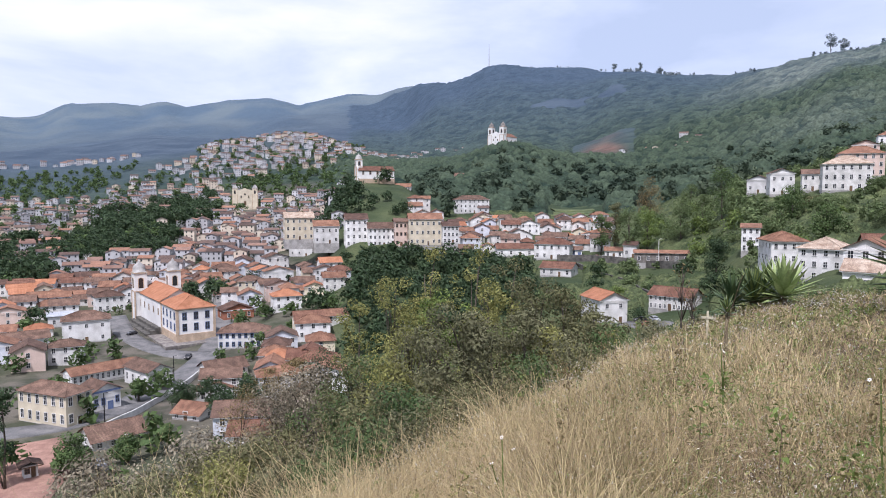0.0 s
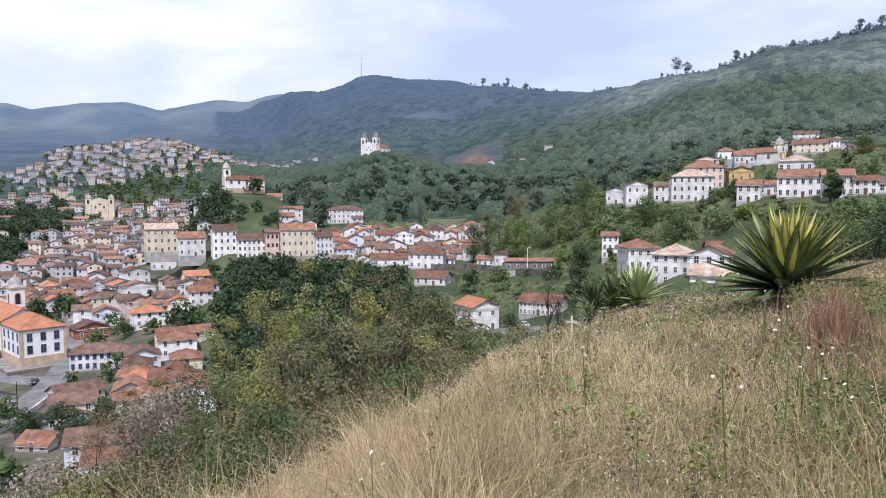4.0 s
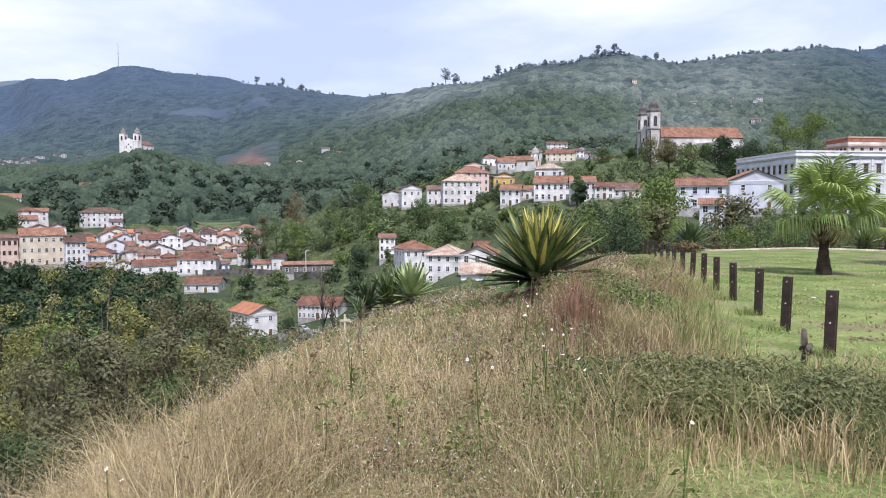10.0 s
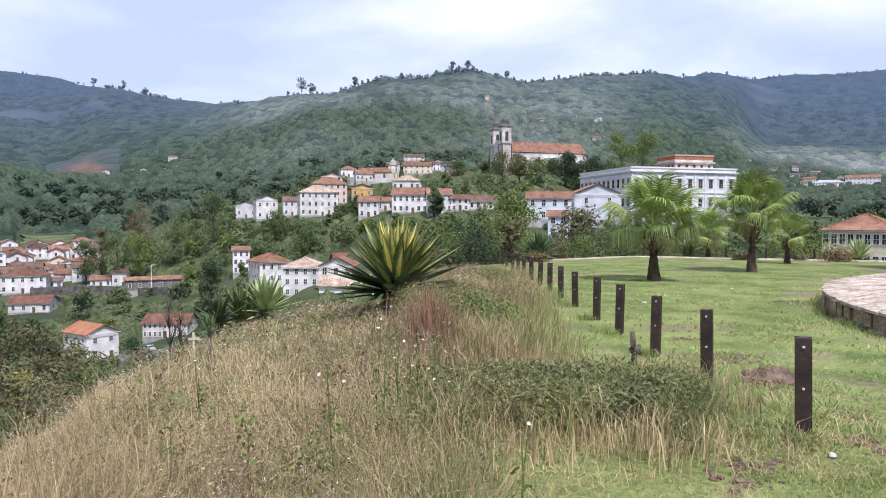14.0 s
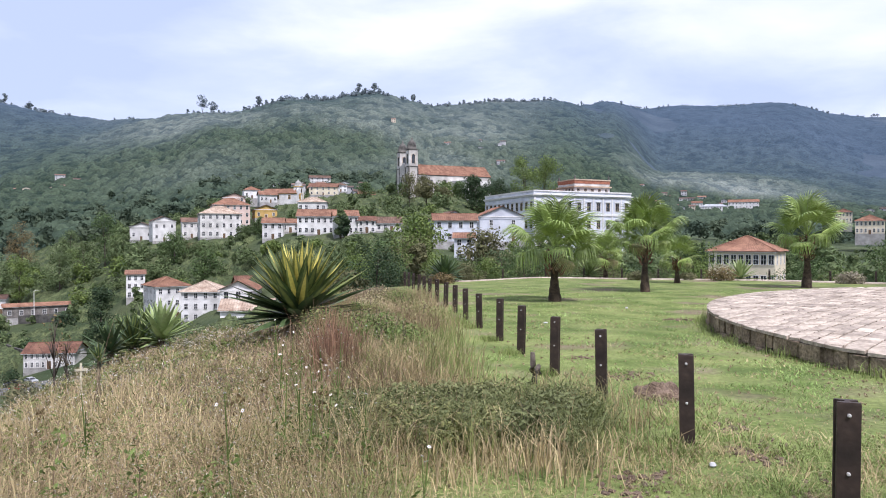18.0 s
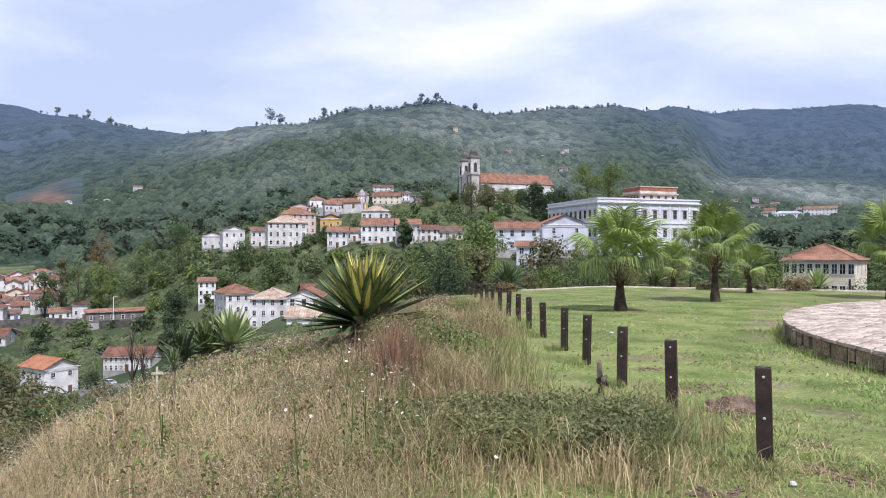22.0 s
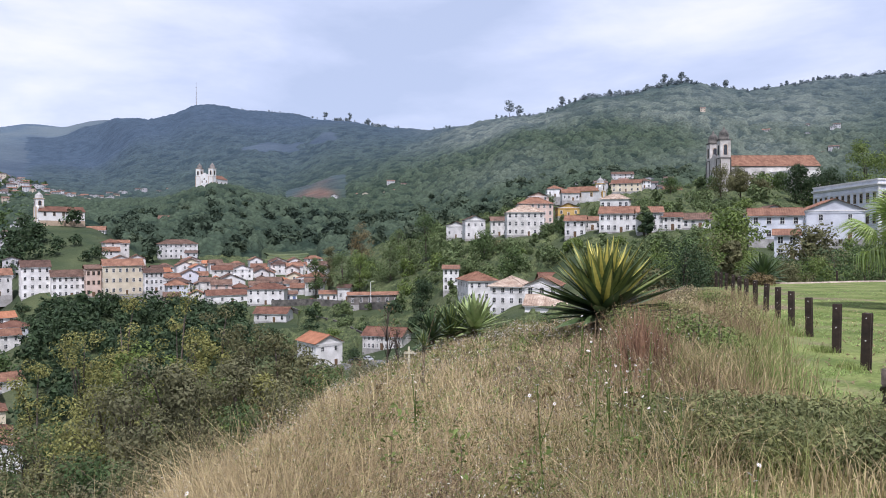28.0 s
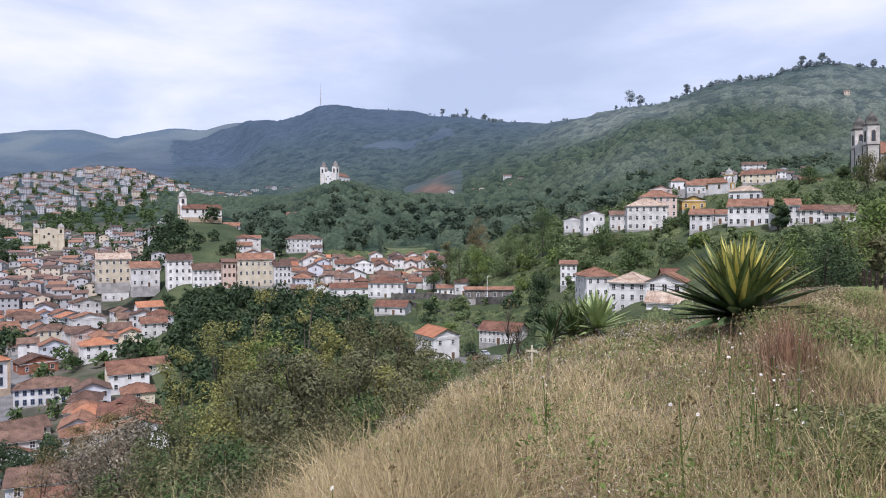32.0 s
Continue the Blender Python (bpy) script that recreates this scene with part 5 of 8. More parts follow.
def far_town():
    """The far quarters, one sheet of small houses with their roofs and windows."""
    spots = plots(-34, -8.5, 432, 660, 14, .92, .24) + plots(-34, -8, 660, 1000, 18, .75, .22) + plots(-34, -7.5, 1000, 1480, 22, .55, -.05) + plots(-19.5, -10, 1000, 1450, 19, .55, .12) + plots(-12, -8, 1350, 1600, 22, .6, .1)
    spots += plots(-9, 1.5, 1080, 1330, 24, .55, .1) + plots(64, 83, 890, 1010, 24, .6, .2) + plots(38, 54, 900, 1320, 46, .12, .1) + plots(14.5, 20, 870, 1050, 30, .5, .2) + plots(-3, 4, 470, 560, 22, .4, .2) + plots(33, 42, 480, 620, 17, .7, .35) + plots(25, 31, 560, 680, 24, .5)
    s = Shape()
    for x, y, b, r in spots:
        w, d = rng.uniform(7, 12), rng.uniform(6.5, 9)
        h = 3.0 * int(rng.choice((1, 2, 2, 3)))
        rise = .19 * d
        a = radians(-b) + 25 * math.radians(float(waves(np.array(x), np.array(y), 12, 90, 2))) + (math.pi / 2 if rng.rand() < .45 else 0)
        c, q, z = math.cos(a), math.sin(a), ground(x, y)
        body, tile = rng.choice((0, 0, 0, 1, 2)), rng.choice((3, 3, 4, 4, 5))

        def at(px, py, pz):
            return (x + c * px - q * py, y + q * px + c * py, z + pz)

        X, Y, o = w / 2, d / 2, .5
        k = len(s.v)
        s.v += [at(*p) for p in ((-X, -Y, -4), (X, -Y, -4), (X, Y, -4), (-X, Y, -4), (-X, -Y, h), (X, -Y, h), (X, Y, h), (-X, Y, h), (-X, 0, h + rise), (X, 0, h + rise))]
        for f in ((0, 1, 5, 4), (1, 2, 6, 9, 5), (2, 3, 7, 6), (3, 0, 4, 8, 7)):
            s.f.append(tuple(k + i for i in f))
            s.m.append(body)
        for sy in (-1, 1):
            e = h - o * rise / Y + .15
            s.face([at(sy * -(X + o), sy * (Y + o), e), at(sy * (X + o), sy * (Y + o), e), at(sy * (X + o), 0, h + rise + .15), at(sy * -(X + o), 0, h + rise + .15)][::1 if sy < 0 else 1], tile)
        n = int(w / 3)
        for i in range(int(h / 3)):
            for j in range(n):
                p = -X + (j + .5) * w / n
                for sy in (-1, 1):
                    v = sy * (Y + .05)
                    s.face([at(p - .5, v, 3 * i + 1), at(p + .5, v, 3 * i + 1), at(p + .5, v, 3 * i + 2.3), at(p - .5, v, 3 * i + 2.3)], 6)
            for sx_ in (-1, 1):
                v = sx_ * (X + .05)
                for p in (-d / 4, d / 4):
                    s.face([at(v, p - .45, 3 * i + 1), at(v, p + .45, 3 * i + 1), at(v, p + .45, 3 * i + 2.3), at(v, p - .45, 3 * i + 2.3)], 6)
    me = s.mesh("far_houses", [FAR_WALL, FAR_CREAM, FAR_GREY, FAR_TILE, FAR_BROWN, FAR_ORANGE, GLASS])
    tagged(new("far_houses", me), "crowded white houses with red tile roofs on far slopes", "houses", kind="stuff")
    return len(spots)


# white walls, dimmed in the colour for the haze before them
FAR_WALL = surface("hazed_far_walls", (.36, .36, .375), (.54, .535, .53), .02, .9, 0, 9, .1, islands=.12, place="World")
FAR_CREAM = surface("far_cream_walls", (.48, .40, .32), (.62, .54, .44), .02, .9, 0, 9, .1, islands=.12, place="World")
FAR_GREY = surface("far_grey_walls", (.36, .36, .37), (.5, .5, .5), .02, .9, 0, 9, .1, islands=.12, place="World")
FAR_TILE = surface("far_red_tiles", (.118, .066, .054), (.215, .128, .102), .03, .9, 0, 30, .25, islands=.2, place="World")
FAR_BROWN = surface("far_brown_tiles", (.070, .046, .040), (.145, .096, .080), .03, .9, 0, 30, .25, islands=.2, place="World")
FAR_ORANGE = surface("far_orange_tiles", (.20, .10, .068), (.29, .155, .11), .03, .9, 0, 30, .2, islands=.12, place="World")
far_town()


# ---- woods and trees ----
def leaf_stuff(name, dark, light, amount=.35, thin=.3, rough=.7):
    return surface(name, dark, light, .35, rough, 0, 8, .15, islands=amount, through_light=thin, place="World", sheen=.2)


LEAF_DARK = leaf_stuff("dark_green_leaves", (.030, .050, .024), (.066, .094, .042))
LEAF_MID = leaf_stuff("green_leaves", (.056, .086, .030), (.118, .158, .056))
LEAF_BRIGHT = leaf_stuff("bright_green_leaves", (.10, .135, .032), (.185, .222, .062))
LEAF_OLIVE = leaf_stuff("olive_grey_leaves", (.088, .086, .040), (.175, .162, .080))
LEAF_PALE = leaf_stuff("pale_dusty_leaves", (.13, .105, .075), (.30, .255, .19))
LEAF_RUST = leaf_stuff("rust_brown_leaves", (.125, .085, .042), (.225, .160, .080))
# skyline trees: leaf colour lightened and blued to stand in for haze
LEAF_FAR = leaf_stuff("hazed_woodland", (.18, .22, .23), (.24, .285, .285), .25, .3)
LEAF_GREY = leaf_stuff("grey_olive_leaves", (.085, .084, .044), (.190, .178, .098))
LEAF_YELLOW = leaf_stuff("yellow_olive_leaves", (.145, .140, .042), (.255, .236, .084))
LEAF_SLOPE = leaf_stuff("slope_tree_leaves", (.078, .106, .042), (.168, .202, .084))


def forest_stuff(name, dark, light):
    return surface(name, dark, light, .012, .8, 0, 9, .22, islands=.22, through_light=.35, place="World", sheen=.1)


FOREST_DARK = forest_stuff("dark_forest_leaves", (.034, .052, .036), (.070, .094, .060))
FOREST_MID = forest_stuff("green_forest_leaves", (.052, .074, .046), (.104, .130, .080))
# pale blue in this leaf colour is painted haze
FOREST_FAR = forest_stuff("hazed_forest", (.19, .235, .25), (.25, .30, .31))
BARK = surface("grey_brown_bark", (.05, .042, .034), (.12, .10, .08), 3, .95, .4, 8, .3)
BARK_PALE = surface("pale_bark", (.14, .125, .10), (.24, .22, .18), 3, .95, .3, 8, .3)


def leaf_cards(rs, n, clumps, size, flat=.4):
    """n small folded leaves scattered through the shells of the clumps (x, y, z, radius), as corners and faces."""
    c = np.array(clumps)
    pick = rs.choice(len(c), n, p=c[:, 3] ** 2 / (c[:, 3] ** 2).sum())
    way = rs.normal(size=(n, 3))
    way /= np.linalg.norm(way, axis=1)[:, None]
    at = c[pick, :3] + way * (c[pick, 3] * rs.uniform(.5, 1.08, n) ** .5)[:, None] * np.array([1, 1, .8])
    up = way * 1.1 + rs.normal(size=(n, 3)) * .45 + np.array([0, 0, flat])
    up /= np.linalg.norm(up, axis=1)[:, None]
    a = np.cross(up, rs.normal(size=(n, 3)))
    a /= np.linalg.norm(a, axis=1)[:, None]
    b = np.cross(up, a)
    s = size * rs.uniform(.6, 1.3, n)[:, None]
    v = np.stack((at - a * s, at - b * s * .45 + up * s * .08, at + a * s, at + b * s * .45 + up * s * .08), 1).reshape(-1, 3)
    return v, np.arange(4 * n).reshape(-1, 4)


def clump_set(rs, n, w, h, low=.35, r=(.16, .3)):
    """Clumps that make an uneven crown w wide in a tree h high, from low * h up."""
    out = []
    for _ in range(n):
        a, q, t = rs.uniform(0, 2 * math.pi), rs.uniform(0, 1) ** .6, rs.uniform(0, 1)
        wide = math.sin(math.pi * min(1, .18 + .75 * t)) ** .7
        out.append((q * wide * w * .38 * math.cos(a), q * wide * w * .38 * math.sin(a), h * (low + (1 - low) * t * .88), w * rs.uniform(*r) * .8))
    return out


TEMPLATES = {}


def template(kind, cards, seed):
    key = (kind, cards, seed)
    if key not in TEMPLATES:
        rs = np.random.RandomState(100 + seed)
        shape = {"round": (15, 1.1, 1.0, .26), "wide": (18, 1.45, .9, .34), "tall": (12, .6, 1.25, .2), "bush": (9, 1.2, .6, .1)}[kind]
        clumps = clump_set(rs, shape[0], shape[1], shape[2], shape[3])
        TEMPLATES[key] = leaf_cards(rs, cards, clumps, 1.45 / math.sqrt(cards))
    return TEMPLATES[key]


SIGHT = []
for o in scene.objects:
    if o.get("category") in ("house", "church", "palace") and not o.parent:
        r = math.hypot(o.location.x, o.location.y)
        wide, tall = {"house": (8, 6), "church": (17, 12), "palace": (40, 19)}[o["category"]]
        plain = o.get("group", "") == "town houses in the valley"
        SIGHT.append((math.degrees(math.atan2(o.location.x, o.location.y)), r, math.degrees((5 if plain else wide) / r), plain, (o.location.z + .3 * tall - 1.68) / r))
rw = np.random.RandomState(8)


def clear_of_houses(b, r, x, y, tall):
    """True where a tree neither stands in a building nor hides more than the foot of one of the main ones."""
    top = (ground(x, y) + tall - 1.68) / r
    for hb, hr, wide, plain, foot in SIGHT:
        if abs(b - hb) < wide * 1.1 and (hr - 7 < r < hr + 12 or (not plain and r < hr and top > foot)):
            return False
    return True


def in_the_way(x, y):
    return any((x - a) ** 2 + (y - c) ** 2 < (e * .8) ** 2 for a, c, e in TAKEN)


HOUSE_SPOTS = np.array([(o.location.x, o.location.y) for o in scene.objects if o.get("category") in ("house", "church") and not o.parent])


def clear_of_walls(x, y):
    return np.hypot(HOUSE_SPOTS[:, 0] - x, HOUSE_SPOTS[:, 1] - y).min() > 8 and all((x - a) ** 2 + (y - c) ** 2 > (e * .8) ** 2 for a, c, e in TAKEN if e > 10)


def woods(name, label, mat, zones, cards, kinds=("round", "wide", "tall"), seed=1):
    """One sheet of many trees over sectors (bearing from, to, distance from, to, step, height, chance, slack)."""
    vs, fs, base = [], [], 0
    for b0, b1, r0, r1, step, tall, chance, slack in zones:
        r = r0
        while r < r1:
            db = math.degrees(step / r)
            b = b0 + rw.rand() * db
            while b < b1:
                bb, rr = b + rw.uniform(-.45, .45) * db, r + rw.uniform(-.45, .45) * step
                x, y = polar(bb, rr)
                if rw.rand() < chance and (slack <= 0 or clear_of_houses(bb, rr, x, y, tall * .95)) and (slack != -2 or float(waves(np.array(x), np.array(y), 21, 260, 4)) > -.05) and (slack != -3 or (float(waves(np.array(x), np.array(y), VALLEY_CLUMPS, 130, 3)) > .27 and not in_the_way(x, y))) and (slack != -4 or clear_of_walls(x, y)) and not any(p < bb < q and u < rr < w for p, q, u, w in BARE):
                    v, f = template(kinds[rw.randint(len(kinds))], cards, rw.randint(4))
                    h = tall * rw.uniform(.6, 1.25)
                    a = rw.uniform(0, 6.28)
                    c, q = math.cos(a) * h, math.sin(a) * h
                    m = np.array([[c, -q, 0], [q, c, 0], [0, 0, h]])
                    vs.append(v @ m.T + np.array([x, y, ground(x, y) - .05 * h]))
                    fs.append(f + base)
                    base += len(v)
                b += db
            r += step * .85
    me = mesh_of(name, np.concatenate(vs), np.concatenate(fs), mat)
    return tagged(new(name, me), label, "trees", kind="stuff")


VALLEY_CLUMPS = 33
BARE = ((10.6, 14.9, 900, 1230), (8.6, 12.6, 455, 590))


woods("ravine_trees", "dark green trees filling the ravine and knoll", LEAF_DARK,
      [(-10.5, -8, 255, 345, 10, 10, .7, 25), (-8, 7, 225, 340, 9, 10, .9, 25), (-13, 1, 337, 362, 7, 5, .9, 0), (-13, -2.5, 425, 500, 10, 12, .85, 60), (-34, -29.5, 430, 640, 12, 13, .7, 0), (-27, -18.5, 640, 850, 13, 15, .75, 0), (-34, -8, 300, 640, 20, 8, .4, 14), (-34, -8, 345, 660, 10, 9.5, .9, -3)], 230, ("round", "wide"), seed=2)
woods("hillfoot_trees", "dark and olive trees at the hill's foot", LEAF_DARK,
      [(3, 24, 125, 275, 12, 6.5, .5, 45)], 420, ("round", "wide"), seed=22)
woods("valley_trees", "green garden trees in clumps between the roofs", LEAF_MID,
      [(-34, -8, 330, 640, 15, 8, .7, -3), (-34, -9, 140, 345, 12, 6.5, .55, -4), (-34, -8, 640, 1300, 20, 10, .8, -3), (-20, -7, 980, 1500, 20, 9, .5, 0), (-34, -8, 640, 1100, 20, 9, .6, 0)], 90, ("round", "wide"), seed=12)
woods("hill_trees", "mixed green trees on the town's slopes", LEAF_SLOPE,
      [(8, 16, 225, 300, 12, 7, .4, 45), (15, 30.5, 280, 430, 11, 10, .7, 80), (21, 46, 165, 330, 11, 7, .7, 70), (38, 62, 125, 260, 12, 6.5, .7, 110), (60, 83, 125, 330, 13, 9, .6, 55), (41, 57, 330, 470, 14, 12, .5, 40), (28, 45, 330, 470, 14, 9, .5, 60)], 520, ("round", "wide", "round", "tall"), seed=3)
woods("hill_shrubs", "green shrubs between the houses on the slope", LEAF_SLOPE, [(30, 58, 190, 420, 9, 3.6, .55, 60), (15, 30, 240, 430, 9, 3.4, .5, 60)], 130, ("bush", "round"), seed=31)
woods("sunlit_trees", "bright green trees and shrubs among the houses", LEAF_BRIGHT,
      [(16, 30, 300, 400, 20, 9, .35, 80), (24, 62, 130, 300, 18, 6, .4, 90), (60, 83, 130, 250, 18, 7, .4, 50), (46, 58, 330, 420, 26, 14, .4, 20), (8, 20, 230, 330, 22, 6, .3, 40)], 460, ("round", "wide"), seed=4)
woods("slope_scrub", "olive scrub and trees below the grassy brow", LEAF_OLIVE,
      [(-33, -15, 34, 110, 6, 4.6, .55, 0), (-16, 3, 36, 130, 7.5, 3.8, .5, 0), (3, 13, 34, 150, 7.5, 4, .5, 0), (13, 20, 40, 110, 7, 2.2, .5, 90), (20, 38, 48, 110, 8, 1.6, .35, 90), (36, 46, 46, 125, 7, 3.4, .6, 60)], 480, seed=5)
woods("slope_bushes", "dark green bushes below the grassy brow", LEAF_DARK,
      [(-7, 3, 36, 120, 14, 4.2, .4, 0), (3, 16, 30, 120, 14, 3.6, .4, 0)], 420, seed=15)
woods("forest", "dense dark trees on the mid slopes", FOREST_DARK,
      [(-3, 22, 500, 760, 20, 13, .6, 30), (-10, 0, 540, 760, 20, 12, .6, 30), (20, 84, 450, 760, 22, 11, .5, 30)], 84, ("round", "wide"), seed=6)
woods("mixed_forest", "lighter green trees through the forest", FOREST_MID,
      [(-3, 22, 480, 760, 30, 11, .5, 30), (-10, 0, 540, 760, 30, 11, .5, 30), (20, 84, 450, 800, 24, 11, .5, 30)], 84, ("round", "wide"), seed=16)


def crest(b):
    """How far out the skyline lies along a bearing."""
    rr = np.arange(1150, 2700, 10.0)
    x, y = rr * math.sin(radians(b)), rr * math.cos(radians(b))
    return float(rr[np.argmax((height(x, y) - 1.68) / rr)])


def crest_trees():
    """Uneven trees along the skyline, thick in some stretches and open in others."""
    rs = np.random.RandomState(19)
    vs, fs, base = [], [], 0
    for b0, b1, n, tall in ((14, 19.5, 46, 15), (22, 24, 7, 13), (27, 34, 34, 12), (34, 43, 80, 15), (43, 58, 90, 13), (58, 84, 70, 12), (5, 14, 16, 10)):
        for b in rs.uniform(b0, b1, n):
            r = crest(b) - rs.uniform(0, 25)
            x, y = polar(b, r)
            h = tall * rs.uniform(.35, 1.1)
            v, f = template(("round", "wide", "tall")[rs.randint(3)], 64, rs.randint(4))
            vs.append(v * h + np.array([x, y, ground(x, y) - .12 * h]))
            fs.append(f + base)
            base += len(v)
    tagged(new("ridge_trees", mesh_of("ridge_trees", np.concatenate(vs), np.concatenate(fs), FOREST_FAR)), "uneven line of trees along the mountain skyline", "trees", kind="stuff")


crest_trees()


def hashed(i, j, seed):
    s = np.sin(i * 127.1 + j * 311.7 + seed * 74.7) * 43758.5453
    return s - np.floor(s)


def crowns(x, y, cell, seed):
    """Rounded crowns standing side by side: height 0 to 1 of the nearest and its own random number."""
    u, v = x / cell, y / cell
    i, j = np.floor(u), np.floor(v)
    best, own = np.full(x.shape, 9.0), np.zeros(x.shape)
    for a in (-1, 0, 1):
        for b in (-1, 0, 1):
            p, q = i + a, j + b
            size = .75 + .5 * hashed(p, q, seed + 5)
            d = np.hypot(u - p - hashed(p, q, seed), v - q - hashed(p, q, seed + 3)) / size
            near = d < best
            best, own = np.where(near, d, best), np.where(near, hashed(p, q, seed + 9), own)
    return np.sqrt(np.clip(1 - (1.55 * best) ** 2, 0, 1)), own


def canopy(name, label, mat, b0, b1, r0, r1, db, dr, cell, tall, open_at, slack):
    """Closed forest: one sheet of crowns over the slopes, let down into the ground where meadow, rock or houses lie."""
    bs = np.radians(np.arange(b0, b1, db))
    rr = np.exp(np.arange(math.log(r0), math.log(r1), dr))
    b, r = np.meshgrid(bs, rr)
    x, y = r * np.sin(b), r * np.cos(b)
    deg = np.degrees(b)
    bump, own = crowns(x, y, cell, 4)
    small, _ = crowns(x, y, cell * .4, 14)
    cover = np.clip((waves(x, y, 21, 260, 4) - open_at) * 9, 0, 1)
    for p, q, u, w in BARE:
        cover *= 1 - band(deg, p - .5, q + .5, .5) * band(r, u, w, 25)
    if slack:
        for hb, hr, wide, plain, foot in SIGHT:
            cover *= 1 - band(deg, hb - wide * 1.3, hb + wide * 1.3, wide * .3) * band(r, hr - slack, hr + 16, 6)
    edge = np.clip((r - r0) / (.05 * r0), 0, 1) * np.clip((r1 - r) / (.03 * r1), 0, 1) * np.clip((deg - b0) / 2, 0, 1)
    leafy = hashed(np.floor(x * 3.1), np.floor(y * 2.7), 31) - .5
    z = height(x, y) + cover * edge * (tall * .1 + tall * (.4 + .6 * own) * (bump * .7 + small * .3) + tall * (.14 if r0 > 300 else .34) * leafy) - (1 - cover * edge) * 4
    nb, nr = len(bs), len(rr)
    i, j = np.meshgrid(np.arange(nr - 1), np.arange(nb - 1), indexing="ij")
    quads = np.stack((i * nb + j, i * nb + j + 1, (i + 1) * nb + j + 1, (i + 1) * nb + j), -1).reshape(-1, 4)
    low = (cover * edge).reshape(-1)
    quads = quads[low[quads].max(1) > .01]
    me = mesh_of(name, np.stack((x, y, z), -1).reshape(-1, 3), np.ascontiguousarray(quads), mat, smooth=True)
    # lighter green patches; sunlit tone is put into the crowns' colour here
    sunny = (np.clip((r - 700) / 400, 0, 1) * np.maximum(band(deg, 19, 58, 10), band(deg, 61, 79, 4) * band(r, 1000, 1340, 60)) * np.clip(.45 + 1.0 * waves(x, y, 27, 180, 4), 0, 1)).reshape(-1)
    # high follows distance: it brings haze blue into the crowns' colour
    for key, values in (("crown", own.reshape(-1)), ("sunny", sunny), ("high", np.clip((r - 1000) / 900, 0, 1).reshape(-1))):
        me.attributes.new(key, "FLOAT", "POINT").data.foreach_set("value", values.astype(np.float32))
    return tagged(new(name, me), label, "forest", kind="stuff")


def canopy_material():
    m = bpy.data.materials.new("forest_canopy")
    m.use_nodes = True
    n, l = m.node_tree.nodes, m.node_tree.links
    b = n["Principled BSDF"]
    b.inputs["Roughness"].default_value, b.inputs["Specular IOR Level"].default_value = .95, .08
    co = n.new("ShaderNodeNewGeometry").outputs["Position"]

    def told(name):
        t = n.new("ShaderNodeAttribute")
        t.attribute_name = name
        return t.outputs["Fac"]

    def ramp(fac, a, c, lo=0.0, hi=1.0):
        r = n.new("ShaderNodeValToRGB")
        r.color_ramp.elements[0].position, r.color_ramp.elements[1].position = lo, hi
        r.color_ramp.elements[0].color, r.color_ramp.elements[1].color = (*a, 1), (*c, 1)
        l.new(fac, r.inputs[0])
        return r.outputs[0]

    def mixed(fac, a, c):
        x = n.new("ShaderNodeMix")
        x.data_type = "RGBA"
        l.new(fac, x.inputs["Factor"])
        l.new(a, x.inputs["A"])
        l.new(c, x.inputs["B"])
        return x.outputs["Result"]

    leaves = n.new("ShaderNodeTexNoise")
    leaves.inputs["Scale"].default_value, leaves.inputs["Detail"].default_value = .35, 5
    l.new(co, leaves.inputs["Vector"])
    crown = told("crown")
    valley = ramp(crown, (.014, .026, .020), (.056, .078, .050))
    # crowns far off, with haze put into their blue-grey colours
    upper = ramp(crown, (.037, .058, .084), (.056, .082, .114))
    # lighter slopes: green with sun and some haze put into the colour
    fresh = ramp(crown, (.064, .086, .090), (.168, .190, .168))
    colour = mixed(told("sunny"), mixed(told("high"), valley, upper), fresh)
    speck, hue = n.new("ShaderNodeMapRange"), n.new("ShaderNodeHueSaturation")
    speck.inputs["From Min"].default_value, speck.inputs["From Max"].default_value = .3, .7
    speck.inputs["To Min"].default_value, speck.inputs["To Max"].default_value = .62, 1.38
    l.new(leaves.outputs["Fac"], speck.inputs["Value"])
    l.new(speck.outputs[0], hue.inputs["Value"])
    l.new(colour, hue.inputs["Color"])
    l.new(hue.outputs[0], b.inputs["Base Color"])
    relief = n.new("ShaderNodeBump")
    relief.inputs["Strength"].default_value, relief.inputs["Distance"].default_value = .6, 1.5
    l.new(leaves.outputs["Fac"], relief.inputs["Height"])
    l.new(relief.outputs[0], b.inputs["Normal"])
    return m


CANOPY = canopy_material()
THICKET = surface("thicket_leaves", (.028, .042, .020), (.092, .110, .048), .22, .9, .9, 9, .6, place="World", sheen=.1)
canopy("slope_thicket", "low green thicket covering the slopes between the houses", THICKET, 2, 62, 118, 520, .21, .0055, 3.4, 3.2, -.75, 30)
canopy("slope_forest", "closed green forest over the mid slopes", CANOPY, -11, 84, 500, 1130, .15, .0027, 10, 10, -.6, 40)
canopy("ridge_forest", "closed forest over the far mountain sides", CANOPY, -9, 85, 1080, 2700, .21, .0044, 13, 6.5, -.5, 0)


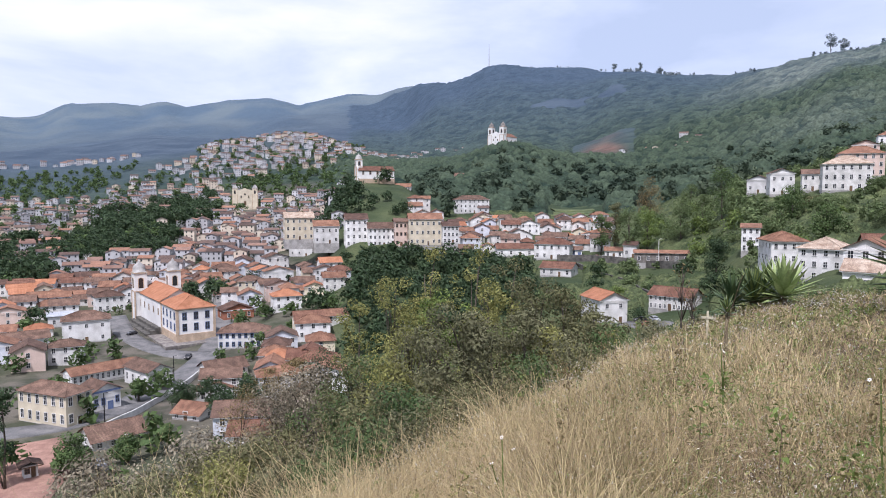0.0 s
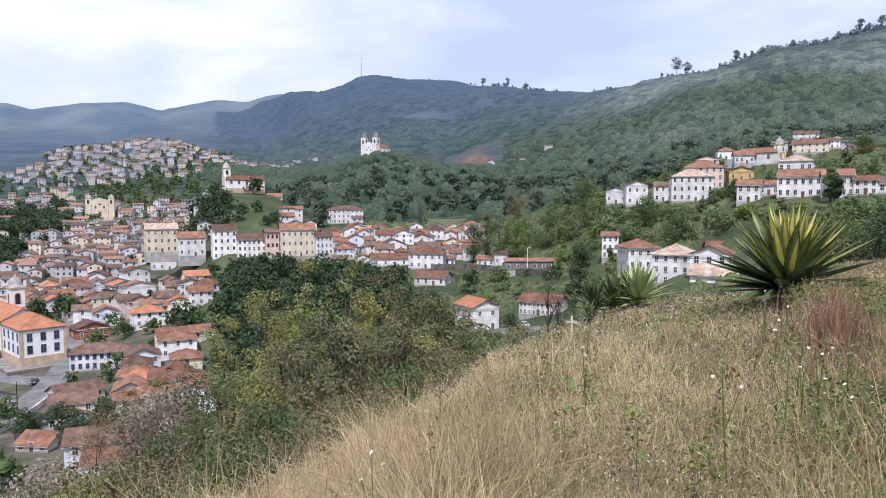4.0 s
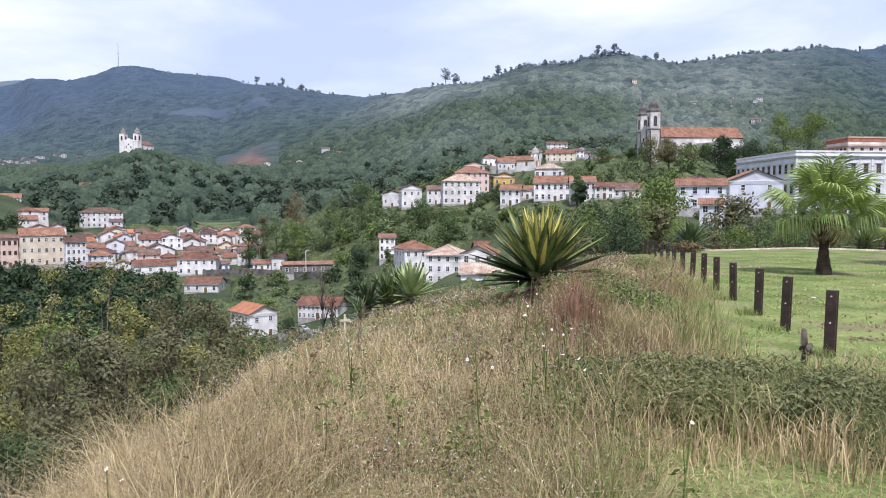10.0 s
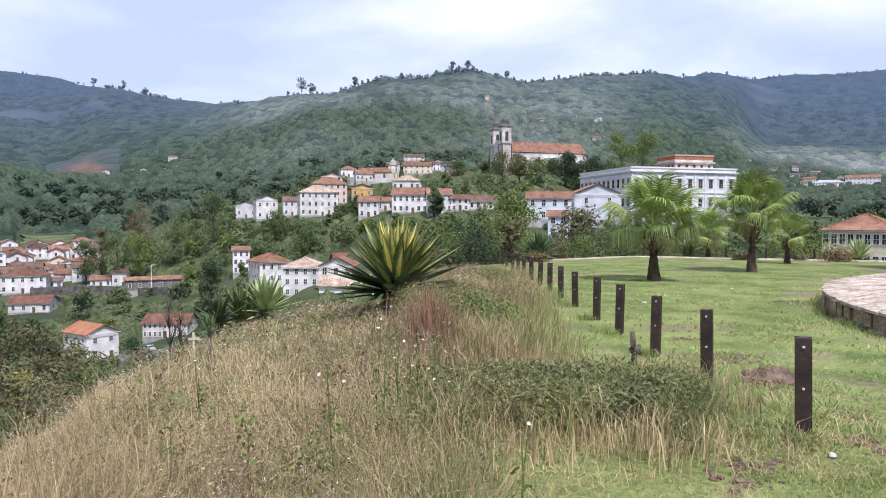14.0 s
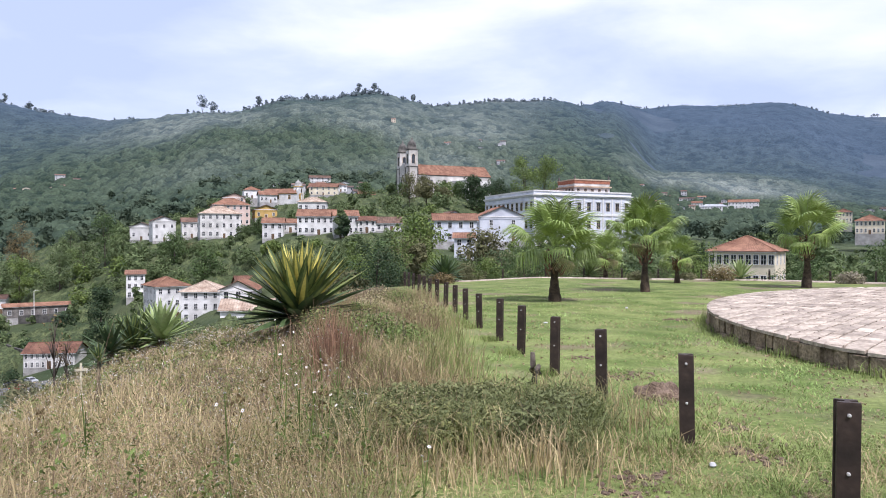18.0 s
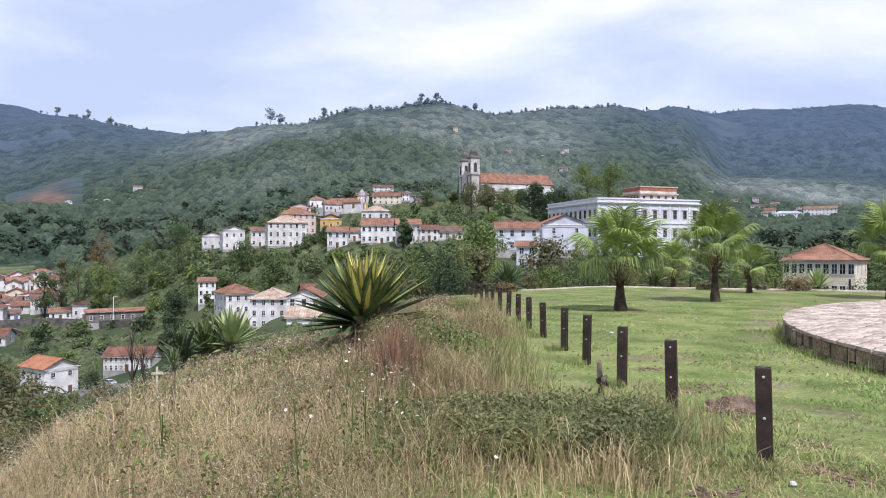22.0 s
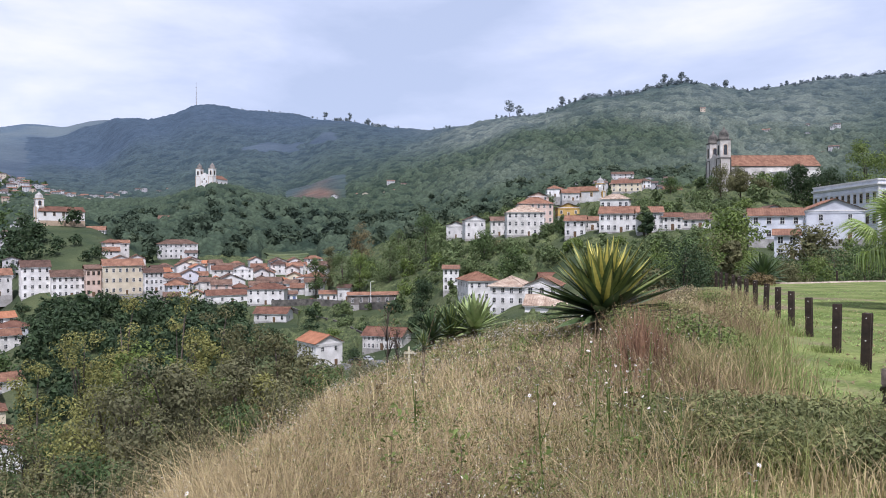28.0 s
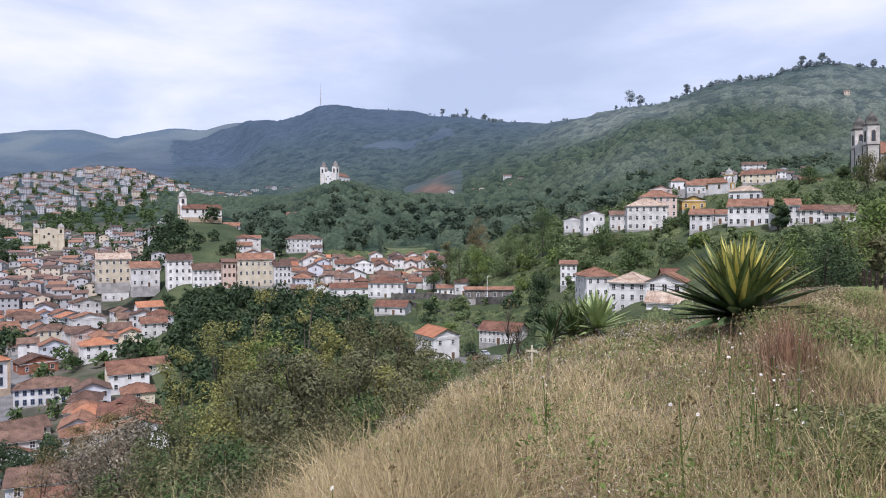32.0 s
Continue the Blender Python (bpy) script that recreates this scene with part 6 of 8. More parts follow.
def tree(name, b, r, h, w, mat, label, seed, cards=3000, size=.12, trunk=.16, limbs=7, low=.3, bark=None, clumps=16, z=None, crown_r=(.16, .3)):
    """A tree: tapered trunk, limbs that reach its clumps, and a crown of small leaves."""
    rs = np.random.RandomState(seed)
    x, y = polar(b, r)
    ob = thing(name, (x, y, ground(x, y) - .1 if z is None else z), rs.uniform(0, 360), label, "tree")
    cs = clump_set(rs, clumps, w, h, low, crown_r)
    s = Shape()
    bend = [(rs.uniform(-.04, .04) * h * k / 4, rs.uniform(-.04, .04) * h * k / 4, h * .82 * k / 4) for k in range(5)]
    bend[0] = (0, 0, -.5)
    s.tube(bend, [trunk * 1.3, trunk, trunk * .75, trunk * .45, trunk * .15], 7)
    part("trunk", s.mesh("trunk", [bark or BARK], True), ob)
    for c in sorted(cs, key=lambda c: -c[3])[:limbs]:
        t = min(.85, max(.15, c[2] / h - .22))
        k = int(t / .82 * 4)
        p = Vector(bend[min(k, 4)])
        q = Vector(c[:3])
        mid = p.lerp(q, .5) + Vector((0, 0, .06 * h))
        g = Shape()
        g.tube([p, mid, q], [trunk * .45, trunk * .3, trunk * .08], 5)
        part("limb", g.mesh("limb", [bark or BARK], True), ob)
    v, f = leaf_cards(rs, cards, cs, size)
    part("crown", mesh_of("crown", v, f, mat), ob)
    return ob


# the nearer trees on the slope below the brow, their tops at a given angle over the horizon
def to_angle(b, r, up):
    return 1.78 + r * math.tan(radians(up)) - ground(*polar(b, r))


tree("flowering_tree", -11.2, 44, to_angle(-11.2, 44, -13.2), 7.4, LEAF_PALE, "thin tree with pale dry flower heads on the slope", 1, 5600, .13, .14, 14, .34, clumps=30, crown_r=(.1, .2))
tree("olive_tree", 1.3, 29, to_angle(1.3, 29, -8.4), 5.2, LEAF_GREY, "slender grey-olive tree with a dark trunk", 2, 9000, .085, .11, 14, .28, clumps=38, crown_r=(.1, .2))
tree("bushy_tree", -5.0, 27, to_angle(-5, 27, -15.0), 4.0, LEAF_OLIVE, "low dusty green bush on the slope", 3, 5200, .08, .07, 8, .12, clumps=24, crown_r=(.12, .22))
tree("bushy_tree", -2.6, 26, 3.4, 3.6, LEAF_MID, "low green bush at the brow", 4, 3000, .09, .06, 7, .1, clumps=16)
for k, (b, r, up, w, m, word) in enumerate(((-7.8, 60, -7.2, 7, LEAF_YELLOW, "fresh green"), (-4.4, 56, -5.2, 8, LEAF_YELLOW, "yellowish green"), (-1.6, 54, -2.4, 7.5, LEAF_YELLOW, "tall sparse olive"), (1.9, 56, -2.2, 8, LEAF_YELLOW, "tall yellow-green"), (4.9, 55, -4.4, 7.5, LEAF_OLIVE, "olive green"), (-0.4, 48, -6.5, 7, LEAF_BRIGHT, "bright green"), (3.4, 46, -6.4, 7, LEAF_YELLOW, "yellow-green"), (-3.0, 46, -8.6, 6.5, LEAF_YELLOW, "green"),
                                        (7.5, 44, -6.2, 6.5, LEAF_OLIVE, "grey-olive"), (9.8, 40, -7.2, 6, LEAF_OLIVE, "sparse grey-olive"), (12.4, 36, -9.0, 5, LEAF_OLIVE, "sparse grey-olive"), (5.6, 37, -9.5, 5, LEAF_BRIGHT, "light green"), (-14.5, 50, -17.5, 6, LEAF_OLIVE, "grey-olive"), (8.4, 33, -10.6, 4.6, LEAF_YELLOW, "yellow-green"), (-6.6, 40, -12.5, 6, LEAF_MID, "green"))):
    tree("hillside_tree", b, r, to_angle(b, r, up), w, m, f"{word} tree rising from the slope", 10 + k, 3600, .115, .15, 14, .36, clumps=40, crown_r=(.07, .15))
for k, (b, r, h, w) in enumerate(((-20.5, 34, 6.6, 6.0), (-17.0, 33, 6.2, 5.5), (-24.5, 34, 5.6, 5.6), (-13.2, 36, 5.2, 4.5), (-28.0, 36, 5, 5))):
    tree("shrub", b, r, to_angle(b, r, -17.6 - 1.2 * (k % 3)), w, LEAF_PALE if k % 2 == 0 else LEAF_OLIVE, "dusty scrub with bare stems below the brow" if k % 2 == 0 else "olive scrub with many stems below the brow", 40 + k, 3800, .11, .06, 10, .2, BARK_PALE, 22)
for k, (b, r, h, w, m) in enumerate(((-19.3, 184, 9, 9, LEAF_DARK), (-16.6, 178, 10.5, 11, LEAF_DARK), (-21.5, 190, 8, 8, LEAF_DARK), (-18.0, 172, 8, 9, LEAF_DARK), (-29.0, 149, 8.2, 8.5, LEAF_MID), (-24.6, 200, 7, 5, LEAF_MID), (-33.6, 146, 21, 8, LEAF_DARK), (-14.8, 190, 8, 10, LEAF_RUST), (-12.6, 196, 8, 9, LEAF_RUST), (-25.5, 150, 6, 7, LEAF_MID))):
    tree("street_tree", b, r, h, w, m, "dark rounded tree beside the houses" if m == LEAF_DARK else "bare reddish tree above the roofs" if m == LEAF_RUST else "small green street tree", 60 + k, 2400, .3, .25, 6, .25, clumps=18)
rt = np.random.RandomState(21)
for k in range(34):
    b, r = 38.5 + 45 * (k + rt.uniform(-.4, .4)) / 34, rt.uniform(60, 110)
    h = rt.uniform(3.2, 6.2) + (r - 60) * .05
    m = (LEAF_MID, LEAF_OLIVE, LEAF_BRIGHT, LEAF_DARK)[k % 4]
    x, y = polar(b, r)
    for _ in range(4):
        if not clear_of_houses(b, r, x, y, h):
            h *= .72
    tree("garden_tree", b, r, h, h * 1.25, m, ("leafy green tree", "grey-olive tree", "bright green tree", "dark green tree")[k % 4] + " beyond the lawn", 400 + k, 3200, .095 + h * .005, .1, 6, .14, clumps=26)
for k, (b, r, up) in enumerate(((-7.2, 16.0, -16.1), (-3.9, 18.0, -15.1), (-0.1, 19.0, -14.7), (3.6, 20.0, -13.3), (-7.9, 14.5, -18.3), (-5.1, 15.5, -18.0), (-1.7, 17.0, -17.0), (7.0, 22.0, -12.2), (10.1, 23.0, -11.1), (1.9, 17.5, -15.8), (13.8, 25.0, -10.2), (17.0, 26.0, -9.7))):
    tree("brow_bush", b, r, max(.8, to_angle(b, r, up)), 2.6, (LEAF_OLIVE, LEAF_MID, LEAF_GREY)[k % 3], ("olive bush", "green bush", "grey-green bush")[k % 3] + " at the edge of the dry grass", 150 + k, 3000, .055, .04, 7, .1, clumps=22)
for k, (b, r, up, w, m, word) in enumerate(((-27.5, 19, -20.2, 3.6, LEAF_OLIVE, "olive"), (-24.5, 17, -20.0, 3.4, LEAF_GREY, "dusty grey"), (-21.5, 18, -18.6, 3.6, LEAF_OLIVE, "olive"), (-19.0, 16, -19.6, 3.0, LEAF_YELLOW, "yellow-green"), (-16.8, 17, -18.4, 3.4, LEAF_OLIVE, "olive"), (-14.6, 15, -20.2, 2.8, LEAF_GREY, "dusty grey"), (-12.6, 16, -19.6, 3.2, LEAF_OLIVE, "olive"), (-10.6, 14.5, -20.6, 2.6, LEAF_MID, "green"), (-23.0, 14, -22.6, 2.6, LEAF_GREY, "dusty grey"), (-18.0, 13, -22.8, 2.4, LEAF_OLIVE, "olive"), (-9.0, 17, -18.2, 3.0, LEAF_GREY, "dusty grey"), (-6.6, 16, -18.8, 2.6, LEAF_MID, "green"))):
    tree("brow_shrub", b, r, max(1.0, to_angle(b, r, up)), w, m, f"{word} shrub with thin stems at the brow", 600 + k, 3600, .05, .035, 12, .25, BARK_PALE if k % 2 else BARK, 26, crown_r=(.09, .18))
for k, (b, r, up, w, m, word) in enumerate(((-14.2, 40, -14.6, 7.5, LEAF_PALE, "dry-flowered"), (-12.0, 38, -13.4, 8, LEAF_PALE, "dry-flowered"), (-9.2, 36, -14.6, 6.5, LEAF_MID, "leafy green"), (-7.0, 34, -12.8, 7, LEAF_OLIVE, "olive"), (-4.2, 33, -12.0, 6.5, LEAF_YELLOW, "yellow-green"), (-16.6, 60, -14.2, 8, LEAF_RUST, "bare reddish"), (-13.0, 62, -12.2, 9, LEAF_RUST, "bare reddish"), (-10.2, 58, -11.2, 8, LEAF_DARK, "dark green"), (-1.6, 33, -9.8, 6.5, LEAF_GREY, "grey-olive"), (3.8, 33, -8.6, 6, LEAF_OLIVE, "olive"), (6.6, 32, -8.8, 5.5, LEAF_GREY, "grey-olive"))):
    tree("hillside_tree", b, r, to_angle(b, r, up), w, m, f"{word} tree crowding the foot of the grass slope", 620 + k, 5200, .085, .1, 14, .3, clumps=36, crown_r=(.08, .17))
for k, (b, r, h) in enumerate(((18.7, 16.0, 1.75), (19.6, 15.5, 1.2), (8.5, 24.0, 2.6))):
    tree("bare_sapling", b, r, h, h * .55, LEAF_RUST, "thin bare sapling with few dry leaves on the brow", 560 + k, 70, .03, .022, 16, .3, clumps=18, crown_r=(.1, .2))
# trees that stand out on the opposite slopes
for k, (b, r, up, w, m, word) in enumerate(((14.9, 330, -.4, 13, LEAF_SLOPE, "rounded green"), (16.3, 335, -.7, 13, LEAF_BRIGHT, "leafy bright green"), (18.8, 330, .2, 16, LEAF_SLOPE, "broad green"), (21.8, 350, 2.6, 17, LEAF_MID, "tall dark green"), (23.0, 325, .8, 14, LEAF_SLOPE, "rounded green"), (12.7, 340, -1.0, 11, LEAF_MID, "dark green"), (13.8, 345, -.3, 10, LEAF_OLIVE, "olive"), (16.5, 440, 1.65, 19, LEAF_RUST, "orange-brown"), (19.5, 420, .9, 15, LEAF_SLOPE, "pale green"), (20.4, 345, .3, 12, LEAF_SLOPE, "green"), (21.5, 245, -3.2, 12, LEAF_DARK, "dark domed"), (26.6, 290, .9, 15, LEAF_MID, "dark rounded"), (29.2, 285, -.1, 14, LEAF_SLOPE, "rounded green"), (31.7, 300, 1.3, 10, LEAF_SLOPE, "leafy"), (28.0, 300, -.9, 10, LEAF_OLIVE, "olive"), (34.0, 240, -1.2, 9, LEAF_BRIGHT, "bright"), (39.5, 245, 2.9, 6, LEAF_SLOPE, "feathery"))):
    tree("hillside_tree", b, r, max(5, to_angle(b, r, up)), w, m, f"{word} tree on the opposite slope", 500 + k, 3200, .36, .3, 6, .2, clumps=26, crown_r=(.14, .26))
for k, (b, r, h, w, m, word) in enumerate(((45.2, 330, 19, 13, LEAF_OLIVE, "thin-crowned"), (50.8, 352, 17, 15, LEAF_DARK, "dark rounded"), (48.0, 345, 11, 10, LEAF_OLIVE, "grey"), (46.3, 392, 15, 12, LEAF_OLIVE, "thin grey"), (47.9, 396, 11, 11, LEAF_MID, "leafy"), (49.4, 394, 12, 12, LEAF_MID, "leafy"), (51.6, 400, 18, 15, LEAF_DARK, "dark rounded"), (53.6, 398, 13, 14, LEAF_MID, "leafy"), (50.5, 402, 7.5, 10, LEAF_OLIVE, "grey"), (44.6, 388, 11, 11, LEAF_MID, "leafy"), (46.0, 118, 12, 12, LEAF_BRIGHT, "sunlit"), (51.4, 128, 11.5, 10, LEAF_OLIVE, "grey-green"), (41.5, 395, 11, 12, LEAF_MID, "green"), (28.9, 235, 12, 11, LEAF_MID, "leafy"), (33.0, 300, 9, 8, LEAF_MID, "leafy"), (43.2, 122, 8, 9, LEAF_MID, "leafy"), (39.8, 240, 9, 5, LEAF_DARK, "small dark"), (64.0, 200, 12, 12, LEAF_MID, "green"), (68.5, 215, 12, 11, LEAF_DARK, "dark green"), (75.6, 210, 13, 13, LEAF_MID, "green"))):
    tree("hillside_tree", b, r, h, w, m, f"{word} tree on the opposite slope", 90 + k, 2600, .36, .3, 6, .24, clumps=30)
for k, (b, r, up, w, m) in enumerate(((54.6, 352, 7.2, 20, LEAF_BRIGHT), (56.4, 358, 7.4, 22, LEAF_BRIGHT), (52.4, 350, 5.6, 15, LEAF_DARK), (50.4, 352, 5.6, 14, LEAF_DARK), (46.6, 340, 5.4, 13, LEAF_OLIVE))):
    tree("spreading_tree", b, r, to_angle(b, r, up), w, m, "broad spreading tree beside the palace" if m == LEAF_BRIGHT else "dark tree on the slope by the church" if m == LEAF_DARK else "thin-crowned tree below the church", 660 + k, 4200, .42, .35, 9, .42, clumps=30, crown_r=(.14, .26))
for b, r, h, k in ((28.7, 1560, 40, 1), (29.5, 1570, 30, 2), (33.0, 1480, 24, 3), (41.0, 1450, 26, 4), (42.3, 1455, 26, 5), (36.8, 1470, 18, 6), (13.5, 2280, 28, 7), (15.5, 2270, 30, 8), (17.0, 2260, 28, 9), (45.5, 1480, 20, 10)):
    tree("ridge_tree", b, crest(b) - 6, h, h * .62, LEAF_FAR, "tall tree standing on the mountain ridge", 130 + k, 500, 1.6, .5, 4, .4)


# ---- the hilltop itself: posts, platform, palms, agaves, grasses ----
POST_PAINT = surface("dark_brown_weathered_steel", (.022, .015, .012), (.060, .038, .030), 3, .6, .08, 6, .3, .15, metal=.2, sheen=.4)
BOLT = surface("pale_bolt", (.30, .29, .27), (.45, .44, .42), 8, .5, 0, 4, .1)
FENCE_D, FENCE_WAY = 2.725, 41.0


def post_mesh(h, w):
    """A steel post of rail section: two flanges and a web, its edges eased."""
    s = Shape()
    a, b, t = w / 2, w * .42, .022
    half = [(-a, -b), (a, -b), (a, -b + t), (t * .6, -b + t * 1.8), (t * .6, b - t * 1.8), (a, b - t), (a, b), (-a, b), (-a, b - t), (-t * .6, b - t * 1.8), (-t * .6, -b + t * 1.8), (-a, -b + t)]
    n = len(half)
    for k, z in enumerate((-.6, h - .012, h)):
        q = .97 if k == 2 else 1
        s.v += [(x * q, y * q, z) for x, y in half]
    for k in range(2):
        for i in range(n):
            s.f.append((k * n + i, k * n + (i + 1) % n, (k + 1) * n + (i + 1) % n, (k + 1) * n + i))
    s.f.append(tuple(2 * n + i for i in range(n)))
    s.m = [0] * len(s.f)
    return s.mesh("shaft", [POST_PAINT])


def bolt_mesh():
    s = Shape()
    s.tube([(0, .004, 0), (0, -.006, 0), (0, -.01, 0)], [.011, .011, .006], 8)
    return s.mesh("bolt", [BOLT])


post = thing("fence_post", (0, 0, 0), 0, "dark brown steel rail post in the grass", "post", "posts along the lawn")
part("shaft", post_mesh(.76, .118), post)
for z in (.37, .69):
    part("bolt", bolt_mesh(), post, (.0, -.118 * .42 - .001, z))
for k, (b, dip) in enumerate(((96.0, 14.0), (78.39, 11.19), (67.77, 8.75), (61.23, 7.07), (57.43, 6.15), (54.66, 5.27), (52.88, 4.72), (51.19, 4.31), (50.02, 3.89), (49.12, 3.61), (48.32, 3.38), (47.61, 3.14), (47.0, 3.05), (46.53, 2.86), (46.06, 2.72), (45.59, 2.62), (45.21, 2.53), (44.88, 2.48))):
    r = FENCE_D / math.sin(radians(b - FENCE_WAY))
    x, y = polar(b, r)
    m = pose(x, y, EYE + .02 - r * math.tan(radians(dip)) - .76, 1.2 * math.sin(3 * k), 1.4 * math.cos(5 * k), -FENCE_WAY - 28 + 3 * math.sin(k))
    if k == 0:
        post.matrix_basis = m
    else:
        copy_thing(post, m)

# the round stone platform
PLAT_X, PLAT_Y = polar(101.7, 21.3)
PLAT_R, PLAT_Z = 11.5, .13
SLAB = surface("pale_pinkish_flagstone", (.25, .20, .16), (.47, .39, .32), 1.6, .85, .35, 8, .3, .22)
SLAB_JOINED = surface("pale_pinkish_flagstones", (.25, .20, .16), (.47, .39, .32), 1.6, .85, .35, 8, .3, islands=.22, place="World")
RIM_STONE = surface("brown_mossy_rim_stone", (.11, .08, .058), (.30, .225, .16), 3, .9, .5, 8, .4, .25)
MORTAR = surface("dark_mortar", (.05, .045, .038), (.09, .08, .07), 4, .95, .3, 8, .3)


def slab_shape(s, pts, z0, z1, mat=0):
    k, n = len(s.v), len(pts)
    cx, cy = sum(p[0] for p in pts) / n, sum(p[1] for p in pts) / n
    s.v += [(x, y, z0) for x, y in pts] + [(x, y, z1 - .008) for x, y in pts] + [(cx + (x - cx) * .96, cy + (y - cy) * .96, z1) for x, y in pts]
    for t in range(2):
        for i in range(n):
            s.f.append((k + t * n + i, k + t * n + (i + 1) % n, k + (t + 1) * n + (i + 1) % n, k + (t + 1) * n + i))
    s.f.append(tuple(k + 2 * n + i for i in range(n)))
    s.m += [mat] * (2 * n + 1)


def platform():
    ob = thing("platform", (PLAT_X, PLAT_Y, PLAT_Z), 0, "round raised terrace of pale flagstones with stone rim", "platform", kind="structure")
    s = Shape()
    s.lathe([(PLAT_R - .12, -1.2), (PLAT_R - .12, -.045)], 72)
    part("core", s.mesh("core", [MORTAR]), ob)
    rs = np.random.RandomState(3)
    rest = Shape()
    singles = 0
    y = -PLAT_R
    while y < PLAT_R:
        d = rs.uniform(.2, .36)
        x = -PLAT_R - rs.rand()
        while x < PLAT_R:
            w = rs.uniform(.25, .75)
            g = .006
            pts = [(x + g, y + g + rs.uniform(0, .03)), (x + w * .5, y + g), (x + w - g, y + g + rs.uniform(0, .03)), (x + w - g, y + d - g), (x + w * .5, y + d - g - rs.uniform(0, .03)), (x + g, y + d - g)]
            pts = [(p[0] * min(1, PLAT_R / max(.01, math.hypot(*p))), p[1] * min(1, PLAT_R / max(.01, math.hypot(*p)))) for p in pts]
            area = abs(sum(p[0] * q[1] - q[0] * p[1] for p, q in zip(pts, pts[1:] + pts[:1]))) / 2
            if area > .02:
                lift = rs.uniform(-.008, .008)
                wx, wy = PLAT_X + x, PLAT_Y + y
                bb, rr = math.degrees(math.atan2(wx, wy)), math.hypot(wx, wy)
                if bb < 77 and rr < 17.5 and singles < 300:
                    one = Shape()
                    cx, cy = x + w / 2, y + d / 2
                    slab_shape(one, [(a - cx, b - cy) for a, b in pts], -.05, lift)
                    part("flagstone", one.mesh("flagstone", [SLAB]), ob, (cx, cy, 0))
                    singles += 1
                else:
                    slab_shape(rest, pts, -.05, lift)
            x += w
        y += d
    tagged(part("flagstones", rest.mesh("flagstones", [SLAB_JOINED]), ob), kind="stuff")
    for course, (z0, z1) in enumerate(((-.30, -.055), (-.75, -.31))):
        a0 = .1 * course
        while a0 < 2 * math.pi:
            a1 = a0 + rs.uniform(.018, .05)
            o2 = PLAT_R - .04 + rs.uniform(-.03, .03)
            wx, wy = PLAT_X + o2 * math.cos(a0), PLAT_Y + o2 * math.sin(a0)
            if math.degrees(math.atan2(wx, wy)) < 92 and math.hypot(wx, wy) < 19.5:
                g0, g1, am = a0 + .0012, a1 - .0012, (a0 + a1) / 2
                q = [((PLAT_R - .2) * math.cos(g0), (PLAT_R - .2) * math.sin(g0)), (o2 * math.cos(g0), o2 * math.sin(g0)), ((o2 + .03) * math.cos(am), (o2 + .03) * math.sin(am)), (o2 * math.cos(g1), o2 * math.sin(g1)), ((PLAT_R - .2) * math.cos(g1), (PLAT_R - .2) * math.sin(g1))]
                one = Shape()
                slab_shape(one, q, z0 + rs.uniform(-.04, .04), z1 - rs.uniform(0, .02))
                part("rim_stone", one.mesh("rim_stone", [RIM_STONE]), ob)
            a0 = a1


platform()
PATH = [polar(b, 45.5 - .02 * (b - 60) ** 2 / 10) for b in range(46, 92, 2)]
ribbon("path", PATH, 1.5, SLAB_JOINED, "pale stone path along the lawn's far edge", "path", .06, every=1.5)
PALM_TRUNK = surface("fibrous_palm_trunk", (.035, .025, .018), (.10, .072, .05), 5, .95, .8, 6, .4)
PALM_BOOT = surface("old_leaf_bases", (.10, .055, .035), (.20, .12, .075), 5, .95, .6, 6, .3)
FROND = surface("glossy_fan_frond", (.17, .23, .05), (.33, .39, .11), 1.5, .34, .05, 8, .2, .25, sheen=.6, through_light=.2)
FROND_DRY = surface("straw_dry_frond", (.25, .22, .10), (.36, .32, .17), 2, .6, .1, 8, .2, .2, through_light=.2)


def frond_mesh(seed, mat, stalk=.95, blade=.95, droop=.5):
    """A fan leaf: a stalk along +x, a pleated fan, and split fingers whose long thin tips hang."""
    rs = np.random.RandomState(seed)
    s = Shape()
    s.tube([(0, 0, 0), (stalk * .5, 0, .05), (stalk, 0, .03)], [.026, .018, .012], 4)
    n = 34
    for k in range(n):
        a0 = radians(-118 + 236 * k / n)
        a1 = radians(-118 + 236 * (k + 1) / n)
        am = (a0 + a1) / 2
        length = blade * (.70 + .30 * math.cos(am * .65)) * rs.uniform(.88, 1.06)
        i0 = len(s.v)
        run, drop, bend = 0.0, 0.0, 0.0
        tip = rs.uniform(.75, 1.25)
        for t, w in ((.05, 1), (.34, 1), (.56, .92), (.74, .5), (.9, .26), (1.08, .04)):
            if t > .05:
                step = length * (t - last)
                bend = min(1.5, droop * tip * 2.1 * max(0, t - .36) ** .8 * (1.4 if t > .6 else .8))
                run, drop = run + step * math.cos(bend), drop - step * math.sin(bend)
            else:
                run = length * t
            last = t
            for a, lift in ((am + (a0 - am) * w, 0), (am, .03 * min(1, t * 2) * max(0, 1 - t)), (am + (a1 - am) * w, 0)):
                s.v.append((stalk + run * math.cos(a), run * math.sin(a), .03 + drop + lift + .10 * math.cos(1.4 * am) * min(t, .6)))
        for t in range(5):
            for c in range(2):
                s.f.append((i0 + 3 * t + c, i0 + 3 * t + c + 1, i0 + 3 * t + 4 + c, i0 + 3 * t + 3 + c))
                s.m.append(0)
    return s.mesh("frond", [mat])


FRONDS = [frond_mesh(k, FROND, .80 + .12 * k, .92 + .06 * (k % 3), .22 + .14 * k) for k in range(4)]
FROND_LOW = frond_mesh(8, FROND, .75, .95, 1.35)
FROND_OLD = frond_mesh(9, FROND_DRY, .6, .8, 1.5)


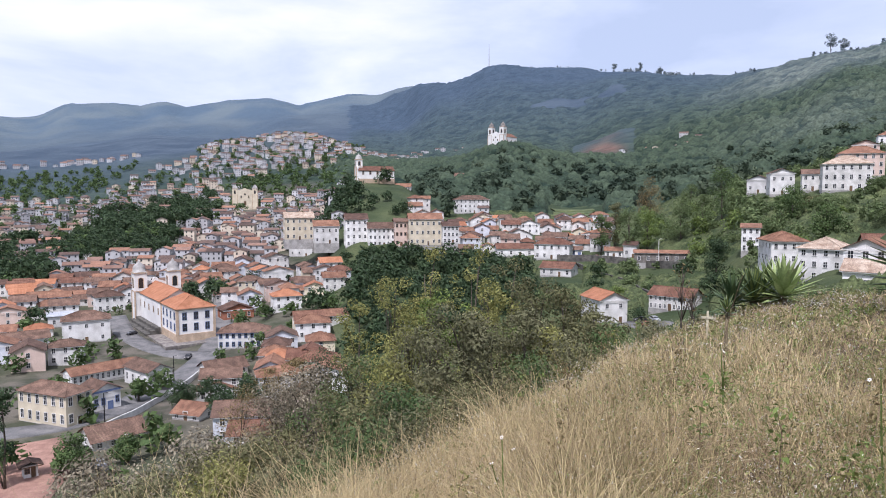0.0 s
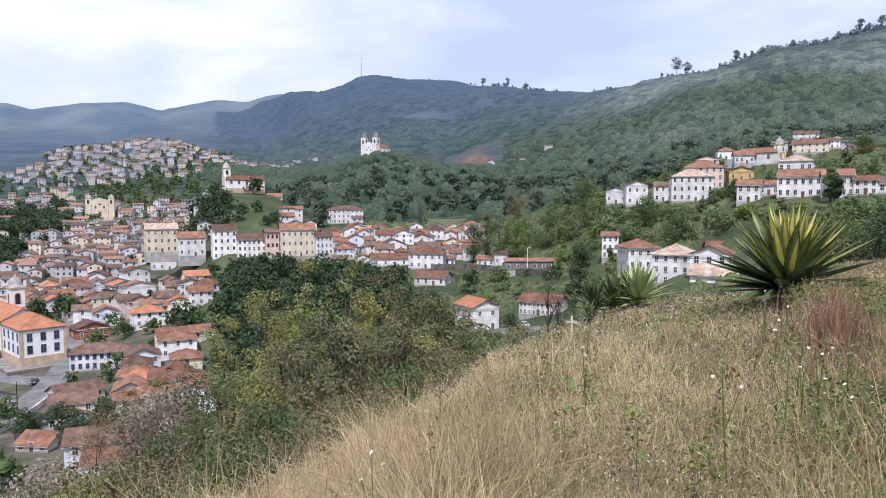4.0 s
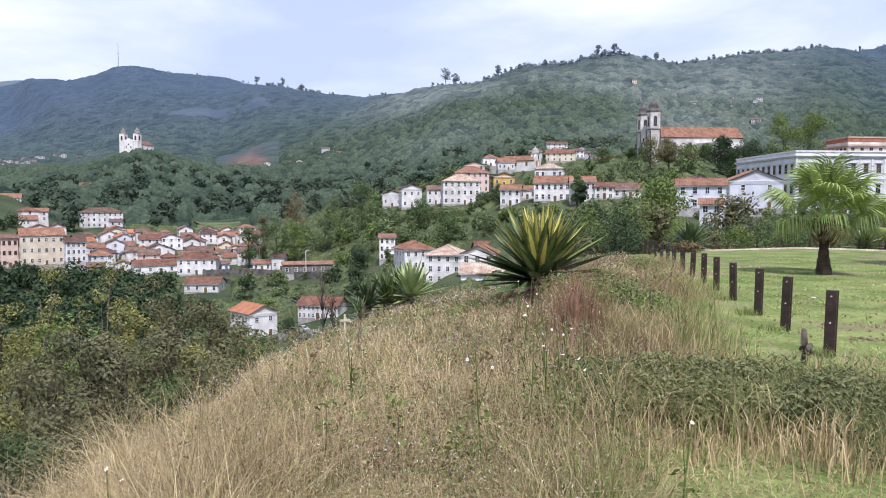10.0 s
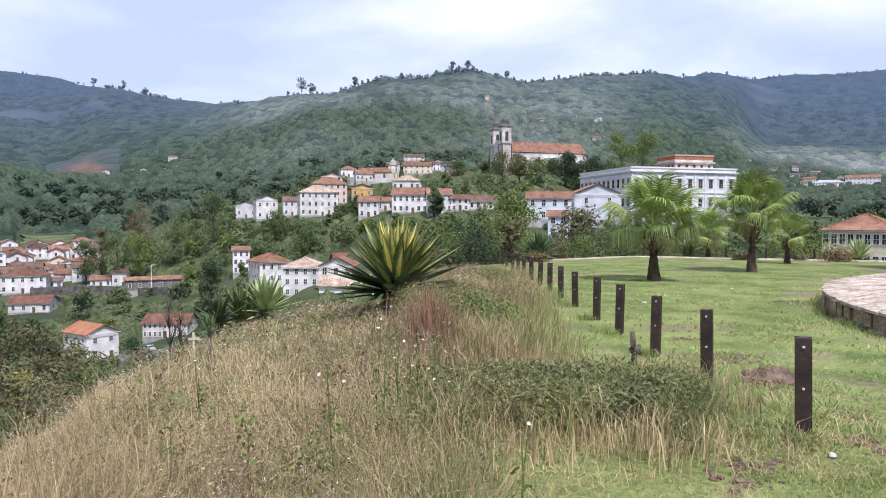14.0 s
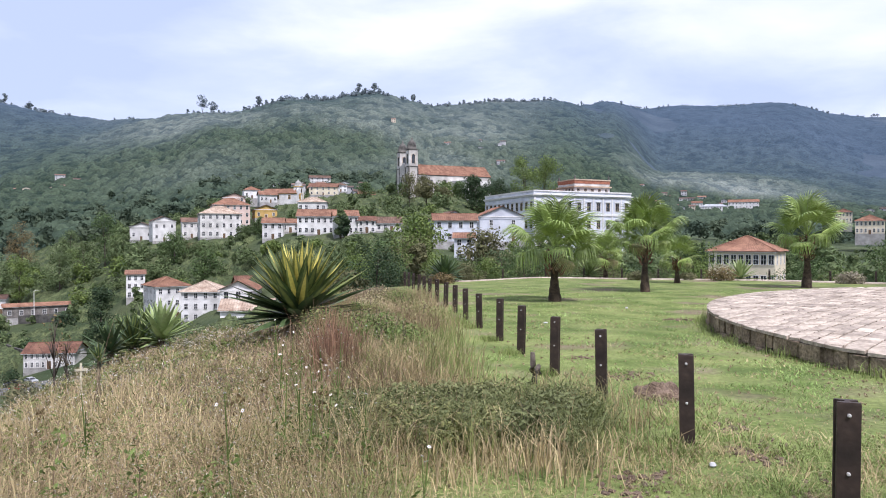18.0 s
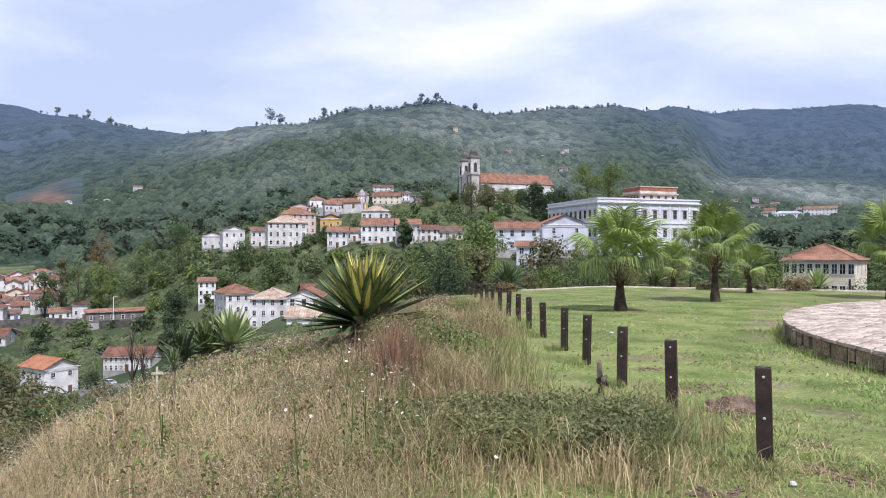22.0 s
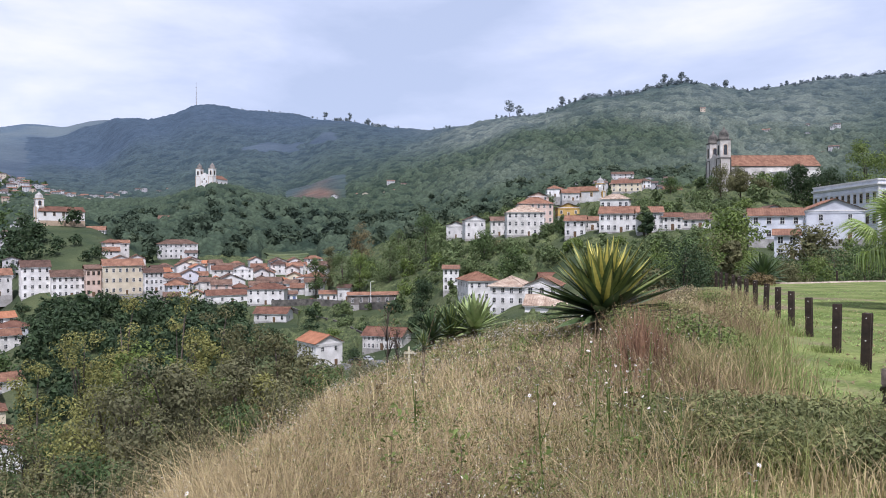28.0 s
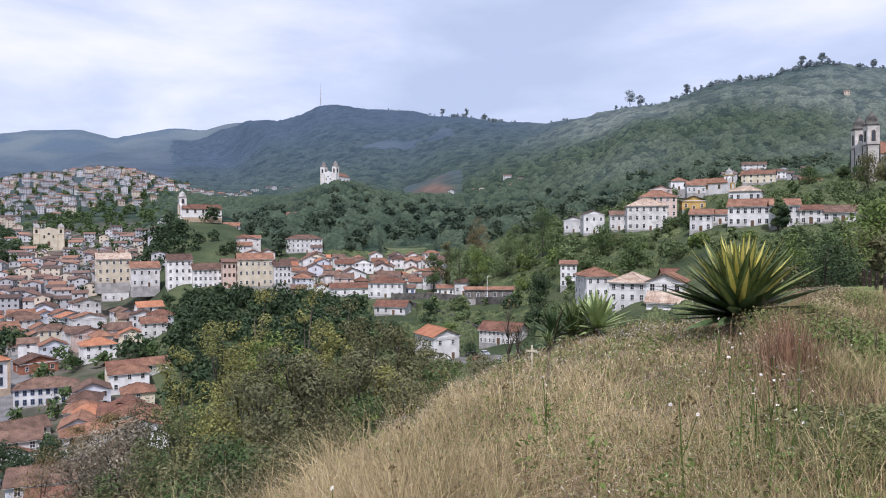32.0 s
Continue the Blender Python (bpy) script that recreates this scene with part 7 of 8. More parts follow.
def palm(b, r, h, size, seed, label, count=36):
    """A fan palm: stout trunk clad in fibres, a collar of old leaf bases and a crown of fan leaves, the lowest hanging."""
    rs = np.random.RandomState(seed)
    x, y = polar(b, r)
    ob = thing("fan_palm", (x, y, ground(x, y) - .03), rs.uniform(0, 360), label, "palm tree", "fan palms on the lawn")
    s = Shape()
    zs = np.linspace(-.2, h, 16)
    s.tube([(.02 * math.sin(z * 3), .02 * math.cos(z * 2), z) for z in zs], [(.25 - .12 * min(1, max(z, 0) / (h * .45)) + .02 * (k % 2)) * size * .85 for k, z in enumerate(zs)], 14)
    part("trunk", s.mesh("trunk", [PALM_TRUNK], True), ob)
    for k in range(26):
        a, z = k * 2.4, h * (.52 + .46 * k / 26)
        g = Shape()
        q = .21 * size
        g.tube([(q * math.cos(a) * .8, q * math.sin(a) * .8, z), (q * 1.25 * math.cos(a), q * 1.25 * math.sin(a), z + .08), (q * 1.6 * math.cos(a), q * 1.6 * math.sin(a), z + .24)], [.05, .035, .015], 4)
        part("leaf_base", g.mesh("leaf_base", [PALM_BOOT]), ob)
    for k in range(count):
        t = k / count
        up = radians(84 - 98 * t ** .95 + rs.uniform(-12, 12))
        fr = part("frond", FROND_OLD if k == count - 1 else FROND_LOW if t > .7 else FRONDS[rs.randint(4)], ob, (0, 0, h - .1 + .22 * (1 - t)))
        fr.rotation_euler = (rs.uniform(-.35, .35), -up, k * 2.4 + rs.uniform(-.2, .2))
        q = size * rs.uniform(.88, 1.08)
        fr.scale = (q, q, q)
    return ob


palm(57.3, 24.2, 1.75, 1.1, 1, "fan palm with drooping glossy leaves on the lawn", 28)
palm(64.4, 31.0, 2.3, 1.0, 2, "fan palm with a dense crown on the lawn", 30)
palm(66.8, 39.0, 1.3, .8, 3, "small low fan palm beside the path", 20)
palm(75.9, 37.5, 2.5, 1.15, 4, "fan palm with full crown near the terrace", 28)
palm(84.5, 36.0, 2.1, 1.1, 5, "fan palm beyond the stone terrace", 26)
palm(61.3, 47.5, 1.4, 1.0, 6, "fan palm behind the path", 24)

# agaves
AGAVE_GREEN = surface("dark_green_agave_leaf", (.032, .058, .022), (.088, .122, .046), 1.2, .45, .05, 10, .2, .25, sheen=.4, through_light=.1)
AGAVE_STRIPE = surface("yellow_green_agave_leaf", (.105, .14, .038), (.21, .225, .07), 1.2, .42, .05, 10, .2, .25, sheen=.4, through_light=.2)
AGAVE_YELLOW = surface("golden_agave_leaf", (.50, .40, .08), (.64, .53, .14), 1.2, .42, .05, 10, .15, .2, sheen=.4, through_light=.25)
AGAVE_DEAD = surface("withered_agave_leaf", (.11, .085, .055), (.24, .19, .12), 2, .9, .2, 8, .3, .2)
AGAVE_PALE = surface("pale_agave_leaf", (.20, .26, .09), (.33, .38, .16), 1.2, .45, .05, 10, .15, .2, sheen=.4, through_light=.2)


def blade_mesh(length, wide, edge, heart, bend):
    """A sword leaf along +x: channelled, broadest past its foot, with a paler band down the middle."""
    s = Shape()
    n = 9
    for k in range(n + 1):
        t = k / n
        w = wide * (.45 + 1.1 * math.sin(math.pi * min(1, t * .9 + .12)) ** .9) * (1 - t ** 5) / 1.5 + .002
        z = bend * t * t * length
        for q, up in ((-1, .30), (-.45, .06), (.0, 0), (.45, .06), (1, .30)):
            s.v.append((length * t, q * w, z + up * w))
    for k in range(n):
        for c in range(4):
            a = 5 * k + c
            s.f.append((a, a + 5, a + 6, a + 1)[::-1])
            s.m.append(1 if c in (1, 2) else 0)
    return s.mesh("leaf", [edge, heart], True)


def agave(b, r, size, count, label, seed, stem=.5, kinds=None, dead=10, name="agave", z=None):
    rs = np.random.RandomState(seed)
    x, y = polar(b, r)
    ob = thing(name, (x, y, ground(x, y) - .03), rs.uniform(0, 360), label, "agave", "agaves on the brow")
    s = Shape()
    s.tube([(0, 0, -.2), (0, 0, stem * .5), (0, 0, stem + .12)], [.17 * size, .15 * size, .1 * size], 9)
    part("stem", s.mesh("stem", [AGAVE_DEAD], True), ob)
    kinds = kinds or [(AGAVE_GREEN, AGAVE_STRIPE), (AGAVE_STRIPE, AGAVE_YELLOW), (AGAVE_GREEN, AGAVE_GREEN)]
    meshes = [[blade_mesh(1.45 * size * f, .105 * size, e, h, bend) for f, bend in ((1, .02), (.92, -.06), (1.04, -.02))] for e, h in kinds]
    withered = blade_mesh(1.05 * size, .04 * size, AGAVE_DEAD, AGAVE_DEAD, -.35)
    for k in range(count):
        t = (k + .5) / count
        up = radians(87 - 92 * t ** 1.15 + rs.uniform(-6, 6))
        which = meshes[1] if (t < .3 or k % 3 == 0 and t < .66) and len(meshes) > 1 else meshes[0] if t < .68 or len(meshes) < 3 else meshes[2]
        lf = part("leaf", which[rs.randint(3)], ob, (0, 0, stem + .1 * (1 - t)))
        lf.rotation_euler = (rs.uniform(-.25, .25), -up, k * 2.39996 + rs.uniform(-.15, .15))
        q = (.84 + .16 * min(1, t * 3)) * rs.uniform(.9, 1.05)
        lf.scale = (q, q, q)
    for k in range(dead):
        lf = part("dead_leaf", withered, ob, (0, 0, stem * .8))
        lf.rotation_euler = (rs.uniform(-.4, .4), radians(rs.uniform(18, 55)), k * 2.4)
    return ob


agave(36.4, 14.0, 1.08, 150, "huge agave with sword leaves, golden at its heart", 1, .42, dead=40)
agave(25.9, 17.0, .68, 46, "pale green agave on the brow", 2, .25, [(AGAVE_PALE, AGAVE_PALE)], 8)
agave(23.9, 17.0, .62, 40, "green agave on the brow", 3, .2, [(AGAVE_GREEN, AGAVE_STRIPE)], 8)
agave(22.4, 16.5, .55, 34, "small dark green agave on the brow", 4, .35, [(AGAVE_GREEN, AGAVE_GREEN)], 6)
agave(24.9, 18.0, .62, 34, "green agave behind the brow", 5, .25, [(AGAVE_GREEN, AGAVE_STRIPE)], 6)
agave(21.8, 9.6, .16, 22, "small green rosette on a thin bare stem", 12, .62, [(AGAVE_GREEN, AGAVE_STRIPE)], 3)
agave(71.4, 45.5, .95, 44, "spiky yucca with stiff leaves by the path", 6, .1, [(AGAVE_PALE, AGAVE_PALE)], 4, "yucca")
agave(48.2, 44.0, 1.15, 60, "dark spiky yucca at the end of the lawn", 7, .3, [(AGAVE_GREEN, AGAVE_GREEN)], 6, "yucca")
agave(60.0, 49.0, 1.0, 44, "spiky yucca beyond the path", 8, .3, [(AGAVE_PALE, AGAVE_STRIPE)], 4, "yucca")
agave(84.0, 46.0, .9, 44, "spiky yucca by the path", 9, .1, [(AGAVE_PALE, AGAVE_PALE)], 4, "yucca")


def dome_bush(b, r, w, h, mat, label, seed):
    rs = np.random.RandomState(seed)
    x, y = polar(b, r)
    ob = thing("clipped_bush", (x, y, ground(x, y) - .05), 0, label, "bush", "clipped bushes by the path")
    s = Shape()
    for k in range(5):
        s.tube([(0, 0, 0), (w * .25 * math.cos(k * 1.3), w * .25 * math.sin(k * 1.3), h * .7)], [.03, .012], 4)
    part("stem", s.mesh("stem", [BARK]), ob)
    clumps = [(w * .28 * math.cos(a), w * .28 * math.sin(a), h * .42, w * .3) for a in np.linspace(0, 5.2, 6)] + [(0, 0, h * .62, w * .34)]
    v, f = leaf_cards(rs, 1100, clumps, .07)
    v[:, 2] = np.minimum(v[:, 2], h * 1.05)
    part("crown", mesh_of("crown", v, f, mat), ob)


dome_bush(48.0, 41.0, 1.5, .7, LEAF_RUST, "low rounded brownish bush at the lawn's end", 1)
dome_bush(63.9, 43.0, 1.3, .6, LEAF_OLIVE, "low rounded grey-green bush by the path", 2)
dome_bush(70.0, 43.5, 1.7, .95, LEAF_RUST, "low rounded brown bush by the path", 3)
dome_bush(78.6, 43.0, 1.4, .7, LEAF_PALE, "low rounded pinkish bush by the path", 4)
dome_bush(67.6, 45.0, 1.0, .5, LEAF_OLIVE, "low rounded green bush by the path", 5)
for b in (53, 56.5, 59.6, 62.6, 65.4, 68.6, 73.4, 77.4, 80.2, 83.5):
    x, y = polar(b, 48.0)
    copy_thing(post, pose(x, y, ground(x, y) - .02, 0, 0, -b))

# a small pale cross and a dead stalk on the brow
CROSS_WOOD = surface("cream_weathered_wood", (.42, .38, .26), (.6, .56, .42), 5, .85, .2, 8, .2)
x, y = polar(20.55, 12.0)
cross = thing("wooden_cross", (x, y, 1.68 + 12 * math.tan(radians(-8.8)) - .62), -20, "small cream wooden cross in the grass", "cross")
s = Shape()
s.box((-.017, -.012, -1.0), (.017, .012, .62))
part("upright", s.mesh("upright", [CROSS_WOOD]), cross)
s = Shape()
s.box((-.085, -.026, .50), (.085, -.012, .535))
part("arm", s.mesh("arm", [CROSS_WOOD]), cross)


STALK = surface("dry_brown_stalk", (.13, .085, .055), (.27, .19, .13), 6, .9, 0, 5, .2, .3)


def stalk(b, r, h, lean, seed, label, mat=None, leaves=14):
    rs = np.random.RandomState(seed)
    x, y = polar(b, r)
    ob = thing("dry_stalk", (x, y, ground(x, y)), rs.uniform(0, 360), label, "plant", "stalks in the grass")
    pts = [(lean * (k / 5) ** 1.5, .02 * math.sin(k * 2), h * k / 5 - .05) for k in range(6)]
    s = Shape()
    s.tube(pts, [.006, .0055, .005, .004, .003, .002], 5)
    part("stem", s.mesh("stem", [STALK]), ob)
    v, f = leaf_cards(rs, leaves, [(*pts[k], .07) for k in (3, 4, 5)], .022)
    part("foliage", mesh_of("foliage", v, f, mat or LEAF_OLIVE), ob)


rs8 = np.random.RandomState(77)
stalk(21.4, 9.5, 1.25, -.25, 1, "thin dead stalk leaning in the dry grass")
for k in range(48):
    b, r = rs8.uniform(-14, 47), rs8.uniform(3.6, 11)
    x, y = polar(b, r)
    if float(lawn_mask(np.array(x), np.array(y))) < .3:
        stalk(b, r, rs8.uniform(.45, .85), rs8.uniform(-.15, .15), 200 + k, "thin weed stalk with a few leaves" if k % 3 else "thin dry brown stalk with withered leaves", (LEAF_BRIGHT, LEAF_RUST, LEAF_YELLOW)[k % 3], 44)

# white-flowered weeds
PETAL = surface("white_petal", (.66, .64, .62), (.8, .79, .77), 6, .6, 0, 5, .05, .05, through_light=.2)
PISTIL = surface("yellow_flower_heart", (.5, .36, .05), (.6, .45, .08), 9, .7, 0, 5, .1)


def flower_mesh():
    s = Shape()
    for k in range(6):
        a = k * math.pi / 3
        c, q = math.cos(a), math.sin(a)
        s.face([(0, 0, 0), (.018 * c - .013 * q, .018 * q + .013 * c, .006), (.042 * c, .042 * q, .004), (.018 * c + .013 * q, .018 * q - .013 * c, .006)])
    s.lathe([(.008, 0), (.009, .008), (.003, .012)], 6, mat=1)
    return s.mesh("flower", [PETAL, PISTIL])


FLOWER = flower_mesh()
for k in range(26):
    b, r = (rs8.uniform(34.5, 42.5), rs8.uniform(4.8, 9)) if k < 21 else (rs8.uniform(-5, 48), rs8.uniform(3.5, 10))
    x, y = polar(b, r)
    h = rs8.uniform(.55, .85)
    ob = thing("flowering_weed", (x, y, ground(x, y)), rs8.uniform(0, 360), "green weed with small white flowers", "flower", "white flowers in the grass")
    s = Shape()
    s.tube([(0, 0, -.03), (.03, 0, h * .5), (.05, .02, h)], [.007, .006, .003], 5)
    s.tube([(.03, 0, h * .5), (-.06, .04, h * .86)], [.004, .003], 4)
    part("stem", s.mesh("stem", [LEAF_BRIGHT]), ob)
    v, f = leaf_cards(rs8, 40, [(.03, 0, h * .5, .10), (.02, 0, h * .25, .12)], .026)
    part("foliage", mesh_of("foliage", v, f, LEAF_BRIGHT), ob)
    for p in ((.05, .02, h), (-.06, .04, h * .86), (.1, -.03, h * .9)):
        fl = part("flower", FLOWER, ob, p)
        fl.rotation_euler = (rs8.uniform(-.9, .9), rs8.uniform(-.9, .9), 0)
        fl.scale = (.36, .36, .36)


# grasses, each kind one sheet of blades
def blade_stuff(name, dark, light, thin=.25, rough=.7):
    return surface(name, dark, light, .5, rough, 0, 8, .15, islands=.38, through_light=thin, place="World", sheen=.25)


STRAW = blade_stuff("straw_grass", (.28, .202, .108), (.53, .40, .238))
STRAW_GREY = blade_stuff("brown_dry_grass", (.21, .135, .085), (.38, .26, .17))
GRASS_GREEN = blade_stuff("olive_green_grass", (.18, .195, .06), (.30, .30, .11))
BANK_GREEN = blade_stuff("bank_grass", (.120, .138, .048), (.25, .255, .105))
GRASS_FRESH = blade_stuff("fresh_green_grass", (.18, .22, .062), (.305, .33, .11))
GRASS_LAWN = blade_stuff("lawn_blades", (.19, .26, .070), (.36, .43, .145))
GRASS_RED = blade_stuff("reddish_grass", (.24, .125, .085), (.37, .21, .15))


def blades(x, y, tall, wide, lean, seed, steps=2):
    """Bent grass blades at (x, y): corners and triangles."""
    rs = np.random.RandomState(seed)
    n = len(x)
    z = height(x, y) - .02
    a, d = rs.uniform(0, 2 * np.pi, n), rs.uniform(0, 2 * np.pi, n)
    lx, ly = np.cos(d) * lean * tall, np.sin(d) * lean * tall
    wx, wy = np.cos(a) * wide / 2, np.sin(a) * wide / 2
    p0, p1 = np.stack((x - wx, y - wy, z), 1), np.stack((x + wx, y + wy, z), 1)
    m0 = np.stack((x + lx * .3 - wx * .75, y + ly * .3 - wy * .75, z + tall * .6), 1)
    m1 = np.stack((x + lx * .3 + wx * .75, y + ly * .3 + wy * .75, z + tall * .6), 1)
    top = np.stack((x + lx, y + ly, z + tall * (1 - .25 * lean)), 1)
    if steps == 1:
        return np.stack((p0, p1, top), 1).reshape(-1, 3), np.arange(3 * n).reshape(-1, 3)
    v = np.stack((p0, p1, m0, m1, top), 1).reshape(-1, 3)
    k = 5 * np.arange(n)[:, None]
    return v, np.concatenate((k + [0, 1, 3], k + [0, 3, 2], k + [2, 3, 4]))


def scatter(n, b0, b1, r0, r1, seed, keep):
    rs = np.random.RandomState(seed)
    b = np.radians(rs.uniform(b0, b1, n))
    r = np.exp(rs.uniform(math.log(r0), math.log(r1), n))
    x, y = r * np.sin(b), r * np.cos(b)
    ok = rs.uniform(0, 1, n) < keep(x, y)
    return x[ok], y[ok]


def sheet(name, label, mat, groups):
    vs, fs, base = [], [], 0
    for v, f in groups:
        vs.append(v)
        fs.append(f + base)
        base += len(v)
    return tagged(new(name, mesh_of(name, np.concatenate(vs), np.concatenate(fs), mat)), label, "grass", kind="stuff")


def patch(x, y, seed, scale=1.6):
    return np.clip(.5 + 1.4 * waves(x, y, seed, scale, 3), 0, 1)


def tuft_height(x, y):
    r, b = np.hypot(x, y), np.degrees(np.arctan2(x, y))
    far = np.interp(r, (6, 12), (1, .42)) * np.interp(b, (8, 30, 36, 40), (1, .66, .7, .85))
    return (.35 + 1.05 * patch(x, y, 60, .6)) * np.where(lawn_mask(x, y) > .5, 1, far)


def slope_only(x, y):
    return 1 - lawn_mask(x, y)


def grass(n, seed, r0, r1, tall, wide, lean, keep, b=(-36, 62), steps=2):
    x, y = scatter(n, b[0], b[1], r0, r1, seed, keep)
    rs = np.random.RandomState(seed + 500)
    h = rs.uniform(*tall, len(x)) * tuft_height(x, y)
    r = np.hypot(x, y)
    return blades(x, y, h, wide * np.clip(r / 6, .7, 3.0), rs.uniform(*lean, len(x)), seed + 900, steps)


left_dry = lambda x, y: slope_only(x, y) * np.clip(1.2 - np.degrees(np.arctan2(x, y)) / 46, .24, 1) * (.3 + .7 * patch(x, y, 41))
sheet("dry_grass", "tall straw-coloured dry grass over the slope", STRAW, [grass(190000, 1, 2.0, 26, (.22, .64), .0062, (.2, 1.6), left_dry), grass(50000, 2, 2.0, 16, (.5, .95), .005, (.1, 1.0), left_dry)])
sheet("brown_grass", "brown withered grass among the straw", STRAW_GREY, [grass(90000, 3, 2.0, 26, (.15, .5), .008, (.4, 2.2), lambda x, y: slope_only(x, y) * patch(x, y, 42))])
sheet("green_grass", "olive green grass and weeds on the slope", GRASS_GREEN, [grass(135000, 4, 2.0, 30, (.15, .5), .008, (.2, 1.3), lambda x, y: slope_only(x, y) * patch(x, y, 43) * np.clip(.35 + np.degrees(np.arctan2(x, y)) / 60, .3, 1))])


def bank(x, y):
    """The lush mound of longer grass that runs across the slope's side of the posts."""
    r, b = np.hypot(x, y), np.degrees(np.arctan2(x, y))
    rough = .9 * waves(x, y, 91, 1.1, 3)
    edge = np.minimum(np.minimum((r - 5.3) / .6, (7.3 - r) / 1.0), np.minimum((b - 38) / 9, (60.5 - b) / 7))
    return np.clip(edge + rough, 0, 1) * np.clip(edge * 3 + 1, 0, 1)


sheet("bank_grass", "dark green grass in thick clumps beside the posts", BANK_GREEN,
      [grass(60000, 5, 5.0, 7.6, (.12, .42), .009, (.4, 1.6), lambda x, y: bank(x, y) * (.15 + .85 * patch(x, y, 44, .35)), (34, 64))])
sheet("lush_grass", "fresh green grass along the lawn's edge", GRASS_FRESH,
      [grass(80000, 6, 2.2, 24, (.06, .22), .010, (.3, 1.3), lambda x, y: np.clip(lawn_mask(x, y) * 3, 0, 1) * np.clip(1.0 - lawn_mask(x, y), 0, 1) * patch(x, y, 45), (20, 75))])
sheet("lawn_grass", "short mown lawn grass with worn patches", GRASS_LAWN, [grass(330000, 7, 2.2, 34, (.03, .085), .012, (.5, 1.8), lambda x, y: lawn_mask(x, y) * (.2 + .8 * patch(x, y, 46, 1.2)), (25, 100), 1)])
sheet("lawn_straw", "dry blades in the lawn", STRAW, [grass(110000, 8, 2.2, 24, (.02, .07), .013, (.5, 1.8), lambda x, y: lawn_mask(x, y) * (1 - patch(x, y, 46, 1.2)), (25, 100), 1)])


def tuft(b, r, n, tall, spread, mat, label, seed, name="grass_tuft"):
    rs = np.random.RandomState(seed)
    x0, y0 = polar(b, r)
    x, y = x0 + rs.normal(0, spread, n), y0 + rs.normal(0, spread, n)
    v, f = blades(x, y, rs.uniform(.6, 1.1, n) * tall, np.full(n, .009), rs.uniform(.02, .35, n), seed)
    v = v - np.array([x0, y0, 0])
    me = mesh_of(name, v, f, mat)
    ob = tagged(new(name, me), label, "grass", "tufts in the grass")
    ob.location = (x0, y0, 0)


tuft(39.2, 8.0, 300, 1.15, .11, GRASS_RED, "reddish-brown tuft of tall dry grass", 1)
tuft(40.2, 8.3, 180, .95, .12, GRASS_RED, "reddish-brown tuft of dry grass", 2)


def tuft_set(name, label, mat, spots):
    """Tufts too many to count, one sheet."""
    groups = []
    for k, (b, r, n, tall, spread) in enumerate(spots):
        rs = np.random.RandomState(700 + k)
        x0, y0 = polar(b, r)
        groups.append(blades(x0 + rs.normal(0, spread, n), y0 + rs.normal(0, spread, n), rs.uniform(.5, 1.1, n) * tall, np.full(n, .009), rs.uniform(.1, .7, n), 720 + k))
    sheet(name, label, mat, groups)


tuft_set("brow_straw", "tall dry straw standing along the brow", STRAW, [(rs8.uniform(36.5, 47.5), rs8.uniform(6.8, 20), 130, rs8.uniform(.45, .8), .3) for k in range(38)])
tuft_set("brow_brown_grass", "tall brown grass standing along the brow", STRAW_GREY, [(rs8.uniform(36.5, 47), rs8.uniform(6.8, 20), 110, rs8.uniform(.45, .85), .3) for k in range(40)])
tuft_set("brow_green_grass", "yellow-green grass beside the posts", GRASS_FRESH, [(rs8.uniform(43.5, 49), rs8.uniform(8, 18), 160, rs8.uniform(.25, .55), .25) for k in range(48)])
for name, label, mat in (("brown_tufts", "brown feathery grass tufts on the brow", STRAW_GREY), ("olive_tufts", "olive grass tufts on the brow", GRASS_GREEN), ("straw_tufts", "straw grass tufts on the brow", STRAW)):
    tuft_set(name, label, mat, [(43.2 + rs8.uniform(-4.0, 3.5), rs8.uniform(7.5, 22), 240, rs8.uniform(.45, .9), .26) for k in range(12)])
tuft_set("post_foot_grass", "green grass grown round the posts' feet", GRASS_FRESH, [(b - .8, FENCE_D / math.sin(radians(b - FENCE_WAY)) - .12, 200, .16, .1) for b in (78.39, 67.77, 61.23, 57.43, 54.66, 52.88, 51.19)])
tuft_set("bank_olive_grass", "olive blades mixed into the grassy bank", GRASS_GREEN, [(rs8.uniform(39, 60), rs8.uniform(5.6, 7.2), 90, rs8.uniform(.25, .45), .18) for k in range(90)])
tuft_set("rim_grass", "grass and weeds grown up against the terrace's rim", GRASS_FRESH, [(math.degrees(math.atan2(PLAT_X + (PLAT_R + .1) * math.cos(a), PLAT_Y + (PLAT_R + .1) * math.sin(a))), math.hypot(PLAT_X + (PLAT_R + .1) * math.cos(a), PLAT_Y + (PLAT_R + .1) * math.sin(a)), 70, .13 + .14 * (math.sin(a * 37) > .4), .12) for a in np.linspace(1.6, 4.4, 70)])
tuft_set("bank_straw_grass", "dry blades mixed into the grassy bank", STRAW, [(rs8.uniform(38, 62), rs8.uniform(5.0, 8.0), 60, rs8.uniform(.2, .48), .28) for k in range(80)])


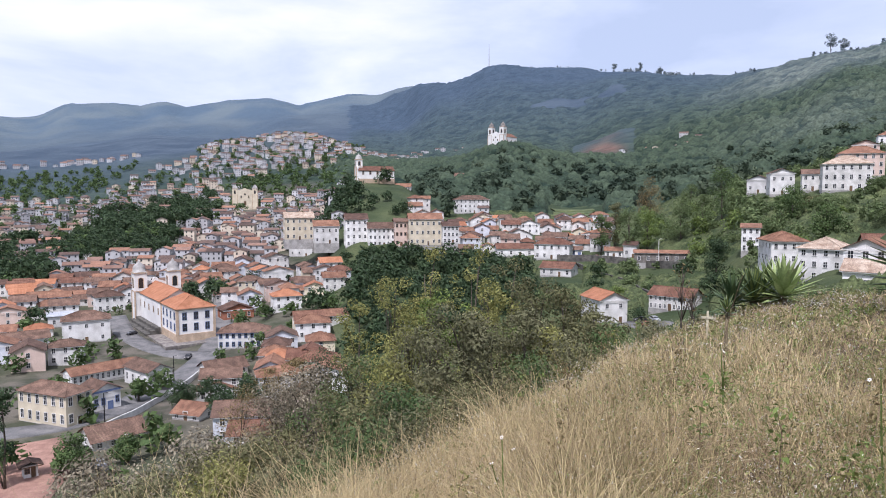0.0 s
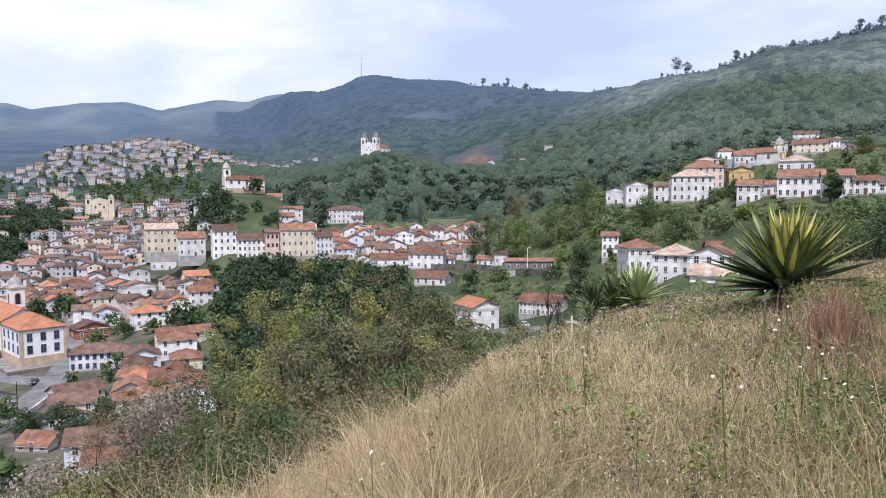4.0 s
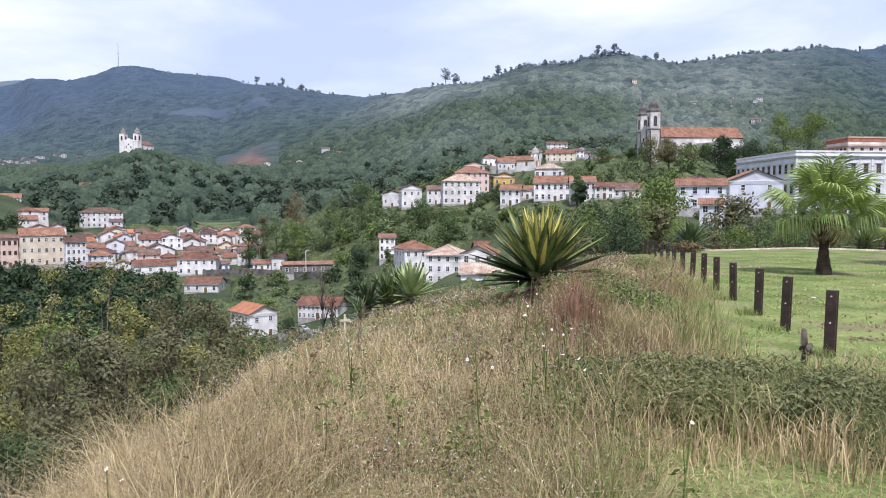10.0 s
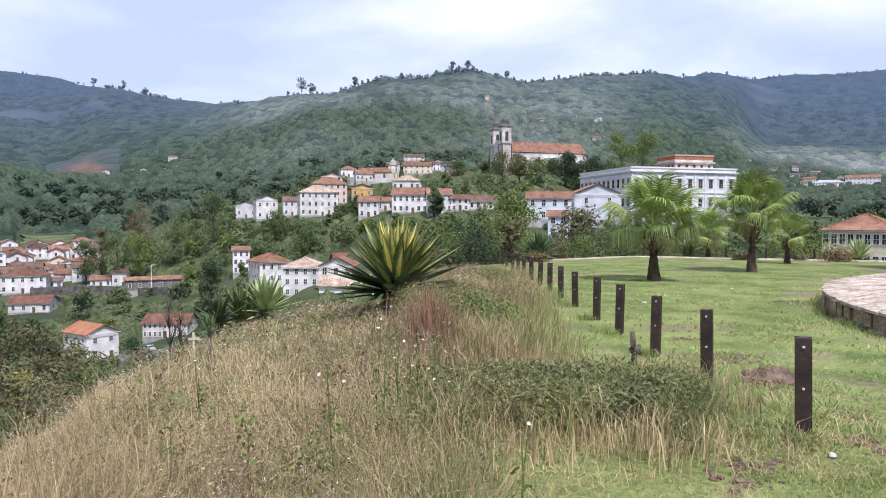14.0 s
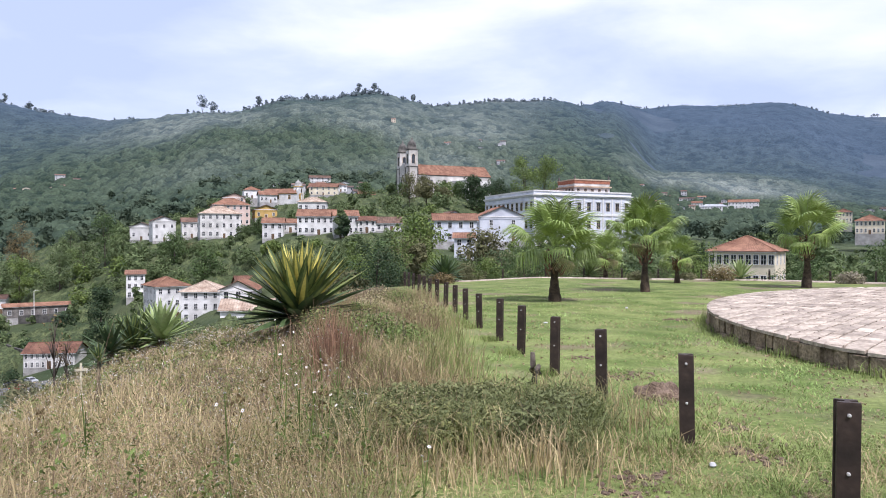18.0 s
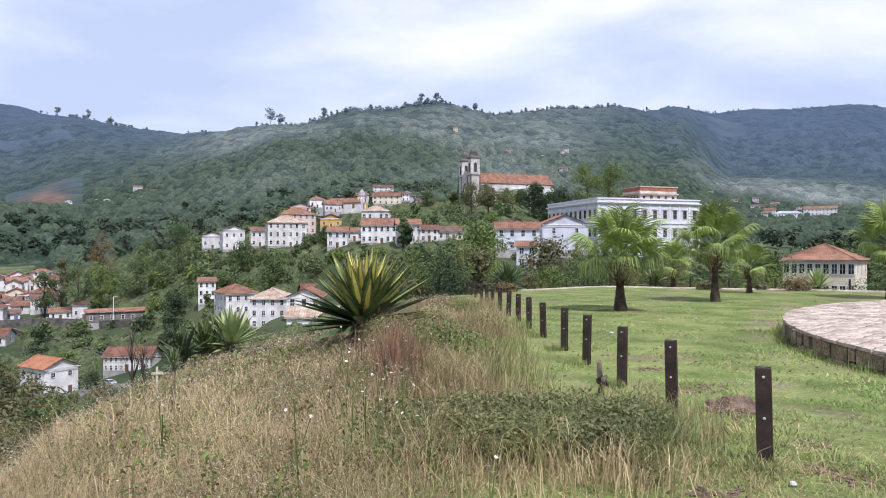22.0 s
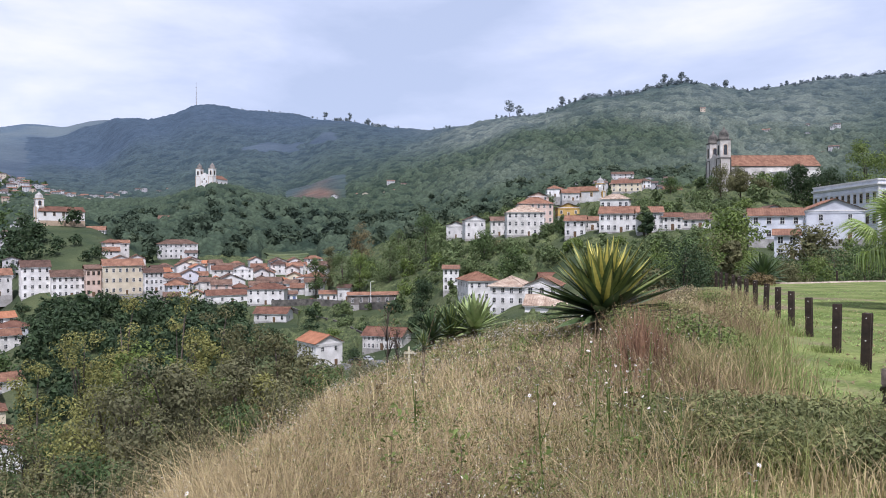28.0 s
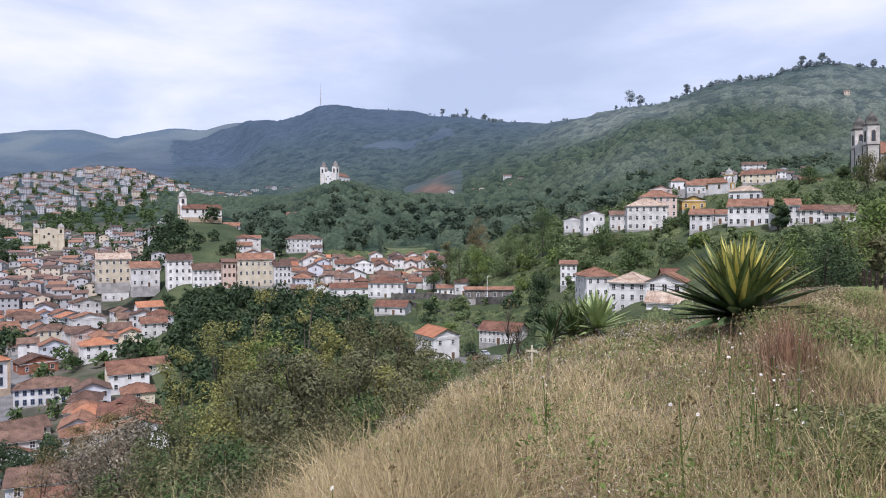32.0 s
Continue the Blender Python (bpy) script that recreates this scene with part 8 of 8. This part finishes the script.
def weeds(name, label, mat, n, seed, reach, bearings, tall, leaf, cards, keep, low=.1):
    """Leafy weeds scattered through the grass, one sheet of small leaves."""
    x, y = scatter(n, bearings[0], bearings[1], reach[0], reach[1], seed, keep)
    rs = np.random.RandomState(seed + 40)
    r = np.hypot(x, y)
    h = rs.uniform(*tall, len(x)) * np.interp(r, (8, 14), (1, .42))
    x, y, h, r = (np.repeat(q, cards) for q in (x, y, h, r))
    m = len(x)
    t = rs.uniform(low, 1, m)
    at = np.stack((x + rs.normal(0, .16, m) * h, y + rs.normal(0, .16, m) * h, height(x, y) + t * h), 1)
    a = rs.normal(size=(m, 3)) + np.array([0, 0, .35])
    a /= np.linalg.norm(a, axis=1)[:, None]
    b = np.cross(a, rs.normal(size=(m, 3)))
    b /= np.linalg.norm(b, axis=1)[:, None]
    s = (leaf * rs.uniform(.5, 1.35, m) * np.clip(r / 6, .7, 2.2))[:, None]
    v = np.stack((at - a * s, at - b * s * .24, at + a * s, at + b * s * .24), 1).reshape(-1, 3)
    return tagged(new(name, mesh_of(name, v, np.arange(4 * m).reshape(-1, 4), mat)), label, "weeds", kind="stuff")


WEED_BROWN = leaf_stuff("brown_withered_weed", (.25, .175, .115), (.40, .30, .20))
WEED_GREEN = leaf_stuff("bank_weed_leaves", (.098, .112, .044), (.235, .232, .098))
WEED_OLIVE = leaf_stuff("olive_weed_leaves", (.15, .145, .055), (.27, .25, .105))
WEED_FRESH = leaf_stuff("fresh_weed_leaves", (.13, .17, .045), (.23, .27, .085))
WEED_STRAW = leaf_stuff("straw_weed_leaves", (.25, .19, .115), (.42, .335, .21))
SEED_HEAD = leaf_stuff("pale_seed_heads", (.44, .41, .35), (.62, .59, .52))
on_right = lambda x, y: slope_only(x, y) * np.interp(np.degrees(np.arctan2(x, y)), (-5, 30), (.12, 1))
weeds("olive_weeds", "olive leafy weeds through the dry grass", WEED_OLIVE, 5200, 801, (2.6, 24), (-34, 58), (.25, .62), .021, 18, lambda x, y: on_right(x, y) * patch(x, y, 71))
weeds("green_weeds", "fresh green weeds through the dry grass", WEED_FRESH, 3600, 802, (2.6, 22), (-34, 60), (.18, .5), .021, 20, lambda x, y: on_right(x, y) * patch(x, y, 72))
weeds("brown_weeds", "brown withered weeds through the grass", WEED_BROWN, 4600, 803, (2.6, 24), (-34, 58), (.3, .72), .016, 16, lambda x, y: on_right(x, y) * patch(x, y, 73), .3)
weeds("seed_heads", "pale seed heads over the grass", SEED_HEAD, 9000, 804, (2.8, 22), (-34, 56), (.4, .8), .0095, 5, lambda x, y: slope_only(x, y) * patch(x, y, 74), .6)
weeds("bank_weeds", "leafy green weeds over the grassy bank", WEED_GREEN, 6000, 805, (5.0, 7.7), (36, 62), (.14, .42), .026, 16, lambda x, y: bank(x, y) * (.25 + .75 * patch(x, y, 75, .5)))
sheet("lawn_clumps", "thicker clumps of grass in the lawn", GRASS_LAWN, [grass(70000, 11, 2.2, 17, (.03, .075), .010, (.4, 1.5), lambda x, y: lawn_mask(x, y) * np.clip(3 * patch(x, y, 47, .5) - 1.6, 0, 1), (25, 100), 1)])
near_lawn = lambda x, y: lawn_mask(x, y) * np.clip((8.5 - np.hypot(x, y)) / 3, 0, 1)
sheet("rough_grass", "longer rough grass at the near edge of the lawn", GRASS_FRESH, [grass(120000, 12, 2.2, 8.5, (.045, .14), .008, (.5, 1.9), lambda x, y: near_lawn(x, y) * (.25 + .75 * patch(x, y, 48, .5)), (25, 92))])
sheet("rough_straw", "dry blades through the rough grass", STRAW, [grass(60000, 13, 2.2, 8.5, (.05, .18), .007, (.6, 2.2), lambda x, y: near_lawn(x, y) * (1.05 - patch(x, y, 48, .5)), (25, 92))])
weeds("lawn_litter", "dry leaf litter and dead grass on the lawn", WEED_BROWN, 7000, 806, (2.4, 18), (25, 95), (.01, .05), .016, 6, lambda x, y: lawn_mask(x, y) * (1 - patch(x, y, 75, .8)))


def weed_bush(b, r, w, h, mat, label, seed, n=900):
    rs = np.random.RandomState(seed)
    x, y = polar(b, r)
    ob = thing("weed_bush", (x, y, ground(x, y) - .05), rs.uniform(0, 360), label, "bush", "weed bushes on the brow")
    s = Shape()
    tips = [(w * .35 * math.cos(k * 2.4) * q, w * .35 * math.sin(k * 2.4) * q, h * (1 - .3 * q)) for k, q in enumerate(np.linspace(.2, 1, 9))]
    for t in tips:
        s.tube([(0, 0, 0), (t[0] * .5, t[1] * .5, t[2] * .6), t], [.012, .008, .003], 4)
    part("stem", s.mesh("stem", [BARK]), ob)
    v, f = leaf_cards(rs, n, [(t[0], t[1], t[2] * .75, w * .24) for t in tips], .026)
    part("foliage", mesh_of("foliage", v, f, mat), ob)


# the leafy dark clumps of the bank
for k in range(30):
    b, r = 38.5 + 20.5 * (k + .5) / 30, rs8.uniform(5.75, 6.15) + .5 * (k % 2)
    weed_bush(b, r, rs8.uniform(.5, .95), rs8.uniform(.14, .48), (WEED_GREEN, WEED_GREEN, WEED_OLIVE)[k % 3], "dark green leafy weed clump on the grassy bank" if k % 3 < 2 else "olive weed clump on the grassy bank", 360 + k, 1300)
for k in range(34):
    b, r = rs8.uniform(37, 46.5), rs8.uniform(7.5, 24)
    weed_bush(b, r, rs8.uniform(.8, 1.3), rs8.uniform(.55, .95), (WEED_OLIVE, WEED_STRAW, WEED_FRESH)[k % 3], ("olive weed bush with thin stems", "dry straw-coloured weed bush", "yellow-green weed bush in the grass")[k % 3], 300 + k)
for k in range(12):
    b, r = rs8.uniform(8, 34), rs8.uniform(13, 22)
    weed_bush(b, r, rs8.uniform(.6, 1.0), rs8.uniform(.2, .36), (LEAF_OLIVE, LEAF_MID)[k % 2], ("olive weed bush with thin stems", "green weed bush in the grass")[k % 2], 340 + k)


# clods of earth, a dead branch and scraps of litter by the posts
EARTH = surface("red_brown_earth", (.095, .066, .046), (.215, .155, .110), 5, .95, .9, 7, .4)


def mound(b, r, w, h, seed, label):
    rs = np.random.RandomState(seed)
    x, y = polar(b, r)
    bm = bmesh.new()
    bmesh.ops.create_icosphere(bm, subdivisions=4, radius=1)
    for v in bm.verts:
        k = 1 + .35 * noise.noise(v.co * 2.2 + Vector((seed, 0, 0))) + .12 * noise.noise(v.co * 7)
        v.co = Vector((v.co.x * w * k, v.co.y * w * .7 * k, v.co.z * h * k))
    me = bpy.data.meshes.new("earth_mound")
    bm.to_mesh(me)
    bm.free()
    me.materials.append(EARTH)
    me.polygons.foreach_set("use_smooth", [True] * len(me.polygons))
    ob = tagged(new("earth_mound", me), label, "mound", "clods of earth")
    ob.location, ob.rotation_euler = (x, y, ground(x, y) - .03), (0, 0, rs.uniform(0, 6))


mound(65.6, 8.3, .3, .2, 1, "bare red-brown clod of earth by a post")


def earth_crumbs(patches):
    """Bare patches in the lawn: small crumbs of earth lying close together."""
    rs = np.random.RandomState(41)
    bm = bmesh.new()
    for b, r, w, n in patches:
        x0, y0 = polar(b, r)
        for _ in range(n):
            q = rs.uniform(.008, .032)
            a, d = rs.uniform(0, 6.28), w * rs.uniform(0, 1) ** .7
            px, py = x0 + d * math.cos(a), y0 + d * .6 * math.sin(a)
            for v in bmesh.ops.create_icosphere(bm, subdivisions=1, radius=q)["verts"]:
                k = 1 + .5 * noise.noise(v.co * 40 + Vector((px * 9, py * 9, 0)))
                v.co = Vector((px + v.co.x * 1.5 * k, py + v.co.y * 1.3 * k, ground(px, py) + v.co.z * .7 * k + .2 * q))
    me = bpy.data.meshes.new("earth_crumbs")
    bm.to_mesh(me)
    bm.free()
    me.materials.append(EARTH)
    tagged(new("earth_crumbs", me), "crumbs of red-brown earth on bare patches of the lawn", "earth", kind="stuff")


earth_crumbs(((63.4, 9.8, .5, 60), (66.5, 8.2, .4, 60), (73.3, 6.2, .45, 90), (76.6, 5.3, .3, 50), (60.2, 11.5, .4, 40), (70.5, 6.9, .3, 40), (67.0, 19.0, .6, 60), (64.0, 5.0, .4, 50)))

x, y = polar(55.8, 8.6)
branch = thing("dead_branch", (x, y, ground(x, y)), 30, "dark dead branch standing in the grass", "branch")
for k, pts in enumerate((((-.25, 0, .46), (-.2, 0, .3), (-.05, .02, .22), (.15, 0, .16)), ((.15, 0, .16), (.22, .02, .05), (.24, 0, -.1)), ((.15, 0, .16), (.3, -.03, .2), (.32, -.03, .1)))):
    s = Shape()
    s.tube(pts, [.028, .035, .04, .03][:len(pts)], 6)
    part("limb", s.mesh("limb", [BARK], True), branch)
LITTER = surface("white_plastic_scrap", (.42, .42, .42), (.55, .55, .55), 8, .5, 0, 4, .05)
for b, r, w in ((69.6, 5.6, .03), (56.6, 17.0, .06), (63.0, 22.0, .05), (70.0, 24.0, .06)):
    x, y = polar(b, r)
    s = Shape()
    s.lathe([(w * .7, 0), (w, .012), (w * .6, .03), (w * .1, .034)], 7)
    ob = tagged(new("litter", s.mesh("litter", [LITTER])), "crumpled white scrap lying on the grass", "litter", "scraps on the lawn")
    ob.location = (x, y, ground(x, y) + .005)
